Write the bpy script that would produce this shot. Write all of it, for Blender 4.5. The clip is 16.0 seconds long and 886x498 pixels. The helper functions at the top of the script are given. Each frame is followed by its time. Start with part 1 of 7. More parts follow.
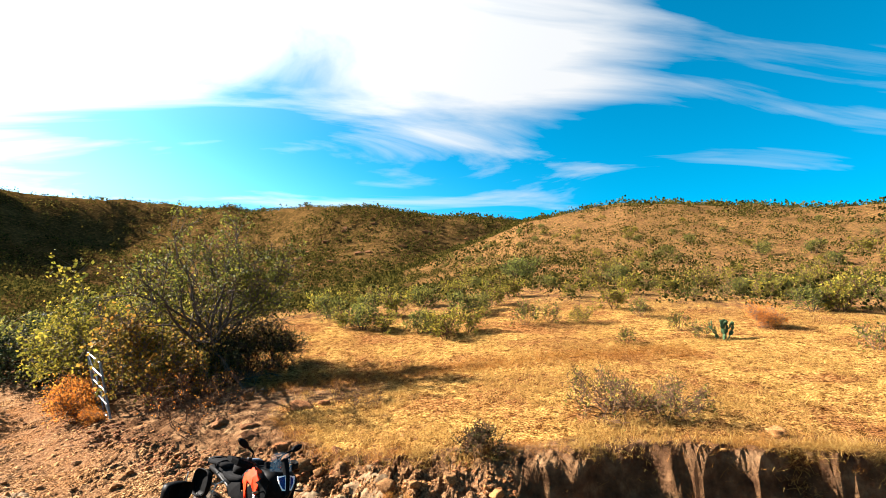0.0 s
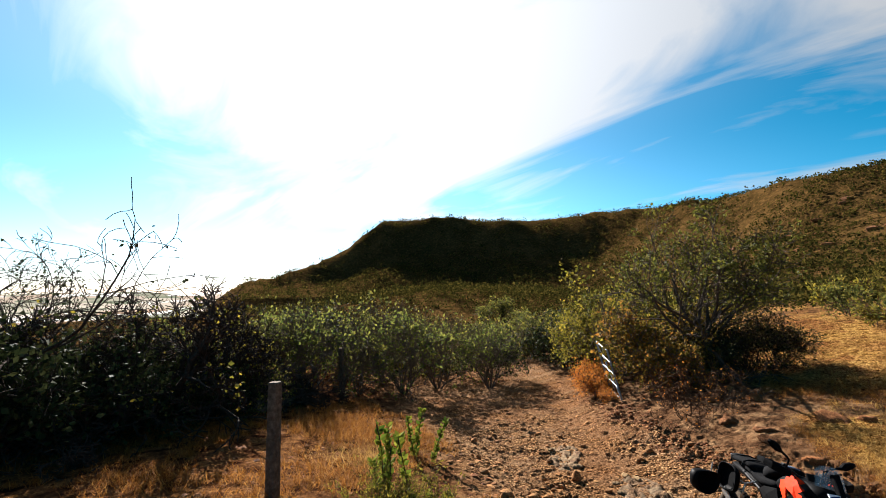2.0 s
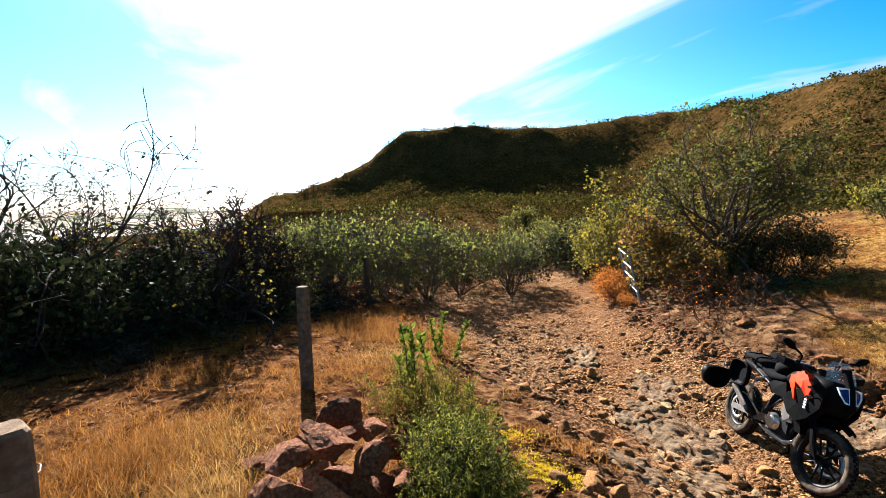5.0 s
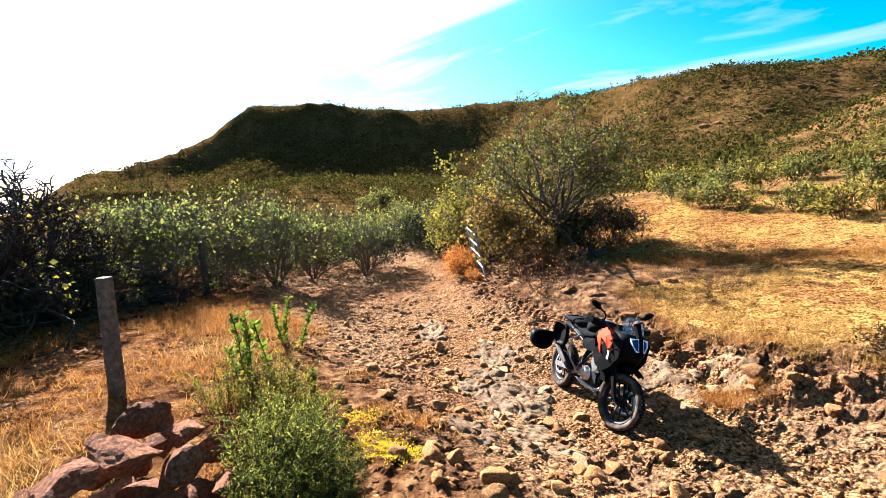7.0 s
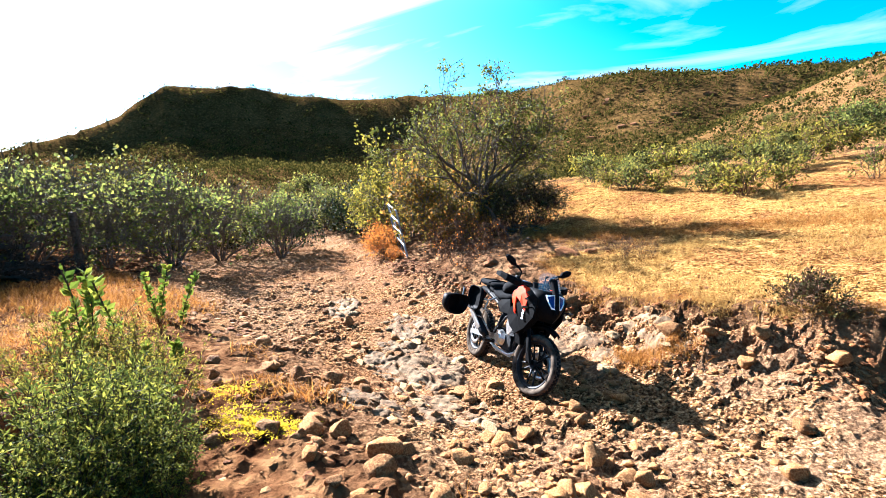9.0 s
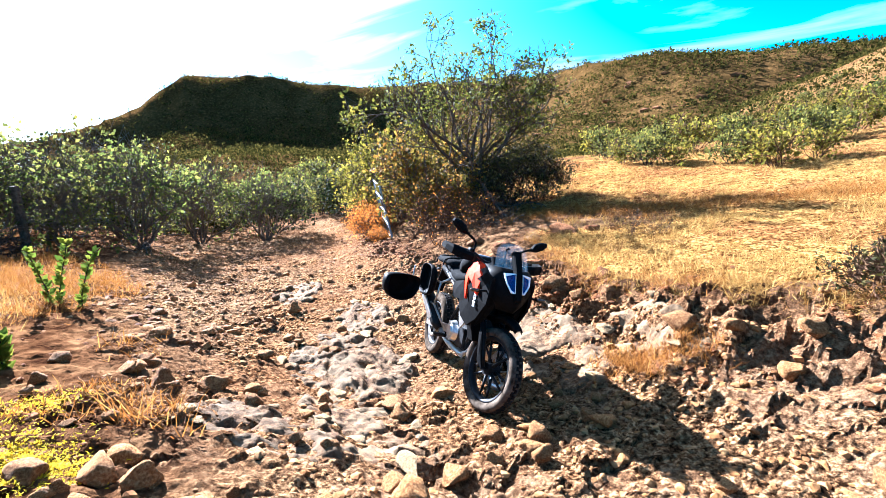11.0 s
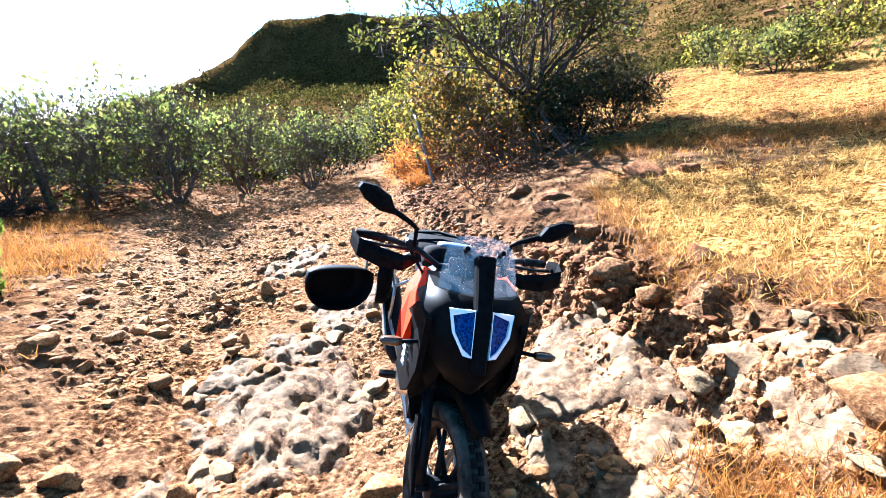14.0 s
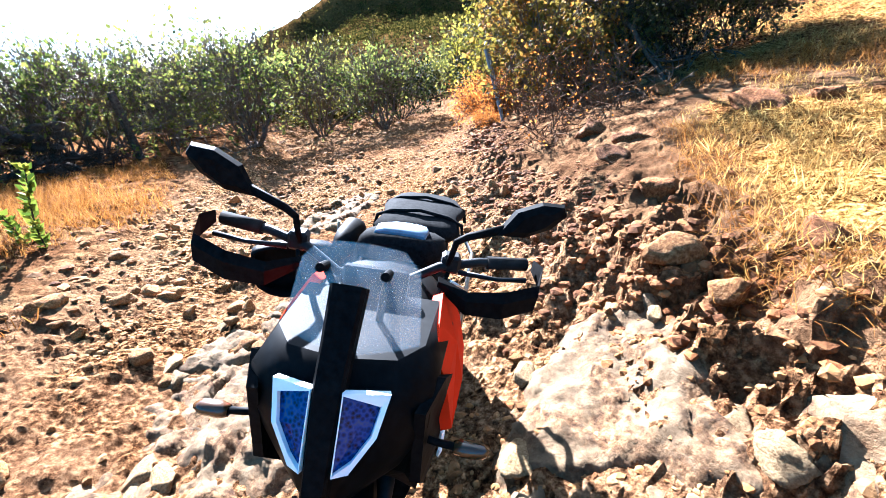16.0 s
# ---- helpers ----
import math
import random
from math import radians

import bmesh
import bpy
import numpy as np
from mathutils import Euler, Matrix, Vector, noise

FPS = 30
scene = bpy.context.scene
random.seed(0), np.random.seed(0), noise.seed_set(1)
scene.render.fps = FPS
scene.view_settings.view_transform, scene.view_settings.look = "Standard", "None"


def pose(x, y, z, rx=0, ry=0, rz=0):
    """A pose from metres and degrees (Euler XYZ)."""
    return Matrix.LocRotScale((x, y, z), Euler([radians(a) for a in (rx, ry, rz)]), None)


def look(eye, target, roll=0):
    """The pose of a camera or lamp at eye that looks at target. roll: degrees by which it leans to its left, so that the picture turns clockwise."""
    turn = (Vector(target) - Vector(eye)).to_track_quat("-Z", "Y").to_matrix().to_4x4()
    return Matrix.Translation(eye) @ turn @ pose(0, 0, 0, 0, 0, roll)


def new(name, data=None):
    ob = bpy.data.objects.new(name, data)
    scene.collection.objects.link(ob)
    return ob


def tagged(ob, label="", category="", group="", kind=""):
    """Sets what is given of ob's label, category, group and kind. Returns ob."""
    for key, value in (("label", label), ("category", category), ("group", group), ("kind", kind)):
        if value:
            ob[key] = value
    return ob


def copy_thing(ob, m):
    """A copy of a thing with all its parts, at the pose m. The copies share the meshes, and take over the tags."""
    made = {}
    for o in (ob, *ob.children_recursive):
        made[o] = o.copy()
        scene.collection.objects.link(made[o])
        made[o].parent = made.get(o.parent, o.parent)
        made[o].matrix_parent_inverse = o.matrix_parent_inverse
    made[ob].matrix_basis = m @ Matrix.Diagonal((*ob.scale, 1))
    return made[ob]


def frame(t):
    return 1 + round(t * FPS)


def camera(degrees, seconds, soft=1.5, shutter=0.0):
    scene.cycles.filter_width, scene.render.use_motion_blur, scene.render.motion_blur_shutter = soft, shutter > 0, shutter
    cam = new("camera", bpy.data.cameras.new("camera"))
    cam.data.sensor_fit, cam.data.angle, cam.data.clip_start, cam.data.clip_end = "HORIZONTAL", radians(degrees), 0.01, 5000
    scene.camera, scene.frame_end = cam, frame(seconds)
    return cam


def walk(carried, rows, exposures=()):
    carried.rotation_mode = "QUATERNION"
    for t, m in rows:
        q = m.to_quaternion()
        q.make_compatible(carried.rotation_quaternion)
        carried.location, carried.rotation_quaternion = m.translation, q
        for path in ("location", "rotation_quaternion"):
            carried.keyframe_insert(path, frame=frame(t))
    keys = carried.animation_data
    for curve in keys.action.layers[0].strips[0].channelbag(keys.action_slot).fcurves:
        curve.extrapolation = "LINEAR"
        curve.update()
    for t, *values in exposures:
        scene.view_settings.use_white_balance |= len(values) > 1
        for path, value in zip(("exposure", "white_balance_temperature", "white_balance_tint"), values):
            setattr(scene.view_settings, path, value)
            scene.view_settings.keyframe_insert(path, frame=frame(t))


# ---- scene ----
cam = camera(87.4, 16.0, soft=0.3)
PATH = [
    (0, (-0.058, -0.072, 2.994), (-0.08, 1.916, 3.213), 2.4),
    (0.5, (-0.126, -0.155, 2.959), (-0.631, 1.766, 3.19), 1.2),
    (1, (-0.198, -0.208, 2.942), (-1.236, 1.48, 3.215), -0.9),
    (1.5, (-0.258, -0.288, 2.942), (-1.629, 1.144, 3.203), -0.6),
    (2, (-0.295, -0.282, 2.923), (-1.905, 0.892, 3.093), -0.3),
    (2.5, (-0.307, -0.272, 2.901), (-2.019, 0.761, 2.927), 0.7),
    (3, (-0.287, -0.272, 2.903), (-2.086, 0.596, 2.803), 0.5),
    (3.2, (-0.299, -0.271, 2.881), (-2.128, 0.527, 2.745), 0.5),
    (5.3, (-0.29, -0.198, 2.855), (-1.864, 1.013, 2.621), -0.9),
    (5.5, (-0.271, -0.187, 2.863), (-1.774, 1.11, 2.616), -0.5),
    (6, (-0.297, -0.191, 2.844), (-1.747, 1.16, 2.578), -0.6),
    (6.5, (-0.287, -0.069, 2.81), (-1.652, 1.365, 2.531), -0.7),
    (7, (-0.231, 0.029, 2.799), (-1.495, 1.55, 2.504), -0.6),
    (7.5, (-0.264, 0.128, 2.755), (-1.44, 1.716, 2.447), -0.5),
    (8, (-0.371, 0.271, 2.65), (-1.486, 1.902, 2.336), 0.1),
    (8.5, (-0.361, 0.447, 2.385), (-1.406, 2.123, 2.07), 0.5),
    (9, (-0.322, 0.687, 2.239), (-1.347, 2.374, 1.919), 0.9),
    (9.5, (-0.331, 1.053, 2.091), (-1.348, 2.745, 1.772), 1.0),
    (10, (-0.331, 1.43, 1.969), (-1.351, 3.118, 1.64), 1.2),
    (10.2, (-0.327, 1.54, 1.936), (-1.36, 3.219, 1.598), 1.1),
    (12.3, (-0.462, 3.378, 1.718), (-1.652, 4.916, 1.248), -0.1),
    (12.5, (-0.485, 3.548, 1.702), (-1.696, 5.06, 1.206), -0.3),
    (13, (-0.565, 3.829, 1.697), (-1.819, 5.289, 1.152), -1.1),
    (13.5, (-0.731, 4.004, 1.676), (-2.027, 5.405, 1.078), -2.2),
    (14, (-0.838, 4.117, 1.699), (-2.173, 5.469, 1.075), -3.1),
    (14.5, (-0.874, 4.317, 1.649), (-2.246, 5.611, 0.985), -4.0),
    (15, (-0.88, 4.564, 1.615), (-2.285, 5.799, 0.906), -5.0),
    (15.5, (-0.982, 4.779, 1.581), (-2.442, 5.911, 0.814), -6.1),
    (16, (-1.027, 4.998, 1.578), (-2.563, 5.969, 0.742), -7.1),
]
EXPOSURES = [(0.0, 3.06, 6500, 10), (0.8, 2.95, 6350, 10), (1.6, 2.25, 6150, 10), (3.2, 2.06, 6150, 10), (5.3, 2.75, 5900, 10), (7.0, 3.27, 5700, 10), (9.0, 3.57, 5350, 10), (12.3, 3.80, 4900, 10), (16.0, 4.05, 5050, 10)]
walk(cam, [(t, look(eye, target, roll)) for t, eye, target, roll in PATH], EXPOSURES)

# ---- sky and sun ----
SUN_AZ, SUN_EL = 74.0, 28.5          # degrees to the left of +y, degrees up
SUN_DIR = Vector((-math.sin(radians(SUN_AZ)) * math.cos(radians(SUN_EL)), math.cos(radians(SUN_AZ)) * math.cos(radians(SUN_EL)), math.sin(radians(SUN_EL))))

sun_data = bpy.data.lights.new("sun", "SUN")
sun_data.energy, sun_data.angle, sun_data.color = 5.4, radians(0.55), (1.0, 0.92, 0.83)
sun = new("sun", sun_data)
sun.matrix_world = look(SUN_DIR * 50, (0, 0, 0))


def build_world():
    world = bpy.data.worlds.new("sky")
    scene.world = world
    world.use_nodes = True
    nt = world.node_tree
    nt.nodes.clear()
    n, l = nt.nodes.new, nt.links.new
    out = n("ShaderNodeOutputWorld")
    bg = n("ShaderNodeBackground")
    l(bg.outputs[0], out.inputs[0])
    sky = n("ShaderNodeTexSky")
    sky.sky_type, sky.sun_disc = "NISHITA", False
    sky.sun_elevation, sky.sun_rotation = radians(SUN_EL), radians(-SUN_AZ)
    sky.altitude, sky.air_density, sky.dust_density, sky.ozone_density = 1900, 1.0, 0.6, 2.5
    tint = n("ShaderNodeHueSaturation")
    tint.inputs["Saturation"].default_value = 1.75
    tint.inputs["Hue"].default_value = 0.475
    l(sky.outputs[0], tint.inputs["Color"])
    base = n("ShaderNodeVectorMath")
    base.operation = "SCALE"
    base.inputs["Scale"].default_value = 0.072
    l(tint.outputs[0], base.inputs[0])
    # thin high cloud in long streaks, laid on a flat layer overhead
    co = n("ShaderNodeTexCoord")
    sep = n("ShaderNodeSeparateXYZ")
    l(co.outputs["Generated"], sep.inputs[0])
    up = n("ShaderNodeMath"); up.operation = "MAXIMUM"; up.inputs[1].default_value = 0.0
    l(sep.outputs["Z"], up.inputs[0])
    up2 = n("ShaderNodeMath"); up2.operation = "ADD"; up2.inputs[1].default_value = 0.16
    l(up.outputs[0], up2.inputs[0])
    flat = n("ShaderNodeVectorMath"); flat.operation = "DIVIDE"
    l(co.outputs["Generated"], flat.inputs[0]); l(up2.outputs[0], flat.inputs[1])
    mp = n("ShaderNodeMapping")
    mp.inputs["Rotation"].default_value = (0, 0, radians(-28))
    mp.inputs["Scale"].default_value = (0.5, 1.25, 0.0)
    mp.inputs["Location"].default_value = (1.35, 0.55, 0)
    l(flat.outputs[0], mp.inputs[0])
    big = n("ShaderNodeTexNoise")
    big.inputs["Scale"].default_value, big.inputs["Detail"].default_value = 1.25, 10.0
    big.inputs["Roughness"].default_value, big.inputs["Distortion"].default_value = 0.54, 1.3
    l(mp.outputs[0], big.inputs["Vector"])
    ramp = n("ShaderNodeValToRGB")
    ramp.color_ramp.elements[0].position, ramp.color_ramp.elements[1].position = 0.53, 0.80
    ramp.color_ramp.elements[0].color, ramp.color_ramp.elements[1].color = (0, 0, 0, 1), (1, 1, 1, 1)
    # a broad veil of the same cloud up and right of the sun, its edge broken by the streaks
    veil = n("ShaderNodeVectorMath"); veil.operation = "DOT_PRODUCT"
    veil.inputs[1].default_value = (-math.sin(radians(60)) * math.cos(radians(40)), math.cos(radians(60)) * math.cos(radians(40)), math.sin(radians(40)))
    l(co.outputs["Generated"], veil.inputs[0])
    soft = n("ShaderNodeMapRange"); soft.interpolation_type = "SMOOTHSTEP"
    soft.inputs[1].default_value, soft.inputs[2].default_value = 0.76, 0.97
    l(veil.outputs["Value"], soft.inputs[0])
    both = n("ShaderNodeMath"); both.operation = "MULTIPLY_ADD"; both.inputs[1].default_value = 0.36
    # a sheet of it spreads high to the north
    thin = n("ShaderNodeVectorMath"); thin.operation = "DOT_PRODUCT"
    thin.inputs[1].default_value = (-math.sin(radians(3)) * math.cos(radians(40)), math.cos(radians(3)) * math.cos(radians(40)), math.sin(radians(40)))
    l(co.outputs["Generated"], thin.inputs[0])
    wide = n("ShaderNodeMapRange"); wide.interpolation_type = "SMOOTHSTEP"
    wide.inputs[1].default_value, wide.inputs[2].default_value, wide.inputs[4].default_value = 0.87, 0.98, 0.31
    l(thin.outputs["Value"], wide.inputs[0])
    sheet = n("ShaderNodeMath"); sheet.operation = "ADD"
    l(big.outputs["Fac"], sheet.inputs[0]); l(wide.outputs[0], sheet.inputs[1])
    l(soft.outputs[0], both.inputs[0]); l(sheet.outputs[0], both.inputs[2])
    l(both.outputs[0], ramp.inputs[0])
    cloud = n("ShaderNodeMix"); cloud.data_type = "RGBA"
    l(ramp.outputs[0], cloud.inputs["Factor"])
    l(base.outputs[0], cloud.inputs[6])
    # forward-scattered light round the sun
    dot = n("ShaderNodeVectorMath"); dot.operation = "DOT_PRODUCT"
    dot.inputs[1].default_value = SUN_DIR
    l(co.outputs["Generated"], dot.inputs[0])
    pos = n("ShaderNodeMath"); pos.operation = "MAXIMUM"; pos.inputs[1].default_value = 0.0
    l(dot.outputs["Value"], pos.inputs[0])
    fwd = n("ShaderNodeMath"); fwd.operation = "POWER"; fwd.inputs[1].default_value = 3.0
    l(pos.outputs[0], fwd.inputs[0])
    lift = n("ShaderNodeMath"); lift.operation = "MULTIPLY_ADD"; lift.inputs[1].default_value, lift.inputs[2].default_value = 0.24, 0.30
    l(fwd.outputs[0], lift.inputs[0])
    white = n("ShaderNodeVectorMath"); white.operation = "SCALE"
    white.inputs[0].default_value = (0.97, 1.0, 1.03)
    l(lift.outputs[0], white.inputs["Scale"])
    l(white.outputs[0], cloud.inputs[7])
    pw = n("ShaderNodeMath"); pw.operation = "POWER"; pw.inputs[1].default_value = 5.0
    l(pos.outputs[0], pw.inputs[0])
    glow = n("ShaderNodeVectorMath"); glow.operation = "SCALE"
    glow.inputs[0].default_value = (0.32, 0.315, 0.31)
    l(pw.outputs[0], glow.inputs["Scale"])
    add = n("ShaderNodeVectorMath"); add.operation = "ADD"
    l(cloud.outputs[2], add.inputs[0]); l(glow.outputs[0], add.inputs[1])
    # dusty air low over the plain
    low = n("ShaderNodeMapRange"); low.interpolation_type = "SMOOTHSTEP"
    low.inputs[1].default_value, low.inputs[2].default_value, low.inputs[3].default_value, low.inputs[4].default_value = 0.0, 0.32, 1.0, 0.0
    l(up.outputs[0], low.inputs[0])
    side = n("ShaderNodeMath"); side.operation = "POWER"; side.inputs[1].default_value = 2.0
    l(pos.outputs[0], side.inputs[0])
    dusty = n("ShaderNodeMath"); dusty.operation = "MULTIPLY"
    l(low.outputs[0], dusty.inputs[0]); l(side.outputs[0], dusty.inputs[1])
    dust = n("ShaderNodeVectorMath"); dust.operation = "SCALE"
    dust.inputs[0].default_value = (0.38, 0.42, 0.48)
    l(dusty.outputs[0], dust.inputs["Scale"])
    air = n("ShaderNodeVectorMath"); air.operation = "ADD"
    l(add.outputs[0], air.inputs[0]); l(dust.outputs[0], air.inputs[1])
    l(air.outputs[0], bg.inputs["Color"])
    bg.inputs["Strength"].default_value = 0.38


build_world()

# ---- materials ----
def nodes_of(name):
    m = bpy.data.materials.new(name)
    m.use_nodes = True
    nt = m.node_tree
    return m, nt, nt.nodes["Principled BSDF"]


def noise_node(nt, scale, detail=6.0, rough=0.55, vec=None, dist=0.0):
    t = nt.nodes.new("ShaderNodeTexNoise")
    t.inputs["Scale"].default_value, t.inputs["Detail"].default_value = scale, detail
    t.inputs["Roughness"].default_value, t.inputs["Distortion"].default_value = rough, dist
    if vec is not None:
        nt.links.new(vec, t.inputs["Vector"])
    return t.outputs["Fac"]


def ramp_node(nt, fac, stops):
    r = nt.nodes.new("ShaderNodeValToRGB")
    e = r.color_ramp.elements
    while len(e) < len(stops):
        e.new(0.5)
    for k, (p, c) in zip(e, stops):
        k.position, k.color = p, (*c, 1)
    nt.links.new(fac, r.inputs[0])
    return r.outputs["Color"]


def mix_node(nt, fac, a, b, blend="MIX"):
    m = nt.nodes.new("ShaderNodeMix")
    m.data_type, m.blend_type = "RGBA", blend
    for s, v in ((m.inputs["Factor"], fac), (m.inputs[6], a), (m.inputs[7], b)):
        if isinstance(v, (int, float)):
            s.default_value = v
        elif isinstance(v, tuple):
            s.default_value = (*v, 1)
        else:
            nt.links.new(v, s)
    return m.outputs[2]


def bump_node(nt, bsdf, height, strength, distance):
    b = nt.nodes.new("ShaderNodeBump")
    b.inputs["Strength"].default_value, b.inputs["Distance"].default_value = strength, distance
    nt.links.new(height, b.inputs["Height"])
    nt.links.new(b.outputs[0], bsdf.inputs["Normal"])


def math_node(nt, op, a, b):
    m = nt.nodes.new("ShaderNodeMath")
    m.operation = op
    for s, v in zip(m.inputs, (a, b)):
        if isinstance(v, (int, float)):
            s.default_value = v
        else:
            nt.links.new(v, s)
    return m.outputs[0]


def position(nt):
    return nt.nodes.new("ShaderNodeNewGeometry").outputs["Position"]


def obj_coord(nt):
    return nt.nodes.new("ShaderNodeTexCoord").outputs["Object"]


def plain(name, color, rough=0.5, metal=0.0, vary=0.15, scale=30.0, bump=0.0, coat=0.0):
    """A manufactured surface: one colour with faint dust and wear."""
    m, nt, b = nodes_of(name)
    v = obj_coord(nt)
    f = noise_node(nt, scale, 5, 0.6, v)
    dark = tuple(c * (1 - vary) for c in color)
    light = tuple(min(1, c * (1 + vary) + 0.012 * vary) for c in color)
    nt.links.new(ramp_node(nt, f, [(0.3, dark), (0.7, light)]), b.inputs["Base Color"])
    g = noise_node(nt, scale * 0.35, 4, 0.6, v)
    r = math_node(nt, "ADD", math_node(nt, "MULTIPLY", g, 0.22), rough - 0.11)
    nt.links.new(r, b.inputs["Roughness"])
    b.inputs["Metallic"].default_value = metal
    b.inputs["Coat Weight"].default_value = coat
    if bump:
        bump_node(nt, b, f, bump, 0.002)
    return m


def stone_mat(name, colors, scale=9.0, bump=0.7):
    m, nt, b = nodes_of(name)
    v = obj_coord(nt)
    info = nt.nodes.new("ShaderNodeObjectInfo")
    isl = nt.nodes.new("ShaderNodeNewGeometry")
    f = noise_node(nt, scale, 8, 0.62, v)
    base = ramp_node(nt, f, [(0.28, colors[0]), (0.5, colors[1]), (0.74, colors[2])])
    k = math_node(nt, "FRACT", math_node(nt, "ADD", info.outputs["Random"], isl.outputs["Random Per Island"]), 0.0)
    tint = ramp_node(nt, k, [(0.0, (0.62, 0.58, 0.55)), (0.5, (1.0, 0.95, 0.88)), (1.0, (1.25, 1.12, 0.95))])
    nt.links.new(mix_node(nt, 1.0, base, tint, "MULTIPLY"), b.inputs["Base Color"])
    b.inputs["Roughness"].default_value = 0.92
    b.inputs["Specular IOR Level"].default_value = 0.06
    fine = noise_node(nt, scale * 5, 6, 0.7, v)
    bump_node(nt, b, math_node(nt, "ADD", f, math_node(nt, "MULTIPLY", fine, 0.35)), bump, 0.02)
    return m


def leaf_mat(name, a, b_, c, trans=0.35):
    """Small leaves: three tones by island, light coming through the blade."""
    m, nt, b = nodes_of(name)
    isl = nt.nodes.new("ShaderNodeNewGeometry")
    col = ramp_node(nt, isl.outputs["Random Per Island"], [(0.0, a), (0.5, b_), (1.0, c)])
    nt.links.new(col, b.inputs["Base Color"])
    b.inputs["Roughness"].default_value = 0.7
    b.inputs["Specular IOR Level"].default_value = 0.04
    tr = nt.nodes.new("ShaderNodeBsdfTranslucent")
    nt.links.new(col, tr.inputs["Color"])
    mx = nt.nodes.new("ShaderNodeMixShader")
    mx.inputs[0].default_value = trans
    nt.links.new(b.outputs[0], mx.inputs[1])
    nt.links.new(tr.outputs[0], mx.inputs[2])
    nt.links.new(mx.outputs[0], nt.nodes["Material Output"].inputs["Surface"])
    return m


def bark_mat(name, a, b_):
    m, nt, b = nodes_of(name)
    v = obj_coord(nt)
    f = noise_node(nt, 38, 7, 0.65, v)
    nt.links.new(ramp_node(nt, f, [(0.3, a), (0.7, b_)]), b.inputs["Base Color"])
    b.inputs["Roughness"].default_value = 0.95
    b.inputs["Specular IOR Level"].default_value = 0.02
    bump_node(nt, b, f, 0.6, 0.01)
    return m


def ground_mat():
    """Earth, stony track, dry grass and scrub, by the zones stored on the sheet."""
    m, nt, b = nodes_of("ground")
    p = position(nt)
    at = nt.nodes.new("ShaderNodeAttribute")
    at.attribute_name = "zone"
    sep = nt.nodes.new("ShaderNodeSeparateColor")
    nt.links.new(at.outputs["Color"], sep.inputs[0])
    broad = noise_node(nt, 0.32, 5, 0.6, p)
    big = noise_node(nt, 0.55, 6, 0.6, p)
    worn = noise_node(nt, 1.3, 7, 0.68, p)
    mid = noise_node(nt, 3.2, 8, 0.62, p)
    clump = noise_node(nt, 6.5, 7, 0.7, p)
    fine = noise_node(nt, 28, 8, 0.7, p)
    grit = noise_node(nt, 120, 4, 0.7, p)
    far = noise_node(nt, 0.06, 9, 0.68, p)
    earth = ramp_node(nt, mid, [(0.3, (0.028, 0.013, 0.007)), (0.5, (0.10, 0.052, 0.025)), (0.7, (0.22, 0.13, 0.065))])
    # the track: dusty sand between patches of broken stone
    sand = ramp_node(nt, fine, [(0.36, (0.045, 0.024, 0.013)), (0.5, (0.145, 0.087, 0.048)), (0.64, (0.28, 0.19, 0.115))])
    shards = ramp_node(nt, fine, [(0.40, (0.016, 0.008, 0.004)), (0.5, (0.12, 0.066, 0.032)), (0.60, (0.30, 0.20, 0.11))])
    cells = nt.nodes.new("ShaderNodeTexVoronoi")
    cells.inputs["Scale"].default_value, cells.inputs["Randomness"].default_value = 26, 1.0
    nt.links.new(p, cells.inputs["Vector"])
    grey = nt.nodes.new("ShaderNodeSeparateColor")
    nt.links.new(cells.outputs["Color"], grey.inputs[0])
    pebble = ramp_node(nt, grey.outputs[0], [(0.0, (0.5, 0.45, 0.4)), (0.5, (0.95, 0.9, 0.85)), (1.0, (1.7, 1.6, 1.45))])
    shards = mix_node(nt, 0.8, shards, pebble, "MULTIPLY")
    stony = ramp_node(nt, worn, [(0.43, (0, 0, 0)), (0.57, (1, 1, 1))])
    gravel = mix_node(nt, stony, sand, shards)
    gravel = mix_node(nt, 1.0, gravel, ramp_node(nt, broad, [(0.40, (0.95, 0.80, 0.68)), (0.58, (1.12, 1.08, 1.02))]), "MULTIPLY")
    # the pasture: matted gold, browner where it is grazed bare
    straw = ramp_node(nt, fine, [(0.39, (0.040, 0.017, 0.004)), (0.49, (0.205, 0.110, 0.028)), (0.60, (0.42, 0.270, 0.090))])
    bare = ramp_node(nt, fine, [(0.40, (0.022, 0.008, 0.003)), (0.5, (0.125, 0.050, 0.018)), (0.61, (0.26, 0.125, 0.046))])
    grass = mix_node(nt, ramp_node(nt, big, [(0.46, (0, 0, 0)), (0.62, (0.85, 0.85, 0.85))]), straw, bare)
    grass = mix_node(nt, ramp_node(nt, worn, [(0.48, (0, 0, 0)), (0.60, (0.8, 0.8, 0.8))]), grass, bare)
    # stubble shadow painted in: colour darkens where the clump bump is low
    grass = mix_node(nt, 1.0, grass, ramp_node(nt, clump, [(0.38, (0.30, 0.22, 0.16)), (0.50, (0.95, 0.93, 0.9)), (0.64, (1.25, 1.25, 1.2))]), "MULTIPLY")
    rusty = ramp_node(nt, fine, [(0.40, (0.014, 0.005, 0.002)), (0.5, (0.10, 0.042, 0.013)), (0.60, (0.26, 0.13, 0.04))])
    grass = mix_node(nt, at.outputs["Alpha"], grass, rusty)
    scrub = ramp_node(nt, far, [(0.32, (0.016, 0.010, 0.003)), (0.5, (0.042, 0.024, 0.008)), (0.68, (0.115, 0.062, 0.021))])
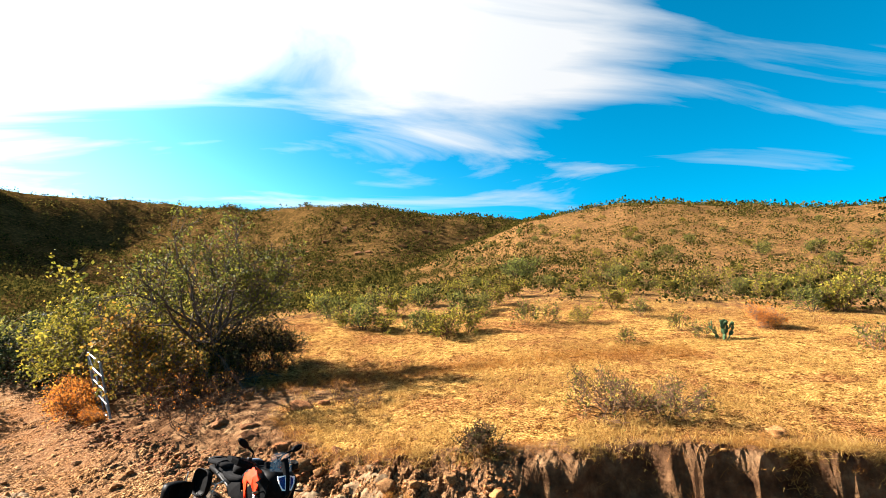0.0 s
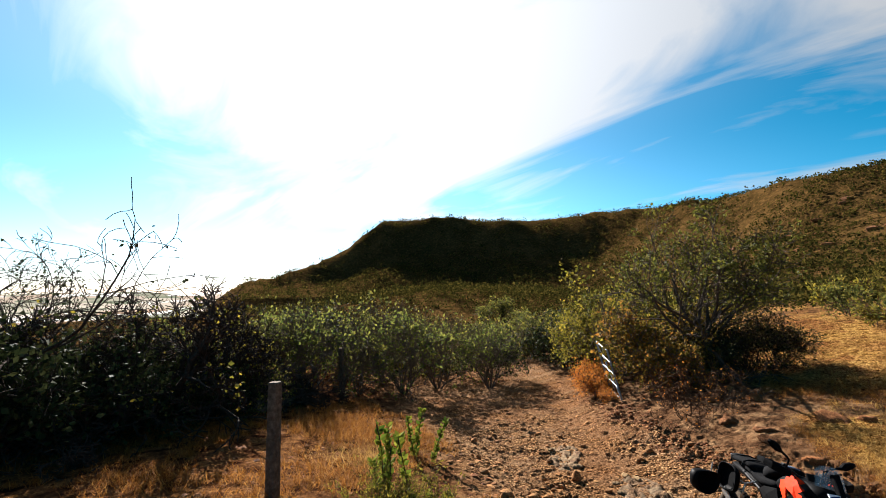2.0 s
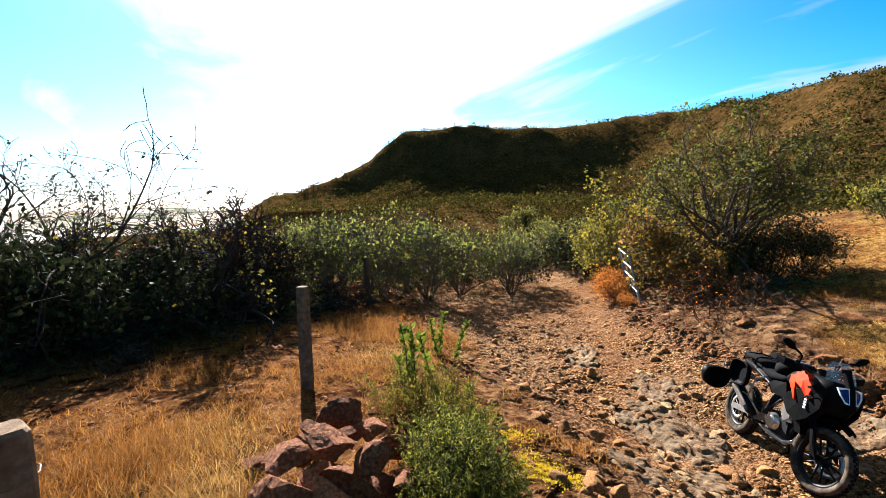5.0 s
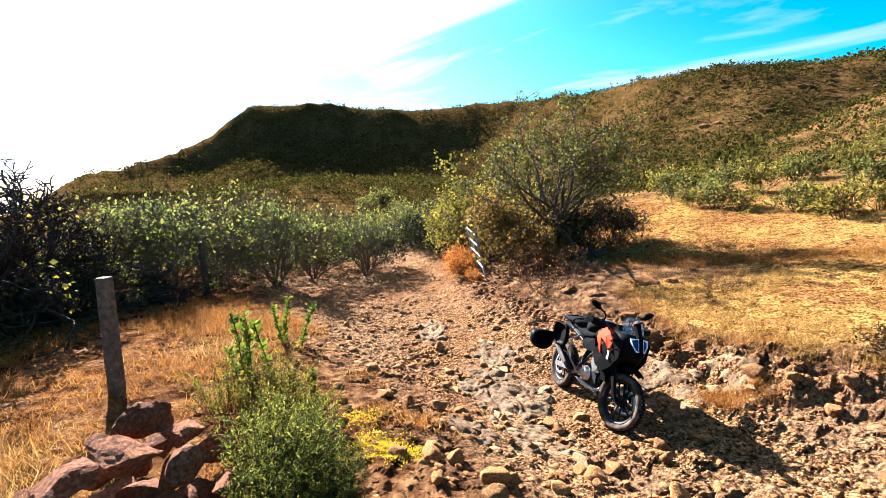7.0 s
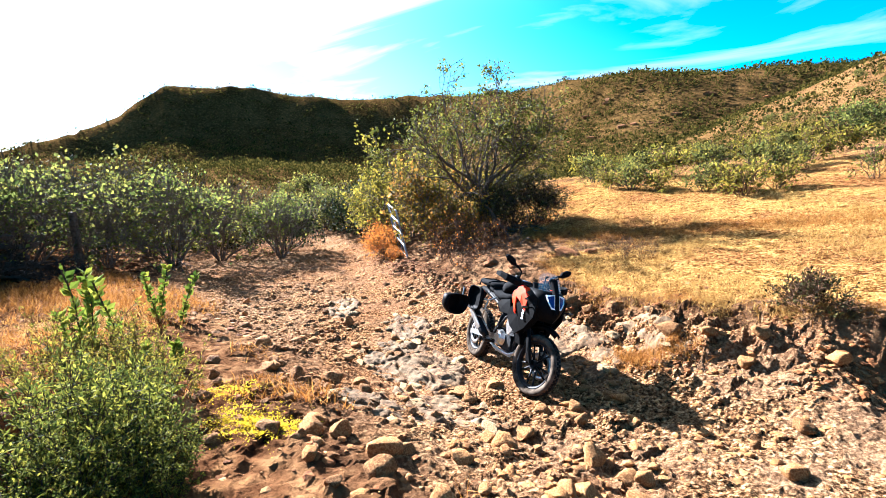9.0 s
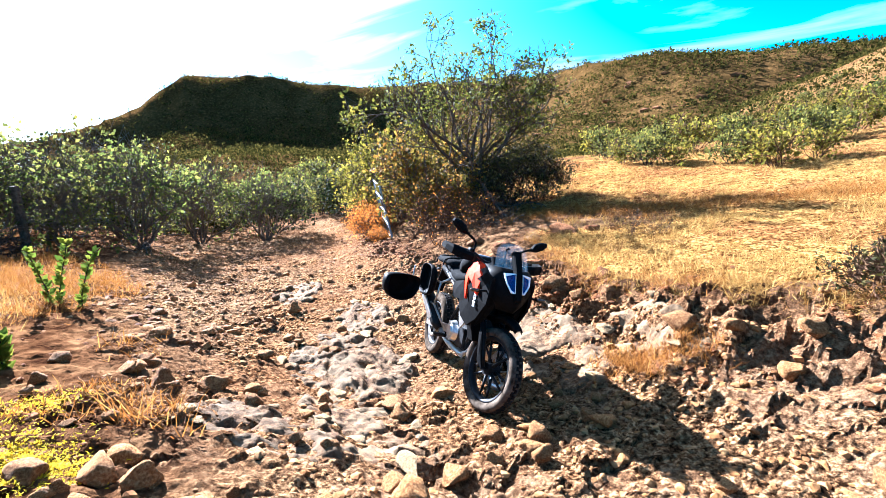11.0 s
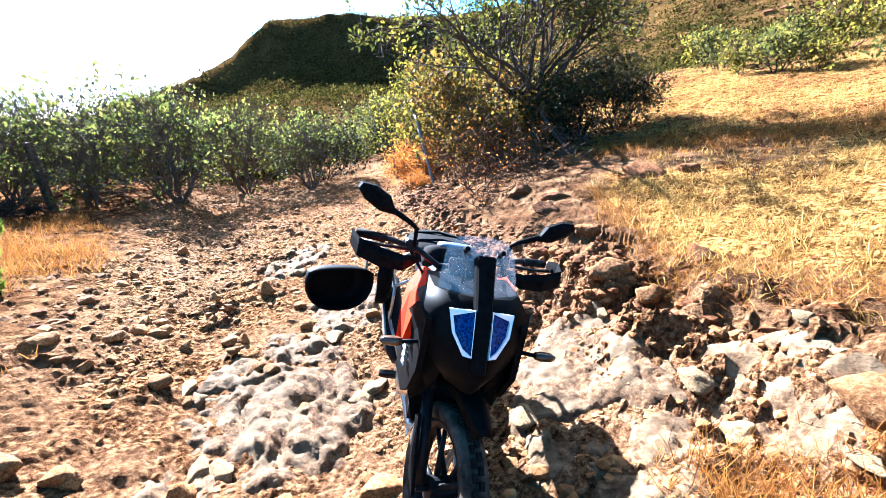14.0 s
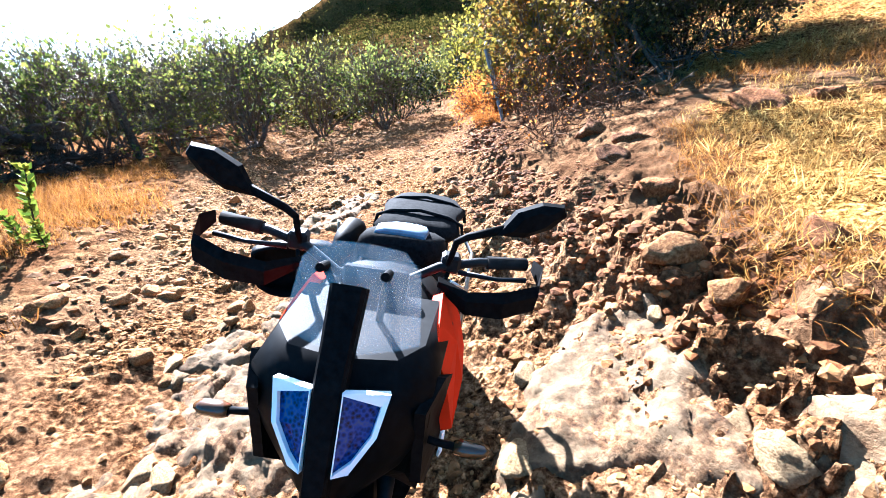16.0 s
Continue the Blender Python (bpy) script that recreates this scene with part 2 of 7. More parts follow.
    scrub = mix_node(nt, 0.55, scrub, ramp_node(nt, noise_node(nt, 0.9, 6, 0.7, p), [(0.38, (0.012, 0.009, 0.003)), (0.52, (0.042, 0.024, 0.008)), (0.68, (0.15, 0.078, 0.026))]))
    earth_rust = ramp_node(nt, mid, [(0.37, (0.020, 0.008, 0.004)), (0.5, (0.085, 0.038, 0.016)), (0.63, (0.19, 0.098, 0.042))])
    col = mix_node(nt, sep.outputs[0], earth, gravel)
    col = mix_node(nt, at.outputs["Alpha"], col, earth_rust)
    edge = math_node(nt, "ADD", sep.outputs[1], math_node(nt, "MULTIPLY", math_node(nt, "SUBTRACT", mid, 0.5), 1.1))
    gm = nt.nodes.new("ShaderNodeMapRange")
    gm.inputs[1].default_value, gm.inputs[2].default_value = 0.35, 0.62
    nt.links.new(edge, gm.inputs[0])
    gfac = math_node(nt, "MULTIPLY", gm.outputs[0], math_node(nt, "GREATER_THAN", sep.outputs[1], 0.02))
    col = mix_node(nt, gfac, col, grass)
    col = mix_node(nt, sep.outputs[2], col, scrub)
    # patchwork of dry fields on the plain beyond the valley
    fields = nt.nodes.new("ShaderNodeTexVoronoi")
    fields.distance, fields.inputs["Scale"].default_value = "CHEBYCHEV", 0.007
    nt.links.new(p, fields.inputs["Vector"])
    plot = nt.nodes.new("ShaderNodeSeparateColor")
    nt.links.new(fields.outputs["Color"], plot.inputs[0])
    crop = ramp_node(nt, plot.outputs[0], [(0.0, (0.10, 0.11, 0.075)), (0.35, (0.30, 0.26, 0.21)), (0.6, (0.19, 0.13, 0.09)), (0.85, (0.42, 0.40, 0.36))])
    west = nt.nodes.new("ShaderNodeSeparateXYZ")
    nt.links.new(p, west.inputs[0])
    away = nt.nodes.new("ShaderNodeMapRange")
    away.inputs[1].default_value, away.inputs[2].default_value = -320.0, -420.0
    nt.links.new(west.outputs[0], away.inputs[0])
    col = mix_node(nt, away.outputs[0], col, crop)
    nt.links.new(col, b.inputs["Base Color"])
    b.inputs["Roughness"].default_value = 1.0
    b.inputs["Specular IOR Level"].default_value = 0.0
    h = math_node(nt, "ADD", math_node(nt, "ADD", fine, math_node(nt, "MULTIPLY", grit, 0.25)), math_node(nt, "MULTIPLY", clump, 1.2))
    dome = math_node(nt, "MULTIPLY", math_node(nt, "SUBTRACT", 0.6, cells.outputs["Distance"]), math_node(nt, "MULTIPLY", math_node(nt, "MULTIPLY", sep.outputs[0], stony), 1.4))
    bump_node(nt, b, math_node(nt, "ADD", math_node(nt, "ADD", h, mid), dome), 1.0, 0.05)
    return m


MAT_GROUND = ground_mat()
MAT_STONE = stone_mat("stone", [(0.060, 0.026, 0.010), (0.185, 0.090, 0.034), (0.35, 0.22, 0.10)])
MAT_PALE = stone_mat("pale_rock", [(0.085, 0.050, 0.024), (0.21, 0.145, 0.078), (0.33, 0.25, 0.145)], 13.0, 0.8)
def bedrock_mat():
    """Worn pale rock with earth lying in patches on it."""
    m = stone_mat("bedrock", [(0.030, 0.020, 0.012), (0.110, 0.078, 0.047), (0.205, 0.155, 0.100)], 9.0, 1.0)
    nt = m.node_tree
    b = nt.nodes["Principled BSDF"]
    rock = b.inputs["Base Color"].links[0].from_socket
    p = position(nt)
    dirt = ramp_node(nt, noise_node(nt, 26, 7, 0.7, p), [(0.38, (0.022, 0.010, 0.005)), (0.5, (0.085, 0.044, 0.020)), (0.62, (0.19, 0.115, 0.058))])
    cover = ramp_node(nt, noise_node(nt, 4.5, 7, 0.68, p), [(0.43, (0, 0, 0)), (0.56, (0.95, 0.95, 0.95))])
    nt.links.new(mix_node(nt, cover, rock, dirt), b.inputs["Base Color"])
    return m


MAT_BEDROCK = bedrock_mat()
MAT_RED = stone_mat("red_rock", [(0.045, 0.018, 0.0102), (0.138, 0.057, 0.0288), (0.276, 0.141, 0.078)], 9.0, 1.0)
# wall stones: deep shade under the hedge is put into this colour
MAT_DARK = stone_mat("shaded_wall_stone", [(0.02, 0.016, 0.013), (0.05, 0.039, 0.031), (0.09, 0.07, 0.056)], 6.0)
MAT_EARTH = stone_mat("earth_clod", [(0.040, 0.015, 0.006), (0.125, 0.052, 0.020), (0.25, 0.125, 0.05)], 12.0, 0.9)
MAT_BARK = bark_mat("bark", (0.014, 0.010, 0.008), (0.06, 0.045, 0.035))
MAT_TWIG = bark_mat("grey_twig", (0.035, 0.025, 0.019), (0.14, 0.105, 0.08))
# grey bark darkened so the colour holds the tree's backlit shade
MAT_LIMB = bark_mat("grey_limb", (0.022, 0.016, 0.012), (0.095, 0.072, 0.056))
MAT_DRY_STEM = bark_mat("dry_stem", (0.03, 0.016, 0.009), (0.13, 0.075, 0.042))
MAT_LEAF = leaf_mat("leaf_olive", (0.036, 0.04, 0.0112), (0.08, 0.084, 0.0176), (0.176, 0.144, 0.028), 0.5)
MAT_LEAF_GREEN = leaf_mat("leaf_green", (0.034, 0.046, 0.012), (0.080, 0.092, 0.020), (0.165, 0.155, 0.033), 0.55)
MAT_LEAF_GOLD = leaf_mat("leaf_gold", (0.045, 0.046, 0.008), (0.12, 0.105, 0.014), (0.24, 0.175, 0.024), 0.45)
MAT_LEAF_TREE = leaf_mat("leaf_tree", (0.03, 0.035, 0.008), (0.075, 0.078, 0.014), (0.17, 0.15, 0.025), 0.3)
MAT_LEAF_AUTUMN = leaf_mat("leaf_autumn", (0.055, 0.05, 0.012), (0.15, 0.105, 0.018), (0.26, 0.12, 0.022), 0.4)
MAT_LEAF_HEDGE = leaf_mat("leaf_hedge", (0.04, 0.047, 0.012), (0.095, 0.10, 0.022), (0.20, 0.175, 0.036), 0.5)
# darker copy of the olive leaves, with shade put into the colour
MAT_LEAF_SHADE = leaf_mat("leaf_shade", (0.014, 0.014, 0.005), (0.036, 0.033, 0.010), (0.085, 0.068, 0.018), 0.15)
MAT_LEAF_RUST = leaf_mat("leaf_rust", (0.26, 0.07, 0.010), (0.40, 0.135, 0.020), (0.48, 0.22, 0.045), 0.5)
MAT_LEAF_BRIGHT = leaf_mat("leaf_bright", (0.05, 0.082, 0.010), (0.12, 0.155, 0.018), (0.25, 0.25, 0.03), 0.25)
MAT_LEAF_FEATHER = leaf_mat("leaf_feather", (0.026, 0.036, 0.008), (0.08, 0.088, 0.014), (0.23, 0.21, 0.028), 0.4)
# green leaves darkened: the shaded, backlit side is put into the colour
MAT_LEAF_BACKLIT = leaf_mat("leaf_backlit", (0.0096, 0.0152, 0.0056), (0.024, 0.032, 0.0112), (0.06, 0.064, 0.0224), 0.12)
MAT_MOSS = leaf_mat("yellow_moss", (0.34, 0.24, 0.008), (0.44, 0.31, 0.010), (0.50, 0.36, 0.020), 0.4)
MAT_CACTUS = leaf_mat("cactus_skin", (0.024, 0.044, 0.02), (0.036, 0.064, 0.028), (0.052, 0.08, 0.036), 0.0)
MAT_GRASS = leaf_mat("dry_grass", (0.13, 0.062, 0.015), (0.26, 0.147, 0.036), (0.38, 0.245, 0.078), 0.5)
MAT_GRASS_RED = leaf_mat("rust_grass", (0.11, 0.036, 0.007), (0.20, 0.080, 0.015), (0.30, 0.150, 0.036), 0.45)
MAT_SCRUB = leaf_mat("hill_scrub", (0.010, 0.011, 0.003), (0.028, 0.026, 0.006), (0.085, 0.062, 0.014), 0.3)
MAT_SCRUB.node_tree.nodes["Principled BSDF"].inputs["Specular IOR Level"].default_value = 0.0
MAT_SCRUB.node_tree.nodes["Principled BSDF"].inputs["Roughness"].default_value = 0.9
# post concrete, its tone lowered to carry the shade of a backlit face
MAT_CONCRETE = stone_mat("concrete", [(0.045, 0.032, 0.024), (0.105, 0.078, 0.058), (0.19, 0.15, 0.115)], 14.0, 0.6)
MAT_PIPE = plain("pale_painted_pipe", (0.115, 0.13, 0.145), 0.5, 0.3, 0.3, 20)
MAT_WIRE = plain("rusty_wire", (0.13, 0.08, 0.05), 0.7, 0.6)

# ---- the ground: one sheet to the horizon ----
K, EYE_Z = 1.1, 2.9


def lattice(ix, iy):
    n = (ix.astype(np.int64) * 374761393 + iy.astype(np.int64) * 668265263) & 0x7FFFFFFF
    n = ((n ^ (n >> 13)) * 1274126177) & 0x7FFFFFFF
    return ((n ^ (n >> 16)) & 0xFFFF) / 65535.0


def vnoise(x, y, scale, octaves=4, gain=0.5):
    """Smooth value noise from -1 to 1."""
    x, y = np.asarray(x, float) * scale, np.asarray(y, float) * scale
    total, amp, norm = 0.0, 1.0, 0.0
    for o in range(octaves):
        ix, iy = np.floor(x), np.floor(y)
        fx, fy = x - ix, y - iy
        fx, fy = fx * fx * (3 - 2 * fx), fy * fy * (3 - 2 * fy)
        a, b = lattice(ix, iy), lattice(ix + 1, iy)
        c, d = lattice(ix, iy + 1), lattice(ix + 1, iy + 1)
        total = total + amp * ((a * (1 - fx) + b * fx) * (1 - fy) + (c * (1 - fx) + d * fx) * fy - 0.5) * 2
        norm += amp
        amp *= gain
        x, y = x * 2.03 + 17.3, y * 2.03 - 9.1
    return total / norm


def plates(x, y, size, seed):
    """Broken crust: tilted flat pieces, each at a height of its own."""
    x, y = np.asarray(x, float) / size, np.asarray(y, float) / size
    bx, by = np.floor(x), np.floor(y)
    best = np.full(np.shape(x), 9.0)
    out = np.zeros(np.shape(x))
    for i in (-1, 0, 1):
        for j in (-1, 0, 1):
            cx, cy = bx + i, by + j
            px, py = cx + lattice(cx + seed, cy), cy + lattice(cx, cy + seed + 31)
            d = np.abs(x - px) ** 1.6 + np.abs(y - py) ** 1.6
            h = lattice(cx + seed + 7, cy - 5) - 0.5 + (lattice(cx - 3, cy + seed) - 0.5) * 1.3 * (x - px) + (lattice(cx + 11, cy - seed) - 0.5) * 1.3 * (y - py)
            out = np.where(d < best, h, out)
            best = np.minimum(best, d)
    return out


def step(a, b, v):
    t = np.clip((v - a) / (b - a), 0, 1)
    return t * t * (3 - 2 * t)


# skylines: degrees left of +y, degrees up, seen from the start
NEAR_AZ, NEAR_EL = [-180, -80, -60, -43, -32, -21, -14, -9, -4, 3, 10, 17, 26, 40, 180], [4, 7, 9.4, 10.3, 11.1, 11.8, 11.0, 9.9, 7.4, 4.1, 1.4, -0.8, -2.6, -5, -5]
FAR_AZ, FAR_EL = [-180, -40, -12, -2, 6, 13, 17, 24, 36, 45, 52, 59.5, 61.6, 63.2, 65.6, 70, 72.3, 74, 78, 84, 180], [3, 8, 10.2, 10.6, 10.5, 10.3, 10.0, 9.1, 8.5, 8.2, 8.5, 8.35, 8.0, 6.5, 3.9, 1.2, 0.7, 0.0, -0.8, -2.0, -2.0]


def bank_distance(x, y):
    """Metres to the field's side of the cut bank along the track."""
    u, v = x / K + 0.8, y / K - 6.1
    bend = 0.042 * np.clip(-u - 1.0, 0, 9) ** 2 + 0.24 * np.clip(u - 0.2, 0, 6)
    return K * (0.37 * u + 0.93 * v - bend)


def grass_edge(x):
    """How far behind the bank the bare earth reaches, towards the tree."""
    return np.clip((-1.75 - np.asarray(x, float)) * 0.78, 0, 2.4)


def height(x, y):
    x, y = np.asarray(x, float), np.asarray(y, float)
    r, az = np.hypot(x, y), np.degrees(np.arctan2(-x, y))
    u, v = x / K, y / K
    us, vs = 22 * np.tanh(u / 22), 5 + 22 * np.tanh((v - 5) / 22)
    z = 0.065 * (us + 2.2) - 0.02 * (vs - 5) + 0.075 * np.clip(us + 1.6, 0, 4)
    z = z - 0.10 * np.exp(-(((u + 2.4) / 1.0) ** 2 + ((v - 4.9) / 1.2) ** 2))
    # south shoulder of the track, and the ledge where the walk begins
    d = (u + 2.5) * -0.358 + (v - 4.0) * -0.934
    z = z + 0.62 * (1 - np.exp(-np.maximum(d, 0) / 1.7))
    z = z + 0.36 * step(1.9, 0.9, np.hypot((u + 0.35) * 0.55, v + 1.0) * 1.0)
    # the cut bank and the field above it
    e = bank_distance(x, y) / K
    wob = 0.18 * vnoise(x, y, 1.5, 4, 0.6) + 0.05 * vnoise(x + 5, y, 4.0, 2)
    # east of the track it is undercut, with scooped hollows and a gutter at its foot
    east = step(0.5, 1.5, x)
    scoop = 0.30 * east * np.clip(vnoise(x * 1.3, y * 0.4 + 3, 1.25, 2) + 0.12, 0, 0.5)
    z = z - 0.26 * east * step(-0.20, -0.34, e + wob - scoop) * step(-2.2, -0.8, e)
    wob = wob - scoop
    z = z + 0.17 * step(-1.7, -0.7, e) + 0.40 * step(-0.88 + 0.30 * step(0.4, 2.4, x) + 0.26 * east - 0.3 * step(-2.2, -4.2, x), 0.10 - 0.22 * step(0.4, 2.4, x) + 1.1 * step(-2.2, -4.2, x), e + wob) + 0.125 * 26 * np.tanh(np.maximum(e - 0.2, 0) / 26)
    z = z * K
    # near hill, from the field up to its crest
    el = np.interp(az, NEAR_AZ, NEAR_EL)
    crest = 88.0
    t = np.clip((r - 12) / (crest - 12), 0, 1.0)
    zn = EYE_Z + r * np.tan(np.radians(-2.2 + (el + 2.2) * t ** 0.62)) - 4.0 * step(crest, 260, r) * (r - crest) / 60
    zn = zn + vnoise(x, y, 0.055, 4) * np.clip((r - 14) / 60, 0, 1) * 1.1
    w = step(11, 24, r) * step(36, 16, az) * step(-150, -90, az)
    z = z * (1 - w) + zn * w
    # valley to the left, falling to the plain
    zv = EYE_Z + r * np.tan(np.radians(-2.9 - 6.5 * step(60, 20, r))) + 3.6 * np.exp(-((r - 75) / 26) ** 2) * step(75, 50, az) * step(20, 34, az)
    zv = np.where(r > 60, np.maximum(zv, EYE_Z - 5.5 - 26 * step(60, 500, r)), zv)
    zv = zv + vnoise(x, y, 0.05, 4) * 1.0
    wv = step(16, 34, r) * step(15, 60, az)
    z = z * (1 - wv) + zv * wv
    # far ridge and flat-topped hill with its cliff
    ef = np.interp(az, FAR_AZ, FAR_EL)
    rf = 175 + 120 * step(5, 40, az)
    foot = 0.42 + 0.26 * step(18, 38, az)
    shape = np.clip((r / rf - foot) / (1 - foot), 0, 1)
    cliff = 0.68 * shape + 0.32 * step(0.55, 0.92, shape + 0.05 * vnoise(x, y, 0.03, 3))
    zf = EYE_Z - 4 + (rf * np.tan(np.radians(ef)) + 4) * cliff + (vnoise(x, y, 0.022, 5) * 7.0 + 15.0 * step(18, 28, az) * (0.45 - np.abs(vnoise(x, y, 0.014, 4, 0.6)))) * shape * (1 - 0.75 * step(0.86, 1.0, shape))
    spur = 9.0 * step(20, 30, az) * (0.42 - np.abs(vnoise(az, r * 0.05, 0.115, 3, 0.55)))
    zf = zf + spur * shape * (1 - step(0.6, 0.93, shape))
    zf = np.where(r > rf, zf - (r - rf) * 0.05, zf)
    keep = step(-60, -20, az) * step(86, 79, az)
    z = np.where(shape * keep > 0, np.maximum(z, zf * keep + z * (1 - keep)), z)
    # the plain
    plain_w = step(76, 88, az) + step(-100, -160, az)
    z = z * (1 - plain_w * step(24, 600, r)) + (-62.0) * plain_w * step(24, 600, r)
    hills = step(1900, 2800, r) * (1 - step(3200, 4300, r)) * (16 + 45 * (0.5 + 0.5 * vnoise(x, y, 0.0011, 4)))
    z = z + hills * np.clip(plain_w, 0, 1)
    # roughness underfoot
    near = step(34, 9, r)
    stony = step(0.35, -0.2, e - grass_edge(x) / K) * step(3.2, 1.0, d)
    rough = 0.030 * vnoise(x, y, 2.3, 4, 0.6) + (0.012 + 0.05 * stony) * np.abs(vnoise(x, y, 5.5, 3, 0.6)) - 0.012 * stony
    lumps = (0.10 * np.maximum(vnoise(x, y, 3.4, 4, 0.65), -0.3) + 0.05 * vnoise(x, y, 11, 2)) * np.exp(-((e + 0.30) / 0.40) ** 2) * (1 - 0.6 * east)
    # broken crust on the track, coarser along the bank and in the ruts, smooth where the tyres stand
    bank = np.exp(-((e + 0.30) / 0.42) ** 2) * (1 - 0.85 * step(0.3, 1.6, x))
    wx, wy = x + 0.10 * vnoise(x, y, 3.0, 2), y + 0.10 * vnoise(x + 9, y, 3.0, 2)
    patch_ = np.clip(0.28 + 1.7 * vnoise(x, y, 0.9, 3), 0.0, 1.3)
    crust = plates(wx, wy, 0.34, 3) * (0.050 * bank * step(-4.5, -2.0, x) + 0.055 * stony * patch_) + plates(wy, wx, 0.15, 8) * (0.03 * bank + 0.034 * stony * patch_ + 0.005)
    tyre = np.exp(-(np.hypot(x + 1.85, y - 5.06) / 0.3) ** 4) + np.exp(-(np.hypot(x + 2.95, y - 5.97) / 0.3) ** 4)
    return z + near * (rough + lumps * K + crust * np.clip(1 - tyre, 0, 1))


def hz(x, y):
    return float(height(np.array([x]), np.array([y]))[0])


def zones(x, y):
    """Gravel, dry grass and far scrub, from 0 to 1."""
    r = np.hypot(x, y)
    e = bank_distance(x, y) / K
    d = (x / K + 2.5) * -0.358 + (y / K - 4.0) * -0.934
    gravel = step(1.8, 0.3, d) * step(0.1 - 0.75 * step(0.4, 1.4, x), -0.5 - 0.75 * step(0.4, 1.4, x), e)
    grass = np.clip(step(-0.1, 0.6, e - grass_edge(x) / K) * 0.95 + step(0.9, 2.4, d) * 0.42, 0, 1)
    grass = grass * (1 - 0.9 * np.exp(-((x + 3.7) / 2.9) ** 2 - ((y - 10.5) / 1.0) ** 2))
    grass = grass * (1 - 0.5 * step(12.5, 22, r) * step(0.5, 2.0, e))
    az = np.degrees(np.arctan2(-x, y))
    scrub = step(20, 46, r) * step(-8, 10, az) + (0.42 * step(24, 60, r) + 0.45 * step(80, 120, r)) * (1 - step(-8, 10, az))
    dry_plain = 0.5 * step(74, 82, az) * step(120, 300, r)
    return np.maximum(gravel, dry_plain), grass * (1 - dry_plain), scrub * (1 - 0.85 * dry_plain)


def build_ground():
    cx, cy = -1.6, 3.6
    ang = np.concatenate([np.linspace(-62, 128, 640, endpoint=False), np.linspace(128, 298, 190, endpoint=False)])
    rad = [0.0, 0.06]
    while rad[-1] < 4600:
        rad.append(rad[-1] + max(0.028, (0.0092 if rad[-1] < 9 else 0.013 if rad[-1] < 22 else 0.028) * rad[-1]))
    rad = np.array(rad[1:])
    a = np.radians(ang)[None, :]
    x, y = cx - np.sin(a) * rad[:, None], cy + np.cos(a) * rad[:, None]
    z = height(x, y)
    nr, na = x.shape
    co = np.concatenate([[[cx, cy, hz(cx, cy)]], np.stack([x, y, z], -1).reshape(-1, 3)])
    i, j = np.meshgrid(np.arange(nr - 1), np.arange(na), indexing="ij")
    k = (j + 1) % na
    quads = np.stack([1 + i * na + j, 1 + (i + 1) * na + j, 1 + (i + 1) * na + k, 1 + i * na + k], -1).reshape(-1, 4)
    fan = np.stack([np.zeros(na, int), 1 + np.arange(na), 1 + (np.arange(na) + 1) % na], -1)
    me = bpy.data.meshes.new("ground")
    me.vertices.add(len(co))
    me.vertices.foreach_set("co", co.ravel())
    loops = np.concatenate([quads.ravel(), fan.ravel()])
    me.loops.add(len(loops))
    me.loops.foreach_set("vertex_index", loops)
    start = np.concatenate([np.arange(len(quads)) * 4, len(quads) * 4 + np.arange(len(fan)) * 3])
    me.polygons.add(len(start))
    me.polygons.foreach_set("loop_start", start)
    me.update(calc_edges=True)
    me.validate()
    me.polygons.foreach_set("use_smooth", np.concatenate([np.repeat(rad[:-1] > 11, na), np.zeros(len(fan), bool)]))
    shoulder = (co[:, 0] / K + 2.5) * -0.358 + (co[:, 1] / K - 4.0) * -0.934
    zone = np.stack([*zones(co[:, 0], co[:, 1]), step(0.6, 1.8, shoulder) * step(30, 20, np.hypot(co[:, 0], co[:, 1]))], -1)
    col = me.color_attributes.new("zone", "FLOAT_COLOR", "POINT")
    col.data.foreach_set("color", zone.ravel())
    me.materials.append(MAT_GROUND)
    return tagged(new("ground", me), "stony brown track and golden dry-grass hillside", "ground", kind="structure")


build_ground()

# ---- building blocks ----
def mesh_of(name, verts, faces, material, smooth=False):
    """A mesh from numpy arrays of corners and of triangles or quads."""
    verts, faces = np.asarray(verts, float).reshape(-1, 3), np.asarray(faces, int)
    k = faces.shape[1]
    me = bpy.data.meshes.new(name)
    me.vertices.add(len(verts))
    me.vertices.foreach_set("co", verts.ravel())
    me.loops.add(faces.size)
    me.loops.foreach_set("vertex_index", faces.ravel())
    me.polygons.add(len(faces))
    me.polygons.foreach_set("loop_start", np.arange(len(faces)) * k)
    me.update(calc_edges=True)
    me.polygons.foreach_set("use_smooth", np.full(len(faces), smooth))
    me.materials.append(material)
    return me


def part(name, data, material=None, parent=None, label=""):
    """Link a bmesh or a mesh as one object under its thing."""
    if isinstance(data, bmesh.types.BMesh):
        me = bpy.data.meshes.new(name)
        data.to_mesh(me)
        data.free()
        me.materials.append(material)
        data = me
    ob = new(name, data)
    if parent is not None:
        ob.parent = parent
    if label:
        ob["label"] = label
    return ob


def empty(name):
    ob = new(name)
    ob.empty_display_size = 0.1
    return ob


def unit(v):
    return v / (np.linalg.norm(v, axis=-1, keepdims=True) + 1e-9)


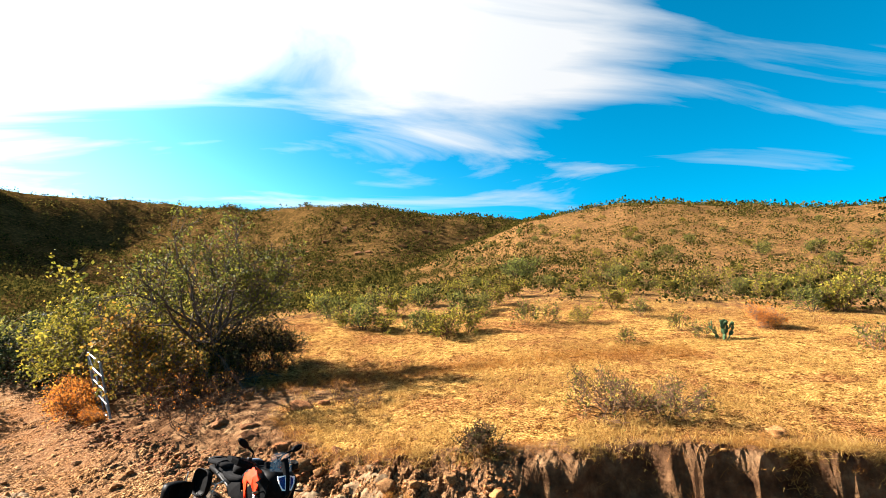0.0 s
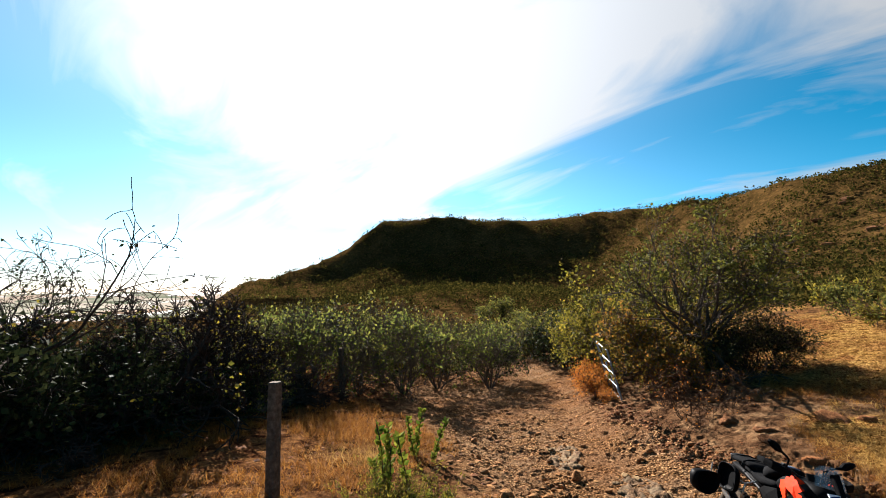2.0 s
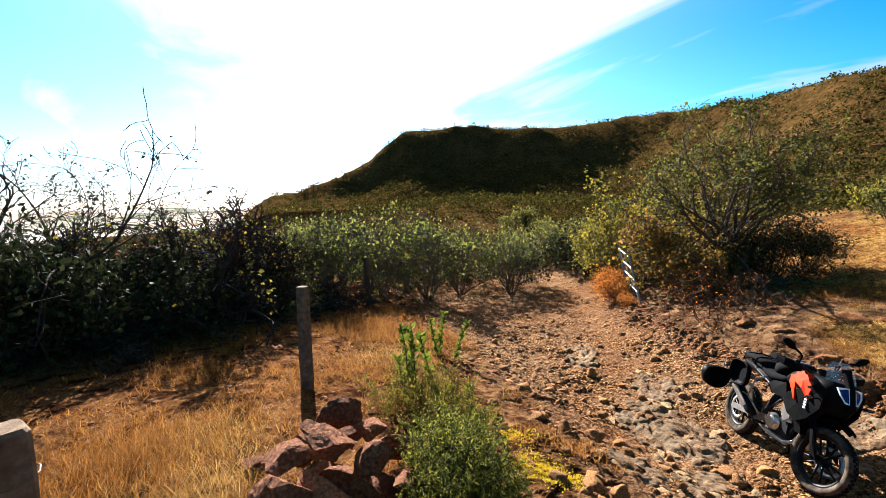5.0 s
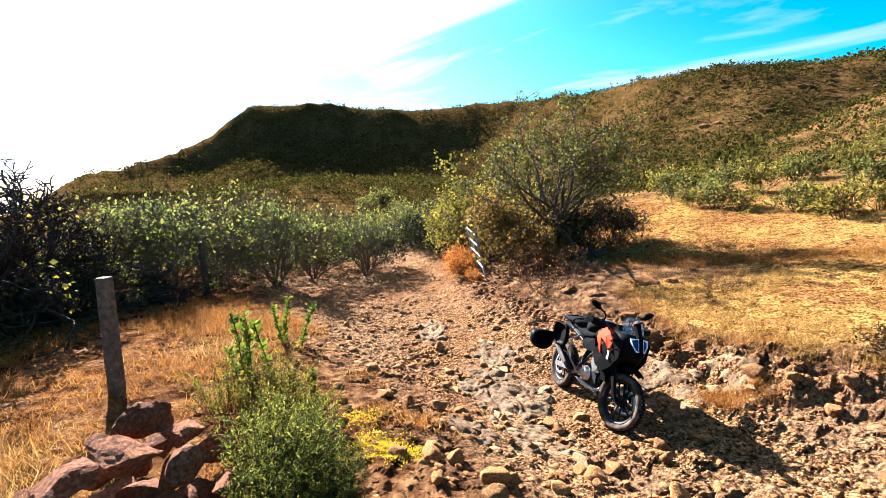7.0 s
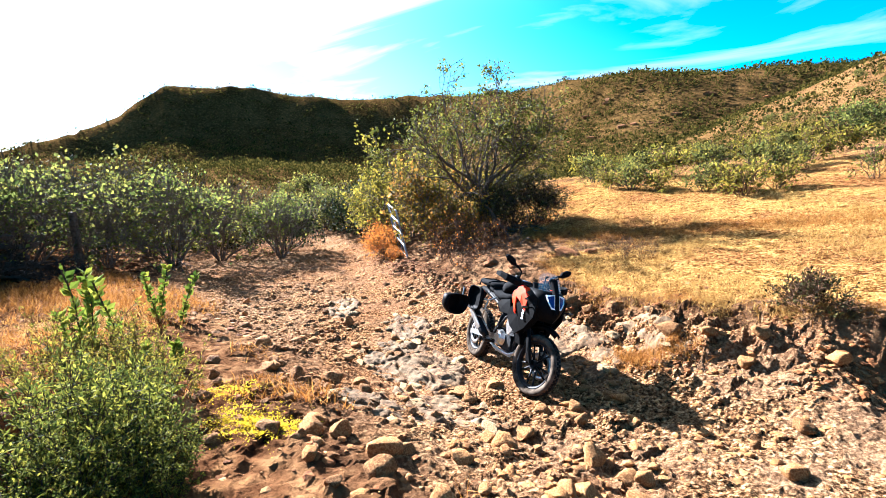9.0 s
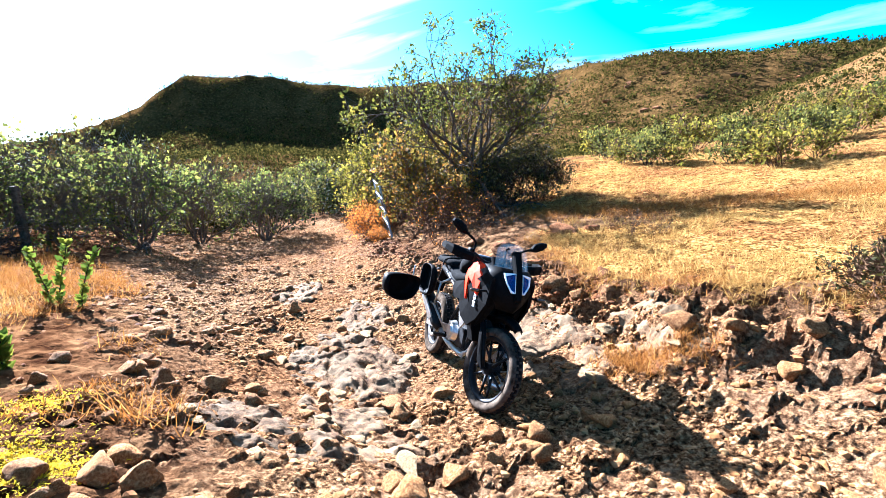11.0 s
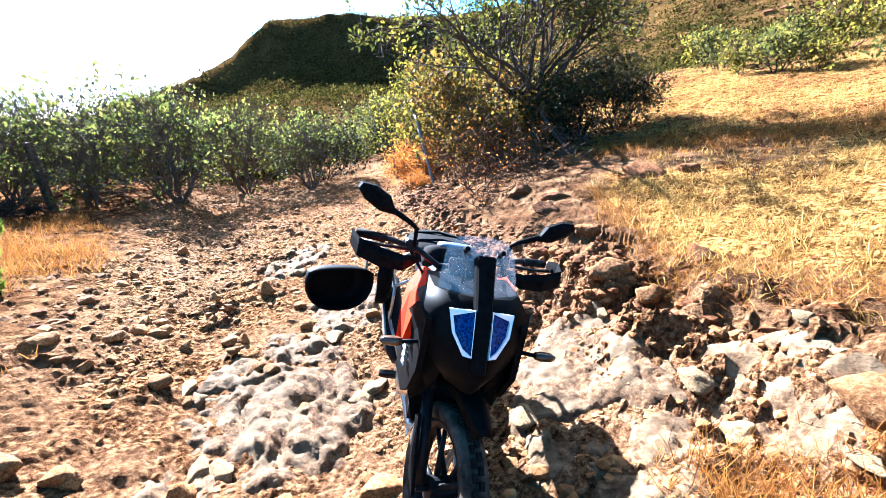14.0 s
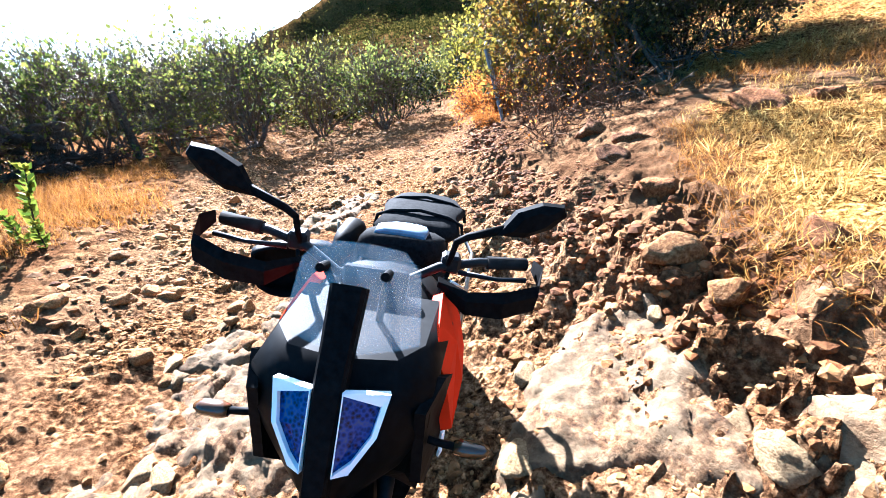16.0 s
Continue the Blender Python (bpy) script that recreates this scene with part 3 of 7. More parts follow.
def tubes(segs, sides=4):
    """Tapered prisms from rows of start, end, radius at start, radius at end."""
    s = np.asarray(segs, float)
    p, q, ra, rb = s[:, 0:3], s[:, 3:6], s[:, 6], s[:, 7]
    d = unit(q - p)
    ref = np.where(np.abs(d[:, 2:3]) < 0.8, [[0.0, 0, 1]], [[1.0, 0, 0]])
    a = unit(np.cross(d, ref))
    b = np.cross(d, a)
    ang = np.arange(sides) * 2 * np.pi / sides
    ring = a[:, None] * np.cos(ang)[None, :, None] + b[:, None] * np.sin(ang)[None, :, None]
    v = np.concatenate([p[:, None] + ring * ra[:, None, None], q[:, None] + ring * rb[:, None, None]], 1)
    i = np.arange(sides)
    f = np.stack([i, (i + 1) % sides, (i + 1) % sides + sides, i + sides], -1)
    faces = (np.arange(len(s)) * 2 * sides)[:, None, None] + f
    return v.reshape(-1, 3), faces.reshape(-1, 4)


def blades(points, dirs, length, width, rng, fold=0.25):
    """Small leaves: a folded diamond for each point, along its direction."""
    n = len(points)
    d = unit(dirs)
    side = unit(np.cross(d, unit(rng.normal(size=(n, 3)))))
    up = np.cross(side, d)
    ln, wd = length[:, None], width[:, None]
    base, tip = points, points + d * ln
    mid = points + d * ln * 0.45
    lift = up * wd * fold
    v = np.stack([base, mid + side * wd + lift, tip, mid - side * wd + lift], 1)
    f = np.arange(n * 4).reshape(n, 4)
    return v.reshape(-1, 3), f


def grow(rng, start, way, length, radius, depth, out, tips, spread=0.6, kids=3, wander=0.25, lift=0.1, shrink=0.68, gap=3, rmin=0.0042):
    """A crooked branch with side branches; collects segments and twig points."""
    p, d = np.array(start, float), unit(np.array(way, float))
    n = gap if depth > 0 else 1
    for i in range(n):
        d = unit(d + rng.normal(size=3) * wander + np.array([0, 0, lift]))
        q = p + d * length / n
        ra, rb = max(radius * (1 - 0.45 * i / n), rmin), max(radius * (1 - 0.45 * (i + 1) / n), rmin * 0.76)
        out.append((*p, *q, ra, rb))
        if depth <= 1:
            tips.append((*q, *d))
        if depth > 0 and (i > 0 or depth > 2):
            for _ in range(kids if i == n - 1 else max(1, kids - 2)):
                grow(rng, q, unit(d + rng.normal(size=3) * spread), length * shrink * rng.uniform(0.75, 1.15), max(rb * 0.68, rmin * 1.05), depth - 1, out, tips, spread, kids, wander, lift, shrink, gap, rmin)
        p = q


def limb(rng, start, way, length, radius, level, out, tips, lift=0.05, wander=0.10, shrink=0.6, rmin=0.005, bend=0.5):
    """A limb that bows along its length and carries shorter limbs of its own."""
    p, d = np.array(start, float), unit(np.array(way, float))
    n = 6 if level > 1 else 4
    curl = rng.normal(size=3) * bend / n
    for i in range(n):
        d = unit(d + curl + rng.normal(size=3) * wander + np.array([0, 0, lift]))
        q = p + d * length / n
        ra, rb = max(radius * (1 - 0.6 * i / n), rmin), max(radius * (1 - 0.6 * (i + 1) / n), rmin * 0.8)
        out.append((*p, *q, ra, rb))
        if level == 0 and i >= n // 2:
            tips.append((*q, *d))
        if level > 0 and (i > 0 or level == 1) and rng.random() < 0.88:
            side = unit(np.cross(d, rng.normal(size=3)))
            a = np.radians(rng.uniform(28, 58))
            limb(rng, q, d * np.cos(a) + side * np.sin(a), length * shrink * rng.uniform(0.6, 1.1) * (1.15 - 0.5 * i / n), rb * 0.62, level - 1, out, tips, lift, wander, shrink, rmin, bend)
        p = q
    if level > 0:
        limb(rng, p, d, length * shrink * 0.8, rb, level - 1, out, tips, lift, wander, shrink, rmin, bend)


def limbed_tree(name, seed, ways, length, radius, level, leaves, leaf_size, leaf_m, bark_m, slim=0.28, above=0.3, spray=5, stem=0.0, **kind):
    """A tree of several bowed limbs from one foot, with leaves in sprays at the twig ends."""
    rng = np.random.default_rng(seed)
    segs, tips = [], []
    if stem:
        for k in range(4):
            segs.append((0.03 * math.sin(k * 2.1), 0.03 * math.cos(k * 1.7), stem * k / 4 - 0.1, 0.03 * math.sin(k * 2.1 + 2.1), 0.03 * math.cos(k * 1.7 + 1.7), stem * (k + 1) / 4 - 0.05, radius * (2.5 - 0.25 * k), radius * (2.25 - 0.25 * k)))
    for k, (x, y, z) in enumerate(ways):
        low = stem * (0.62 + 0.38 * rng.random()) if stem else 0.0
        limb(rng, (0.05 * x, 0.05 * y, low - 0.08), (x, y, z), length * rng.uniform(0.85, 1.12), radius * rng.uniform(0.75, 1.1), level, segs, tips, **kind)
    thing = empty(name)
    v, f = tubes(segs, 5)
    part("trunk", mesh_of("trunk", v, f, bark_m), parent=thing)
    t = np.array(tips)
    t = t[t[:, 2] >= above * t[:, 2].max()]
    pick = np.repeat(rng.integers(0, len(t), leaves // spray), spray)
    n = len(pick)
    pts = t[pick, :3] + rng.normal(size=(n, 3)) * leaf_size * 0.7
    dirs = t[pick, 3:] * 0.5 + rng.normal(size=(n, 3)) * 0.8 + np.array([0, 0, -0.35])
    size = leaf_size * rng.uniform(0.6, 1.3, n)
    v, f = blades(pts, dirs, size, size * slim, rng)
    part("crown", mesh_of("crown", v, f, leaf_m), parent=thing)
    return thing


def fan(seed, count, lean):
    """Directions of limbs fanning out round an upright axis."""
    rng = random.Random(seed)
    return [(math.cos(a) * k, math.sin(a) * k, 1.0) for a, k in ((6.283 * (i + rng.uniform(-0.3, 0.3)) / count, lean * rng.uniform(0.35, 1.2)) for i in range(count))]


def shrub(name, seed, stems, tall, radius, depth, leaves, leaf_size, leaf_m, bark_m, spread=0.6, kids=3, lean=0.6, lift=0.1, wander=0.25, shrink=0.68, slim=0.28, above=0.0, rmin=0.0042, outer=0.0, spray=1):
    """A woody plant: an empty at its foot, branches and a crown of small leaves in sprays at the twig ends."""
    rng = np.random.default_rng(seed)
    segs, tips = [], []
    for k in range(stems):
        a = 2 * np.pi * (k + rng.uniform(-0.3, 0.3)) / stems
        way = np.array([np.cos(a) * lean, np.sin(a) * lean, 1.0]) + rng.normal(size=3) * 0.12
        grow(rng, (0.04 * np.cos(a), 0.04 * np.sin(a), -0.06), way, tall * rng.uniform(0.42, 0.58), radius * rng.uniform(0.7, 1.1), depth, segs, tips, spread, kids, wander, lift, shrink, rmin=rmin)
    thing = empty(name)
    v, f = tubes(segs, 5 if radius > 0.03 else 3)
    part("trunk", mesh_of("trunk", v, f, bark_m), parent=thing)
    if leaves:
        t = np.array(tips)
        reach = np.linalg.norm(t[:, :3] - [0, 0, t[:, 2].max() * 0.4], axis=1)
        keep = (t[:, 2] >= above * t[:, 2].max()) & (reach >= np.quantile(reach, outer))
        t = t[keep]
        pick = np.repeat(rng.integers(0, len(t), leaves // spray), spray)
        n = len(pick)
        pts = t[pick, :3] + rng.normal(size=(n, 3)) * leaf_size * (1.1 if spray == 1 else 0.75)
        dirs = t[pick, 3:] * 0.6 + rng.normal(size=(n, 3))
        size = leaf_size * rng.uniform(0.6, 1.4, n)
        v, f = blades(pts, dirs, size, size * slim, rng)
        part("crown", mesh_of("crown", v, f, leaf_m), parent=thing)
    return thing


def put(thing, x, y, turn=0.0, scale=1.0, sink=0.02, tilt=0.0):
    thing.matrix_basis = Matrix.LocRotScale((x, y, hz(x, y) - sink), Euler((radians(tilt), 0, radians(turn))), (scale,) * 3)
    return thing


def again(thing, x, y, turn, scale, sink=0.02, squash=1.0):
    m = Matrix.LocRotScale((x, y, hz(x, y) - sink), Euler((0, 0, radians(turn))), (scale, scale, scale * squash))
    c = copy_thing(thing, m)
    c.matrix_basis = m
    return c


def rock_mesh(name, seed, material, cuts=9, rough=0.10, level=2, squash=(1, 1, 0.7), smooth=True):
    """A broken stone: a ball cut flat by random planes, then worn."""
    rng = np.random.default_rng(seed)
    bm = bmesh.new()
    bmesh.ops.create_icosphere(bm, subdivisions=level, radius=1.0)
    planes = [(unit(rng.normal(size=3)), rng.uniform(0.42, 0.80)) for _ in range(cuts)]
    for vert in bm.verts:
        p = np.array(vert.co)
        for nrm, dist in planes:
            over = p @ nrm - dist
            if over > 0:
                p = p - nrm * over * 0.94
        p = p * (1 + rough * noise.noise(Vector(p * 1.7) + Vector((seed, 0, 0))) + 0.45 * rough * noise.noise(Vector(p * 5.0) + Vector((0, seed, 0))) + 0.22 * rough * noise.noise(Vector(p * 13.0) + Vector((0, 0, seed))))
        vert.co = Vector(p * squash)
    me = bpy.data.meshes.new(name)
    bm.to_mesh(me)
    bm.free()
    me.materials.append(material)
    me.polygons.foreach_set("use_smooth", np.full(len(me.polygons), smooth and level > 2))
    return me

# ---- trees and shrubs ----
RND = random.Random(7)

# the big tree beside the gate: bare grey limbs inside, leaves in sprays at the outer twigs
tree = limbed_tree("mesquite_tree", 11, fan(4, 12, 0.95), 1.75, 0.042, 3, 5600, 0.072, MAT_LEAF_TREE, MAT_LIMB, slim=0.28, above=0.42, spray=5, stem=0.95, lift=0.06, wander=0.13, shrink=0.58, rmin=0.0055, bend=0.8)
tagged(put(tree, -6.15, 12.2, 40, 1.28), "grey-branched tree with sparse olive leaves beside the gate", "tree")
tree_side = shrub("leafy_shrub", 12, 8, 2.1, 0.03, 4, 3600, 0.082, MAT_LEAF_GOLD, MAT_TWIG, spread=0.6, kids=2, slim=0.34, lean=0.7, lift=0.1, rmin=0.004, outer=0.2, spray=5)
tagged(put(tree_side, -9.0, 13.0, 0, 1.32), "yellow-green leafy shrub growing behind the gate", "shrub", group="leafy shrubs by the gate")
again(tree_side, -10.3, 14.2, 120, 1.1)
again(tree_side, -12.3, 15.9, 240, 1.05)
tree_low = shrub("leafy_shrub", 14, 8, 1.4, 0.022, 4, 3000, 0.07, MAT_LEAF_AUTUMN, MAT_TWIG, lean=0.85, kids=2, slim=0.38, rmin=0.004, spray=4)
tagged(put(tree_low, -7.35, 12.0, 20, 1.55), "yellowing olive undergrowth shrub at the tree's foot", "shrub", group="undergrowth at the tree's foot")
again(tree_low, -6.6, 11.45, 150, 1.05)
again(tree_low, -6.0, 11.5, 290, 0.8)
# dark leaf colour paints the deep shade at the trunk's foot
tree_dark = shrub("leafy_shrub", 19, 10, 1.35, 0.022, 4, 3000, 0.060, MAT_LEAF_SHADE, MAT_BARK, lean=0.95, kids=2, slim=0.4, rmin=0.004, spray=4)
tagged(put(tree_dark, -5.3, 12.5, 260, 1.0), "dense olive undergrowth shrub under the tree, leaves darkened as shade", "shrub", group="undergrowth at the tree's foot")
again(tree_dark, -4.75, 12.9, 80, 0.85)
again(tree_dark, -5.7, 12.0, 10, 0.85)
rust = shrub("rust_shrub", 15, 11, 0.8, 0.012, 3, 4200, 0.06, MAT_LEAF_RUST, MAT_TWIG, lean=0.8, slim=0.16)
tagged(put(rust, -8.75, 11.35, 0, 0.95), "dry rust-orange bush beside the gate", "shrub", group="rust-orange dry bushes")
again(rust, -7.9, 10.75, 90, 0.45)
again(rust, -9.4, 12.0, 200, 0.95)
twiggy = shrub("bare_shrub", 16, 8, 1.0, 0.014, 3, 90, 0.04, MAT_LEAF_RUST, MAT_DRY_STEM, kids=2, lean=0.95, lift=0.02, spread=0.5, wander=0.3, rmin=0.005)
tagged(put(twiggy, -5.2, 9.35, 0, 1.0), "leafless grey twiggy shrub in front of the tree", "shrub", group="leafless twiggy shrubs")
again(twiggy, -6.0, 10.1, 130, 0.85)
again(twiggy, -4.6, 9.9, 300, 0.8)
again(twiggy, -5.6, 10.7, 20, 1.0)
again(twiggy, -1.75, 9.2, 60, 0.42)
again(twiggy, -1.35, 9.15, 190, 0.3)
field_twig = shrub("bare_shrub", 17, 8, 0.8, 0.014, 4, 520, 0.045, MAT_LEAF_TREE, MAT_DRY_STEM, kids=2, lean=1.15, lift=0.02, spread=0.5, wander=0.2, rmin=0.0045)
tagged(put(field_twig, 2.62, 7.45, 30, 1.0), "low brown twiggy shrub with few leaves in the dry grass", "shrub", group="leafless twiggy shrubs")
again(field_twig, 3.4, 7.2, 200, 0.85)
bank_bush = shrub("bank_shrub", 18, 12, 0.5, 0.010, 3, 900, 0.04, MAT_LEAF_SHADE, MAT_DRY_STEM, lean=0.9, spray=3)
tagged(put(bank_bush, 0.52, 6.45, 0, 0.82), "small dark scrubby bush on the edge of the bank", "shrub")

# shrubs over the stony pasture
sage = [
    shrub("field_shrub", 21, 6, 0.95, 0.016, 3, 560, 0.10, MAT_LEAF_GOLD, MAT_DRY_STEM, kids=2, lean=0.7, lift=0.16, spread=0.5, rmin=0.006, spray=4),
    shrub("field_shrub", 22, 6, 0.95, 0.014, 3, 420, 0.095, MAT_LEAF_GOLD, MAT_DRY_STEM, kids=2, lean=0.65, lift=0.18, spread=0.45, rmin=0.006, spray=4),
    shrub("field_shrub", 23, 5, 0.9, 0.014, 3, 260, 0.09, MAT_LEAF_TREE, MAT_DRY_STEM, kids=2, lean=0.7, lift=0.18, spread=0.45, rmin=0.006, spray=4),
    shrub("field_shrub", 24, 6, 0.95, 0.018, 3, 800, 0.10, MAT_LEAF, MAT_BARK, kids=2, lean=0.75, lift=0.15, spread=0.5, rmin=0.006, spray=4),
]
FIELD = [
    (0.0, 14.5, 0, 1.15), (-3.0, 16.6, 3, 1.15), (-0.85, 15.6, 3, 1.2), (-3.7, 17.0, 0, 1.0), (-2.2, 16.1, 0, 0.9), (0.7, 15.1, 0, 1.0), (-0.3, 15.2, 1, 1.0),
    (2.57, 15.3, 2, 1.1), (3.46, 15.5, 2, 0.8), (4.38, 15.2, 1, 0.85), (6.2, 17.4, 0, 1.0), (6.5, 15.8, 2, 0.95), (6.7, 13.6, 2, 0.9), (6.75, 12.5, 2, 0.7),
    (11.95, 15.3, 3, 1.25), (12.6, 15.0, 0, 1.2), (16.7, 19.0, 0, 1.3), (14.0, 19.7, 0, 1.3), (9.9, 18.7, 2, 1.0), (11.4, 19.3, 2, 0.9), (10.1, 21.4, 0, 1.0),
    (9.8, 22.5, 2, 0.9), (7.5, 24.1, 1, 1.0), (1.9, 19.8, 0, 1.2), (0.6, 17.8, 3, 1.2), (-2.1, 19.0, 0, 1.3), (-3.4, 19.6, 3, 1.3), (1.3, 18.6, 3, 1.1),
    (14.8, 16.0, 2, 1.0), (9.4, 10.3, 2, 0.9), (4.7, 12.3, 2, 0.6), (15.9, 28.7, 1, 0.9), (27.0, 39.8, 3, 1.6), (30.7, 38.9, 3, 1.5), (33.5, 37.3, 0, 1.6),
    (13.2, 15.8, 0, 1.15), (-4.6, 18.6, 3, 1.2), (-1.2, 21.5, 3, 1.2), (3.0, 22.0, 0, 1.1), (5.4, 20.8, 0, 0.9), (-5.5, 20.5, 0, 1.3),
]
for k, s in enumerate(sage):
    tagged(s, ("olive-yellow woody shrub on the stony pasture", "thin yellow-green shrub on the stony pasture", "sparse yellowing shrub on the stony pasture", "bushy olive shrub on the stony pasture")[k], "shrub", group="shrubs on the pasture")
used = set()
for x, y, k, s in FIELD:
    turn = RND.uniform(0, 360)
    if k not in used:
        used.add(k)
        put(sage[k], x, y, turn, s * 0.85)
    else:
        again(sage[k], x, y, turn, s * RND.uniform(0.68, 0.95))
n = 0
while n < 120:
    a, r = radians(RND.uniform(-52, 12)), 22 + 60 * RND.random() ** 1.4
    again(sage[RND.choice((0, 1, 2, 3))], -math.sin(a) * r, math.cos(a) * r, RND.uniform(0, 360), RND.uniform(0.55, 1.15))
    n += 1
again(rust, 8.9, 13.2, 50, 0.75)
dark_round = shrub("round_shrub", 25, 10, 1.1, 0.02, 3, 1500, 0.11, MAT_LEAF_GREEN, MAT_BARK, lean=0.6, spray=3)
tagged(put(dark_round, 4.8, 31.0, 0, 1.25), "dense dark green round shrub on the slope", "shrub")


def cactus():
    """Prickly pear: thick oval pads standing on one another."""
    rng = random.Random(3)
    thing = empty("prickly_pear")
    bm = bmesh.new()
    bmesh.ops.create_uvsphere(bm, u_segments=12, v_segments=8, radius=1)
    for v in bm.verts:
        v.co = Vector((v.co.x * 0.5 * (0.8 + 0.2 * v.co.z), v.co.y * 0.11, (v.co.z + 1) * 0.62))
    me = bpy.data.meshes.new("pad")
    bm.to_mesh(me)
    bm.free()
    me.materials.append(MAT_CACTUS)
    for p in me.polygons:
        p.use_smooth = True

    def pad(at, turn, lean, size, left):
        ob = part("pad", me, parent=thing)
        m = Matrix.Translation(at) @ Euler((0, radians(lean), 0)).to_matrix().to_4x4() @ Euler((0, 0, radians(turn))).to_matrix().to_4x4() @ Matrix.Scale(size, 4)
        ob.matrix_basis = m
        if left:
            for _ in range(rng.choice((1, 2, 2))):
                pad(m @ Vector((rng.uniform(-0.25, 0.25), 0, 1.12)), turn + rng.uniform(-70, 70), lean * 0.6 + rng.uniform(-38, 38), size * 0.88, left - 1)
    for k in range(5):
        pad(Vector((rng.uniform(-0.25, 0.25), rng.uniform(-0.25, 0.25), -0.03)), rng.uniform(0, 180), rng.uniform(-35, 35), 0.24, 3)
    return thing


tagged(put(cactus(), 7.28, 12.25, 10, 0.6), "dark green prickly pear cactus among the dry grass", "cactus")

# the hedge along the old wall
hedge = [
    shrub("hedge_shrub", 31, 8, 2.1, 0.035, 3, 1350, 0.088, MAT_LEAF_GREEN, MAT_TWIG, kids=3, shrink=0.74, slim=0.34, lean=0.6, lift=0.12, rmin=0.006, outer=0.15, spray=5),
    shrub("hedge_shrub", 32, 8, 1.9, 0.03, 3, 1000, 0.088, MAT_LEAF, MAT_TWIG, kids=3, shrink=0.74, slim=0.34, lean=0.65, lift=0.1, rmin=0.006, outer=0.2, spray=5),
    shrub("hedge_shrub", 33, 9, 1.6, 0.026, 3, 2800, 0.095, MAT_LEAF_BACKLIT, MAT_BARK, kids=3, shrink=0.76, slim=0.36, lean=0.8, lift=0.1, rmin=0.005, spray=4),
    shrub("hedge_shrub", 35, 7, 2.2, 0.035, 3, 900, 0.085, MAT_LEAF_HEDGE, MAT_TWIG, kids=3, shrink=0.74, slim=0.32, lean=0.55, lift=0.1, rmin=0.006, outer=0.3, spray=5),
]
for k, s in enumerate(hedge):
    tagged(s, ("tall green-leaved hedge shrub behind the stone wall", "olive hedge shrub with grey twigs by the wall", "spreading green shrub beside the track, leaves darkened as if backlit", "thin yellowing hedge shrub with bare stems")[k], "shrub", group="hedge shrubs along the track")
HEDGE = [
    (-13.3, 11.3, 0, 1.0), (-14.6, 9.9, 3, 1.1), (-13.4, 7.7, 0, 1.2), (-12.9, 5.9, 3, 1.05), (-13.8, 4.6, 0, 1.15), (-14.6, 12.6, 2, 1.0), (-15.6, 8.2, 3, 1.3),
    (-14.8, 6.2, 1, 1.25), (-16.4, 5.0, 3, 1.3), (-13.3, 3.2, 3, 0.95), (-16.9, 11.0, 1, 1.3), (-18.2, 14.5, 3, 1.2), (-17.6, 7.0, 2, 1.3), (-15.9, 2.8, 2, 1.1),
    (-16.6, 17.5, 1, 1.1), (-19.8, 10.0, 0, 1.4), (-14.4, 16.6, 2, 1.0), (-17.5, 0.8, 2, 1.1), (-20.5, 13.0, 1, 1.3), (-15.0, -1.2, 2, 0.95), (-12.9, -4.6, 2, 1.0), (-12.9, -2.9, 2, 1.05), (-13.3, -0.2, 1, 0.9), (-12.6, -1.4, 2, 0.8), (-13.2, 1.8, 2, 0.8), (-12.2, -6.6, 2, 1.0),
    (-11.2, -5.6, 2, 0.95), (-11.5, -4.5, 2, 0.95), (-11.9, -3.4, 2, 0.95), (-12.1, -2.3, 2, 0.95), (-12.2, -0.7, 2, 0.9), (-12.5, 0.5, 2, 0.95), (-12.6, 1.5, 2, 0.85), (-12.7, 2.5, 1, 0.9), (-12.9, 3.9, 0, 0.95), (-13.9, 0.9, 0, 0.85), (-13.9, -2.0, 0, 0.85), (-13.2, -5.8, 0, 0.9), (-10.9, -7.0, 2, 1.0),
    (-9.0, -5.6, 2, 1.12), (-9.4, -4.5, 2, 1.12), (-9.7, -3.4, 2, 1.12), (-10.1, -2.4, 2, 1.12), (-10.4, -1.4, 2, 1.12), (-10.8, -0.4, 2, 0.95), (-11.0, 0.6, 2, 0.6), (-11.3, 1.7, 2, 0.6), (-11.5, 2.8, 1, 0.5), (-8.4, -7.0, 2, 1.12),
]
used = set()
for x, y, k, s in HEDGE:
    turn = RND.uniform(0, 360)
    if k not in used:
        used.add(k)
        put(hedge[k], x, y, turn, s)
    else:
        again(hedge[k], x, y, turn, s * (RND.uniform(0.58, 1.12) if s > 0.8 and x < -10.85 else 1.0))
far_bush = shrub("valley_shrub", 34, 6, 1.7, 0.03, 3, 600, 0.17, MAT_LEAF, MAT_BARK, lean=0.7, kids=2, spray=3)
tagged(put(far_bush, -20.0, 17.0, 0, 1.0), "olive-green shrub down in the valley", "shrub", group="valley shrubs")
for _ in range(40):
    a, r = radians(RND.uniform(34, 76)), RND.uniform(23, 46)
    again(far_bush, -math.sin(a) * r, math.cos(a) * r, RND.uniform(0, 360), RND.uniform(0.8, 1.3))
bare = limbed_tree("bare_tree", 41, fan(9, 4, 0.8), 2.5, 0.046, 3, 520, 0.045, MAT_LEAF_BACKLIT, MAT_BARK, slim=0.45, above=0.2, spray=3, lift=0.04, wander=0.12, shrink=0.62, rmin=0.0042, bend=0.9)
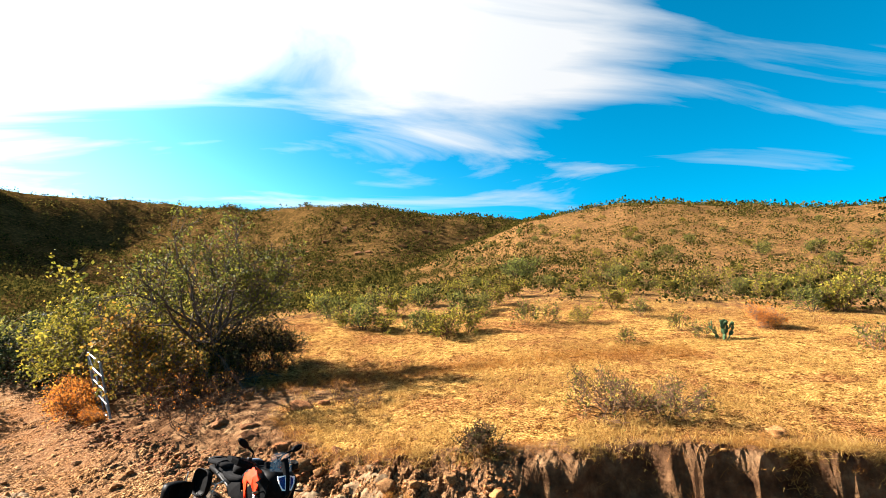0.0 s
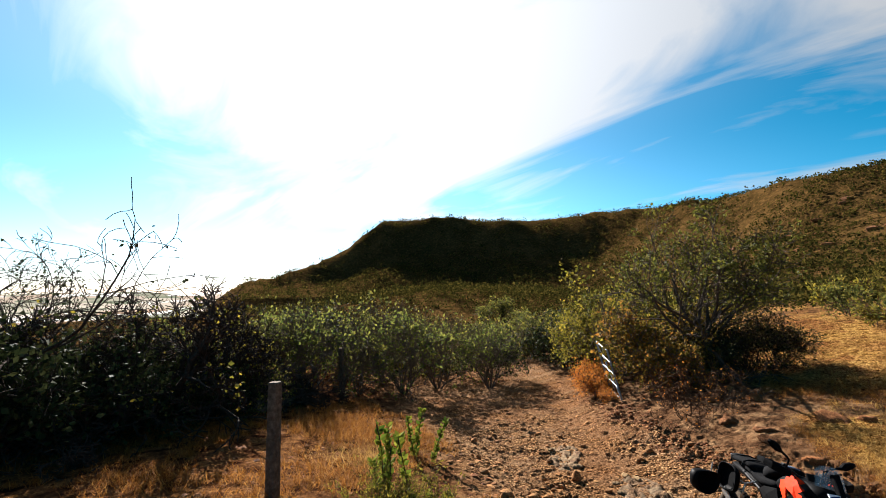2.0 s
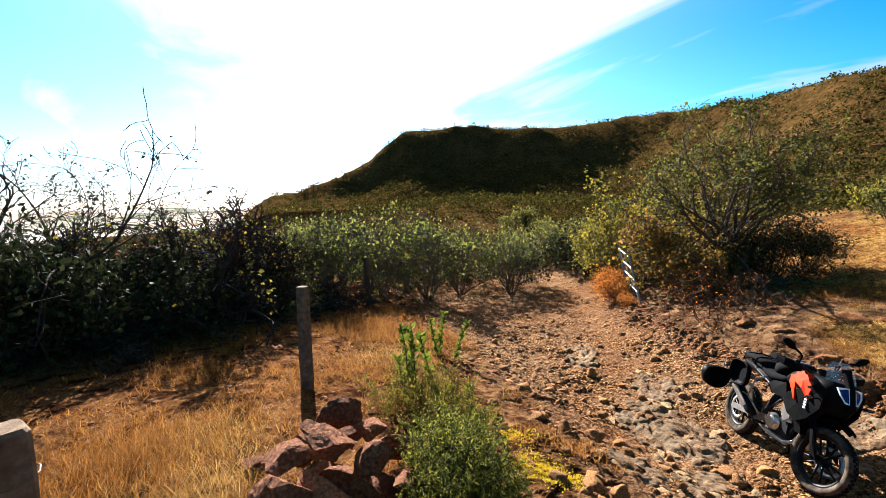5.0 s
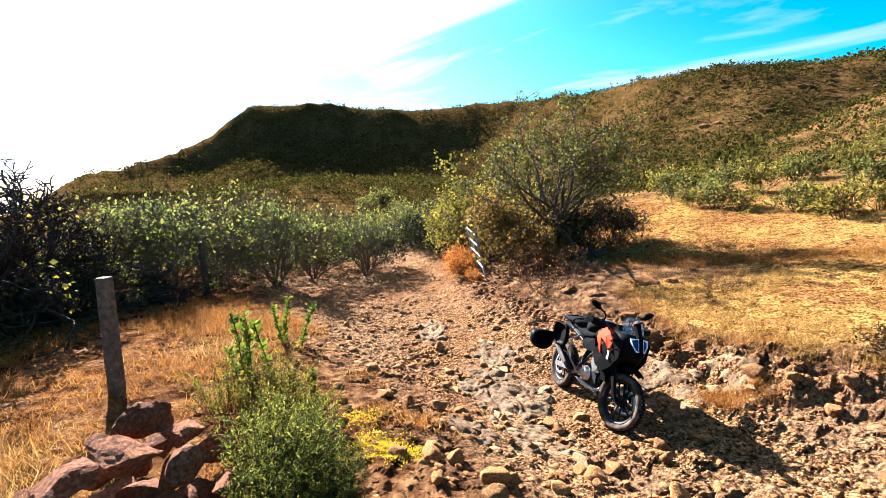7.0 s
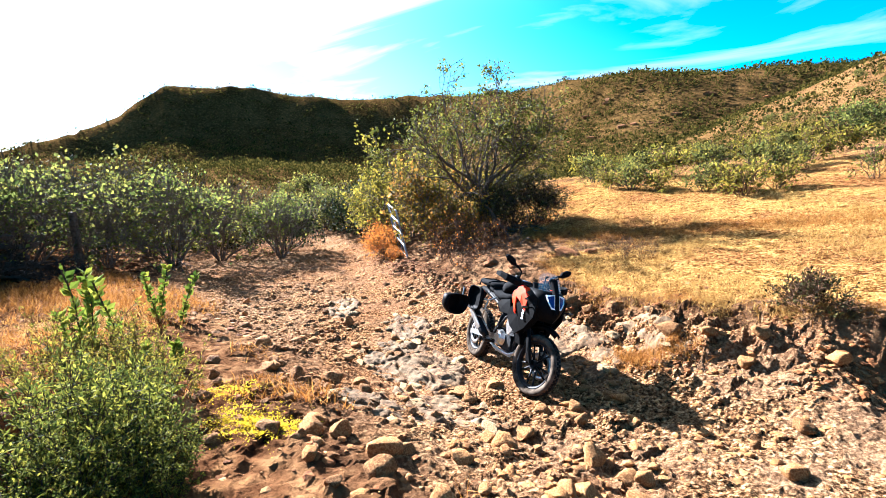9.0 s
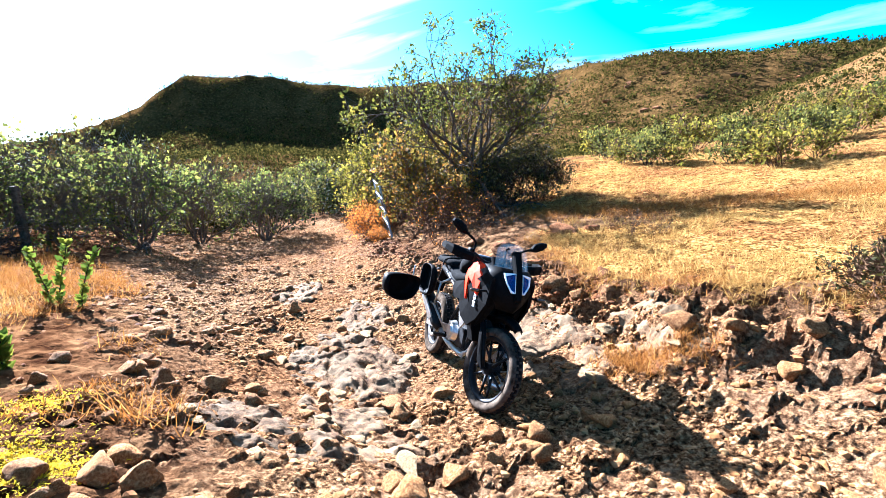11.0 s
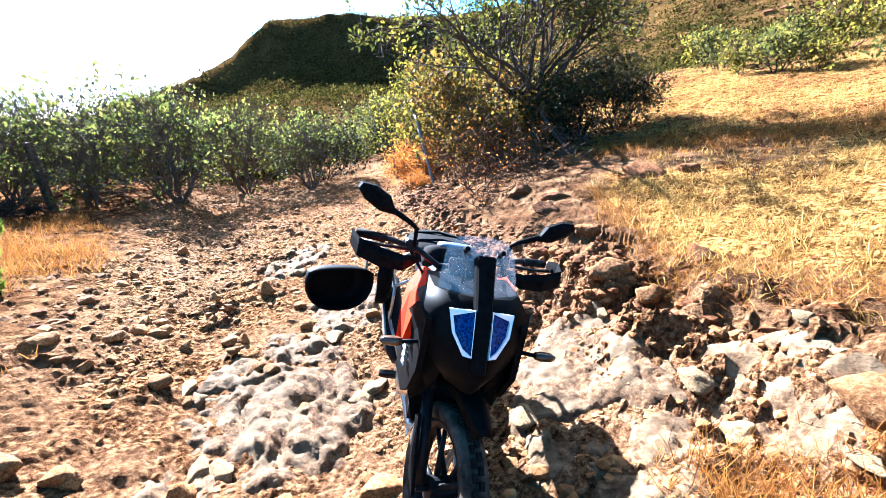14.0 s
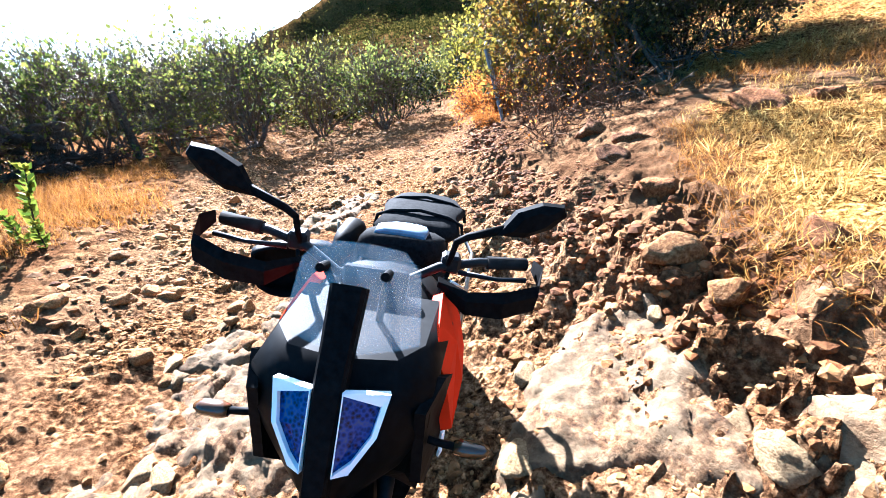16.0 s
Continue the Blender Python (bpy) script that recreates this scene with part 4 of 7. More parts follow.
tagged(put(bare, -12.45, -2.4, 15, 1.4), "leafless dark-branched tree behind the stone wall", "tree", group="leafless trees by the wall")
again(bare, -12.85, -1.0, 130, 1.0)
again(bare, -12.4, -5.3, 250, 1.6)
again(bare, -13.4, -3.6, 330, 1.5)
bare_low = limbed_tree("bare_tree", 42, [(0.9, 1.1, 0.7), (-0.5, 1.0, 0.9), (0.6, -1.0, 0.8), (-0.9, -0.6, 0.9), (0.1, 0.3, 1.2)], 1.15, 0.075, 4, 320, 0.05, MAT_LEAF_GOLD, MAT_BARK, slim=0.4, above=0.2, spray=3, lift=0.03, wander=0.16, shrink=0.66, rmin=0.006, bend=0.9)
tagged(put(bare_low, -11.35, 1.35, 0, 1.75), "low leafless crooked tree leaning over the stone wall", "tree", group="leafless trees by the wall")
again(bare_low, -11.6, -6.2, 40, 1.5)
again(bare_low, -11.9, 2.9, 200, 1.2)
again(bare_low, -11.1, -0.3, 110, 1.6)

# the near shrubs by the heap of stones
def sprig_bush(name, seed, shoots, tall, wide, leaf, per, material, stem_m, lean=0.55):
    """Many upright shoots, each with side sprigs set close with narrow leaves."""
    rng = np.random.default_rng(seed)
    segs, pts, dirs, sizes = [], [], [], []
    for k in range(shoots):
        a, r = rng.uniform(0, 6.28), wide * rng.random() ** 0.6
        p = np.array([r * np.cos(a) * 0.45, r * np.sin(a) * 0.45, -0.02])
        d = unit(np.array([np.cos(a) * r / wide * lean, np.sin(a) * r / wide * lean, 1.0]) + rng.normal(size=3) * 0.12)
        h = tall * rng.uniform(0.5, 1.0) * (1.1 - 0.35 * r / wide)
        for i in range(6):
            q = p + d * h / 6
            segs.append((*p, *q, 0.0045 * (1 - 0.12 * i), 0.0045 * (1 - 0.12 * (i + 1))))
            if i > 0:
                for _ in range(3):
                    w = unit(d * 0.9 + rng.normal(size=3) * 0.55)
                    ln = h * rng.uniform(0.10, 0.22)
                    segs.append((*q, *(q + w * ln), 0.002, 0.0012))
                    t = rng.uniform(0.1, 1.05, per)
                    pts.append(q + w * ln * t[:, None])
                    dirs.append(w * 0.8 + rng.normal(size=(per, 3)) * 0.6)
            p, d = q, unit(d + rng.normal(size=3) * 0.10 + np.array([0, 0, 0.05]))
    thing = empty(name)
    v, f = tubes(segs, 3)
    part("stem", mesh_of("stem", v, f, stem_m), parent=thing)
    pts, dirs = np.concatenate(pts), np.concatenate(dirs)
    size = leaf * rng.uniform(0.6, 1.3, len(pts))
    v, f = blades(pts, dirs, size, size * 0.17, rng)
    part("foliage", mesh_of("foliage", v, f, material), parent=thing)
    return thing


feather = sprig_bush("feathery_shrub", 51, 75, 0.78, 0.42, 0.034, 9, MAT_LEAF_FEATHER, MAT_BARK, 0.62)
tagged(put(feather, -3.05, 1.62, 0, 1.0), "feathery dark green shrub beside the stone heap", "shrub", group="feathery shrubs by the stone heap")
again(feather, -2.68, 1.32, 140, 0.66)
again(feather, -2.72, 1.78, 40, 0.60)
again(feather, -3.4, 1.9, 250, 0.80)
feather2 = sprig_bush("grey_green_shrub", 52, 46, 0.85, 0.50, 0.036, 5, MAT_LEAF_GOLD, MAT_DRY_STEM, 0.7)
tagged(put(feather2, -4.25, 2.25, 0, 0.95), "thin grey-green shrub with dry brown stems", "shrub", group="grey-green shrubs by the stone heap")
again(feather2, -4.75, 2.0, 100, 0.80)
again(feather2, -3.8, 2.35, 210, 0.75)
again(feather2, -4.9, 2.6, 310, 0.6)


def leafy_stalks(seed, count, tall):
    """Upright stalks set close with bright thick leaves."""
    rng = np.random.default_rng(seed)
    thing = empty("leafy_plant")
    pts, dirs = [], []
    for k in range(count):
        p = np.array([*rng.normal(size=2) * 0.10, -0.03])
        d = unit(np.array([*rng.normal(size=2) * 0.13, 1.0]))
        h = tall * rng.uniform(0.55, 1.1)
        segs = []
        for i in range(8):
            q = p + d * h / 8
            segs.append((*p, *q, 0.008, 0.006))
            for j in range(10):
                a = rng.uniform(0, 6.28)
                pts.append(p + d * h / 8 * rng.uniform())
                dirs.append(np.array([np.cos(a), np.sin(a), 0.9]))
            p, d = q, unit(d + rng.normal(size=3) * 0.06)
        v, f = tubes(segs, 4)
        part("stalk", mesh_of("stalk", v, f, MAT_BARK), parent=thing)
    size = rng.uniform(0.06, 0.115, len(pts))
    v, f = blades(np.array(pts), np.array(dirs), size, size * 0.32, rng)
    part("foliage", mesh_of("foliage", v, f, MAT_LEAF_BRIGHT), parent=thing)
    return thing


tagged(put(leafy_stalks(61, 5, 0.95), -5.2, 2.6), "bright green upright leafy stalks beside the track", "plant", group="bright leafy plants")
tagged(put(leafy_stalks(62, 3, 0.8), -6.75, 4.05), "tall thin bright leafy stalk beside the track", "plant", group="bright leafy plants")
tagged(put(leafy_stalks(63, 4, 0.4), -4.75, 2.75), "short bright green leafy plant in the grass", "plant", group="bright leafy plants")

# ---- stones, outcrops and the old wall ----
STONES = [rock_mesh("stone", 100 + k, MAT_STONE, 13 + k % 4, 0.17, 3, (1, RND.uniform(0.65, 1.0), RND.uniform(0.5, 0.8))) for k in range(10)]
REDS = [rock_mesh("rock", 140 + k, MAT_RED, 17, 0.15, 4, (1, RND.uniform(0.6, 0.8), RND.uniform(0.5, 0.75)), False) for k in range(4)]


def lay(name, me, x, y, size, turn, lift, label, group, tilt=0.0, z=None):
    ob = new(name, me)
    ob.matrix_basis = Matrix.LocRotScale((x, y, (hz(x, y) if z is None else z) + lift * size), Euler((radians(tilt), radians(tilt * 0.6), radians(turn))), (size,) * 3)
    return tagged(ob, label, "stone", group)


BIG = [
    (-2.26, 3.83, 0.105, 0.25), (-2.14, 2.92, 0.155, 0.2), (-2.55, 2.95, 0.12, 0.2), (-2.72, 2.85, 0.13, 0.2), (-2.95, 2.65, 0.13, 0.2), (-2.85, 3.0, 0.10, 0.2),
    (-0.72, 4.22, 0.085, 0.3), (-0.3, 4.6, 0.07, 0.3), (-4.05, 4.68, 0.11, 0.3), (-2.1, 6.95, 0.17, 0.25), (-1.78, 6.85, 0.14, 0.25), (-0.72, 6.11, 0.16, 0.3),
(-5.3, 6.0, 0.14, 0.25), (-2.45, 3.75, 0.07, 0.3), (-1.35, 2.9, 0.07, 0.3), (0.65, 5.75, 0.12, 0.25),
    (-0.35, 5.95, 0.12, 0.25), (0.1, 6.0, 0.13, 0.2), (4.34, 6.3, 0.15, 0.35), (-5.15, 11.2, 0.12, 0.3),
    (-3.3, 4.1, 0.08, 0.2), (-4.6, 3.3, 0.09, 0.25), (-4.2, 3.05, 0.08, 0.25), (-5.0, 3.9, 0.08, 0.25), (-2.0, 2.35, 0.07, 0.3), (-1.0, 3.6, 0.05, 0.3),
]
for k, (x, y, s, lift) in enumerate(BIG):
    lay("boulder", STONES[k % 10], x, y, s, 47 * k, lift, "pale tan broken boulder lying on the stony track", "boulders on the track", 8 * (k % 3))
count = 0
while count < 200:
    x, y = RND.uniform(-8.2, 1.6), RND.uniform(1.9, 8.4)
    g = float(zones(np.array([x]), np.array([y]))[0][0])
    e = float(bank_distance(np.array([x]), np.array([y]))[0])
    if RND.random() > g * 1.0 + (0.5 if -1.2 < e < 0.2 else 0.06) or math.hypot(x + 1.85, y - 5.06) < 0.28 or math.hypot(x + 2.95, y - 5.97) < 0.25:
        continue
    count += 1
    s = 0.03 + 0.085 * RND.random() ** 2.2
    lay("stone", STONES[RND.randrange(10)], x, y, s, RND.uniform(0, 360), RND.uniform(0.1, 0.4), "rough tan fist-sized stone on the track", "stones on the track", RND.uniform(-15, 15))

# larger broken rocks half sunk in the near side of the track
made = 0
while made < 90:
    x, y = RND.uniform(-6.4, -0.4), RND.uniform(2.3, 5.4)
    thick = float(vnoise(np.array([x]), np.array([y]), 0.8, 3)[0])
    if RND.random() > 0.25 + 1.6 * thick or math.hypot(x + 1.85, y - 5.06) < 0.45 or math.hypot(x + 3.5, y - 5.2) < 0.7:
        continue
    made += 1
    s = 0.055 + 0.10 * RND.random() ** 1.8
    lay("boulder", STONES[RND.randrange(10)], x, y, s, RND.uniform(0, 360), RND.uniform(-0.1, 0.22), "broken tan rock half sunk in the stony track", "boulders on the track", RND.uniform(-18, 18))

CLODS = [rock_mesh("clod", 160 + k, MAT_EARTH, 8, 0.35, 3, (1, 0.8, 0.55)) for k in range(3)]
for k, (x, y, s) in enumerate([(-2.8, 9.5, 0.26), (-2.45, 9.62, 0.16), (-4.3, 9.1, 0.22), (-3.6, 8.7, 0.2), (-5.1, 10.3, 0.24), (-4.4, 10.6, 0.2), (-3.3, 8.2, 0.16), (-2.6, 7.6, 0.17), (-1.6, 7.15, 0.15)]):
    tagged(lay("earth_clod", CLODS[k % 3], x, y, s, 61 * k, 0.12, "dark crumbling lump of bare earth on the slope", "earth clods on the slope"), category="earth")

# reddish heap beside the post
HEAP = [
    (-3.30, 0.75, 0.25, 0.36, 20, 12), (-3.62, 0.92, 0.20, 0.40, 70, -10), (-3.42, 1.12, 0.17, 0.36, 130, 8), (-3.12, 1.00, 0.19, 0.30, 200, 5), (-3.02, 0.62, 0.22, 0.22, 15, 14),
    (-3.22, 0.36, 0.26, 0.18, 35, -6), (-3.55, 0.55, 0.23, 0.26, 300, 4), (-3.92, 0.80, 0.21, 0.16, 240, 8), (-3.85, 1.15, 0.19, 0.20, 110, -8), (-3.60, 1.35, 0.20, 0.14, 75, 5),
    (-3.15, 1.30, 0.17, 0.12, 160, 5), (-2.82, 0.95, 0.16, 0.10, 330, 4), (-2.92, 0.25, 0.18, 0.05, 290, 4), (-4.2, 1.0, 0.17, 0.05, 20, 4), (-4.3, 0.45, 0.14, 0.03, 200, 4),
    (-3.40, 0.90, 0.30, 0.05, 60, 3), (-3.65, 0.75, 0.30, 0.02, 140, 3), (-3.15, 0.70, 0.28, 0.0, 220, 3), (-3.40, 1.15, 0.26, 0.0, 310, 3), (-3.05, 0.05, 0.22, 0.02, 100, 5), (-3.5, 0.12, 0.2, 0.02, 10, 5),
]
for k, (x, y, s, up, turn, tilt) in enumerate(HEAP):
    lay("rock", REDS[k % 4], x, y, s * 1.12, turn, 0.25, "reddish-brown angular rock heaped by the fence post", "heap of reddish rocks", tilt, hz(x, y) + up * 1.45)


SLABS = [rock_mesh("slab", 220 + k, MAT_PALE, 18, 0.20, 3, (1, RND.uniform(0.45, 0.7), RND.uniform(0.26, 0.36))) for k in range(7)]


def outcrop(seed, cx, cy, rx, ry, turn, tall, label, lobes=0.06):
    """Bare bedrock: a worn mass with rounded lobes along its grain and broken slabs at its rim."""
    rng = random.Random(seed)
    thing = empty("rock_outcrop")
    z0 = hz(cx, cy)
    thing.matrix_basis = Matrix.Translation((cx, cy, z0))
    c, s = math.cos(radians(turn)), math.sin(radians(turn))
    n, m = int(rx * 2 / 0.016), int(ry * 2 / 0.016)
    u, v = np.meshgrid(np.linspace(-1, 1, n), np.linspace(-1, 1, m), indexing="ij")
    lx, ly = u * rx, v * ry
    x, y = cx + lx * c - ly * s, cy + lx * s + ly * c
    edge = np.hypot(u, v) + 0.26 * vnoise(x + seed, y, 3.2, 4, 0.6)
    fall = 1 - np.clip(edge, 0, 1.4) ** 4
    along, across = lx + 0.10 * vnoise(x, y + seed, 3.0, 3), ly + 0.07 * vnoise(x + seed, y, 4.0, 3)
    big = np.abs(vnoise(along * 0.9 + seed, across * 2.6, 1.7, 2))
    small = np.abs(vnoise(along * 0.8, across * 3.0 + seed, 6.0, 2))
    crack = step(0.90, 0.99, 1 - np.abs(vnoise(along * 1.6 + 3, across * 0.8 + seed, 1.5, 3)))
    inside = np.clip(fall * 1.6, 0, 1)
    k = np.ones(9) / 9
    base = height(x, y)
    for axis in (0, 1):
        base = np.apply_along_axis(lambda r: np.convolve(np.pad(r, 4, mode="edge"), k, "valid"), axis, base)
    z = base - 0.05 + inside * (tall * 0.4 + 0.03 + lobes * big * 1.3 + lobes * 0.5 * small + 0.02 * plates(along, across * 1.4, 0.16, seed) - 0.03 * crack + 0.009 * vnoise(x, y, 22, 3) + 0.012 * plates(across, along, 0.07, seed + 4)) - np.clip(-fall, 0, 1) * 0.3
    i, j = np.meshgrid(np.arange(n - 1), np.arange(m - 1), indexing="ij")
    f = np.stack([i * m + j, (i + 1) * m + j, (i + 1) * m + j + 1, i * m + j + 1], -1).reshape(-1, 4)
    part("bedrock", mesh_of("bedrock", np.stack([x - cx, y - cy, z - z0], -1), f, MAT_BEDROCK, True), parent=thing)
    for _ in range(7):
        t = rng.uniform(0, 6.28)
        px, py = rx * math.cos(t) * rng.uniform(0.75, 1.0), ry * math.sin(t) * rng.uniform(0.75, 1.0)
        wx, wy = cx + px * c - py * s, cy + px * s + py * c
        size = rng.uniform(0.07, 0.16)
        ob = part("slab", SLABS[rng.randrange(7)], parent=thing)
        ob.matrix_basis = Matrix.LocRotScale((wx - cx, wy - cy, hz(wx, wy) - z0 + 0.01), Euler((radians(rng.uniform(-8, 8)), radians(rng.uniform(-8, 8)), radians(turn + rng.uniform(-30, 30)))), (size, size, size))
    return tagged(thing, label, "rock", "bare bedrock on the track")


outcrop(1, -3.5, 5.2, 1.0, 0.62, 150, 0.05, "pale grey layered bedrock hump beside the motorcycle", 0.066)
outcrop(2, -1.74, 6.05, 0.85, 0.44, 133, 0.05, "smooth pale bedrock slab under the shadow", 0.045)
outcrop(3, -4.35, 6.35, 0.75, 0.36, 140, 0.03, "low pale bedrock ledge on the track")
outcrop(4, -2.45, 4.32, 0.80, 0.36, 165, 0.03, "flat worn tan bedrock on the track", 0.04)
outcrop(5, -6.3, 6.95, 0.9, 0.35, 130, 0.04, "grey bedrock ledge further up the track")
outcrop(7, -2.7, 3.8, 0.70, 0.36, 20, 0.03, "flat pale rock flush with the track", 0.04)
outcrop(8, -0.95, 6.2, 0.55, 0.24, 150, 0.03, "crumbling tan rock in the foot of the bank", 0.05)


def scatter(name, count, seed, pick, size, material, label, category):
    """Uncountable small broken stones as one joined mesh: skewed blocks turned every way."""
    rng = np.random.default_rng(seed)
    pts = pick(rng, count)
    n = len(pts)
    b = np.array([(i, j, k) for k in (-1, 1) for j in (-1, 1) for i in (-1, 1)] + [(0, 0, -1.5), (0, 0, 1.5), (0, -1.5, 0), (0, 1.5, 0), (-1.5, 0, 0), (1.5, 0, 0)], float) * 0.66
    ring = ((0, 2, 3, 1), (4, 5, 7, 6), (0, 1, 5, 4), (2, 6, 7, 3), (0, 4, 6, 2), (1, 3, 7, 5))
    t = np.array([(q[k], q[(k + 1) % 4], 8 + m) for m, q in enumerate(ring) for k in range(4)])
    s = size(rng, n)
    v = b[None] * (1 + rng.uniform(-0.30, 0.16, (n, 14, 3))) * rng.uniform(0.6, 1.2, (n, 1, 3)) * s[:, None, None]
    q = unit(rng.normal(size=(n, 4)))
    w, x, y, z = q.T
    rot = np.stack([np.stack([1 - 2 * (y * y + z * z), 2 * (x * y - z * w), 2 * (x * z + y * w)], -1), np.stack([2 * (x * y + z * w), 1 - 2 * (x * x + z * z), 2 * (y * z - x * w)], -1), np.stack([2 * (x * z - y * w), 2 * (y * z + x * w), 1 - 2 * (x * x + y * y)], -1)], 1)
    v = np.einsum("nij,nkj->nki", rot, v) * np.array([1, 1, 0.6])
    v = v + np.stack([pts[:, 0], pts[:, 1], height(pts[:, 0], pts[:, 1]) - s * 0.16], -1)[:, None]
    f = (np.arange(n) * 14)[:, None, None] + t[None]
    ob = new(name, mesh_of(name, v.reshape(-1, 3), f.reshape(-1, 3), material))
    return tagged(ob, label, category, kind="stuff")


def on_track(rng, count):
    x, y = rng.uniform(-17, 3.5, count * 6), rng.uniform(1.2, 15, count * 6)
    g, grass, _ = zones(x, y)
    e = bank_distance(x, y)
    near = np.exp(-np.hypot(x + 1.5, y - 4.0) / 5.5) * np.clip(0.25 + 2.2 * vnoise(x, y, 1.1, 3), 0.06, 1.5)
    keep = rng.uniform(0, 1, len(x)) < (g * 0.9 + 0.35 * np.exp(-((e + 0.5) / 0.5) ** 2) + 0.10) * near
    return np.stack([x, y], -1)[keep][:count]


def on_bank(rng, count):
    x, y = rng.uniform(-9, 0.9, count * 18), rng.uniform(3.5, 12, count * 18)
    e = bank_distance(x, y)
    keep = rng.uniform(0, 1, len(x)) < np.exp(-((e + 0.35) / 0.42) ** 2) * np.clip(0.35 + 2.0 * vnoise(x, y, 1.6, 3), 0.05, 1.2)
    return np.stack([x, y], -1)[keep][:count]


def on_far_track(rng, count):
    x, y = rng.uniform(-18, -5, count * 5), rng.uniform(4, 17, count * 5)
    keep = zones(x, y)[0] > rng.uniform(0, 1, len(x))
    return np.stack([x, y], -1)[keep][:count]


def on_slope(rng, count):
    x, y = rng.uniform(-11, 0, count * 2), rng.uniform(-5, 5, count * 2)
    keep = ((x / K + 2.5) * -0.358 + (y / K - 4.0) * -0.934 > 0.8)
    return np.stack([x, y], -1)[keep][:count]


scatter("gravel", 30000, 1, on_track, lambda r, n: 0.006 + 0.036 * r.random(n) ** 4.0, MAT_STONE, "loose tan gravel and small stones on the track", "gravel")
scatter("clods", 6500, 2, on_bank, lambda r, n: 0.007 + 0.040 * r.random(n) ** 3.0, MAT_EARTH, "crumbled brown earth clods along the cut bank", "earth")
scatter("gravel", 2600, 3, on_far_track, lambda r, n: 0.02 + 0.06 * r.random(n) ** 2, MAT_STONE, "stones on the far stretch of track", "gravel")
scatter("gravel", 2600, 4, on_slope, lambda r, n: 0.010 + 0.06 * r.random(n) ** 4, MAT_EARTH, "brown stones among the rusty grass", "gravel")


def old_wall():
    """Dry stone wall of single stones, its shade put into their dark colour."""
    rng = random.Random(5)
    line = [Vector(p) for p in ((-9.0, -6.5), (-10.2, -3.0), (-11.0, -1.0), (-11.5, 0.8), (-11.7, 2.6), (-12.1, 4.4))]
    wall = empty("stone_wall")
    tagged(wall, "low dry-stone wall, its stones coloured dark for deep shade", "wall", kind="structure")
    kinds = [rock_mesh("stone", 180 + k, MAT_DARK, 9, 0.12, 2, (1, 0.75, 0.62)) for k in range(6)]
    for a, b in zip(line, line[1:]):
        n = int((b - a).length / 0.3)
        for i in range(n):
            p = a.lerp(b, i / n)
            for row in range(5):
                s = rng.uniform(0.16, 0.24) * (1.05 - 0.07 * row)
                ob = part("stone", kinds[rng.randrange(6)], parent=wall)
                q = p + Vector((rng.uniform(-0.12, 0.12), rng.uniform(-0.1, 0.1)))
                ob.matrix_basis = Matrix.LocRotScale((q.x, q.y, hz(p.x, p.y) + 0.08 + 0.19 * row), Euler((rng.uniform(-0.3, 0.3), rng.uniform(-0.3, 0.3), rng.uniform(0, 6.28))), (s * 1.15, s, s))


old_wall()

# ---- grass and far scrub, uncountable ----
def tufts(name, count, seed, pick, tall, width, material, label, lean=0.7, per=4, wide=0.018):
    rng = np.random.default_rng(seed)
    pts = pick(rng, count)
    n = len(pts)
    z = height(pts[:, 0], pts[:, 1])
    root = np.repeat(np.stack([pts[:, 0], pts[:, 1], z - 0.01], -1), per, 0) + np.concatenate([rng.normal(size=(n * per, 2)) * wide, np.zeros((n * per, 1))], 1)
    h = tall(rng, n * per)[:, None]
    d = unit(np.concatenate([rng.normal(size=(n * per, 2)) * lean, np.ones((n * per, 1))], 1))
    a = rng.uniform(0, 6.28, n * per)
    side = np.stack([np.cos(a), np.sin(a), 0 * a], -1) * width
    mid = root + d * h * 0.55
    tip = mid + unit(d + np.array([0, 0, -0.55]) * rng.uniform(0, 1.6, (n * per, 1)) + rng.normal(size=(n * per, 3)) * 0.2) * h * 0.5
    v = np.stack([root - side, root + side, mid + side * 0.7, tip, mid - side * 0.7], 1)
    base = (np.arange(n * per) * 5)[:, None]
    tri = np.concatenate([base + [0, 1, 2], base + [0, 2, 4], base + [4, 2, 3]])
    ob = new(name, mesh_of(name, v.reshape(-1, 3), tri, material))
    return tagged(ob, label, "grass", kind="stuff")


def in_field(rng, count):
    r = 3.5 + 20 * rng.random(count * 3) ** 1.5
    a = np.radians(rng.uniform(-52, 32, count * 3))
    x, y = -np.sin(a) * r, np.cos(a) * r
    keep = (bank_distance(x, y) - grass_edge(x) > -0.05 + 0.2 * vnoise(x, y, 1.5, 2)) & (vnoise(x, y, 0.9, 3) + 0.5 * vnoise(x, y, 4, 2) > rng.uniform(-0.32, 0.5, len(x))) & (np.hypot(x + 5.4, y - 10.8) > 2.2)
    return np.stack([x, y], -1)[keep][:count]


def in_left(rng, count):
    x, y = rng.uniform(-12, 0.2, count * 3), rng.uniform(-6, 5.5, count * 3)
    g = step(0.5, 1.4, (x / K + 2.5) * -0.358 + (y / K - 4.0) * -0.934)
    keep = (g * (0.5 + 1.3 * vnoise(x, y, 0.9, 4, 0.6)) > rng.uniform(0.3, 0.8, len(x))) & (np.hypot(x + 0.3, y + 0.2) > 0.9) & (np.hypot(x + 2.5, y - 2.0) > 1.3)
    return np.stack([x, y], -1)[keep][:count]


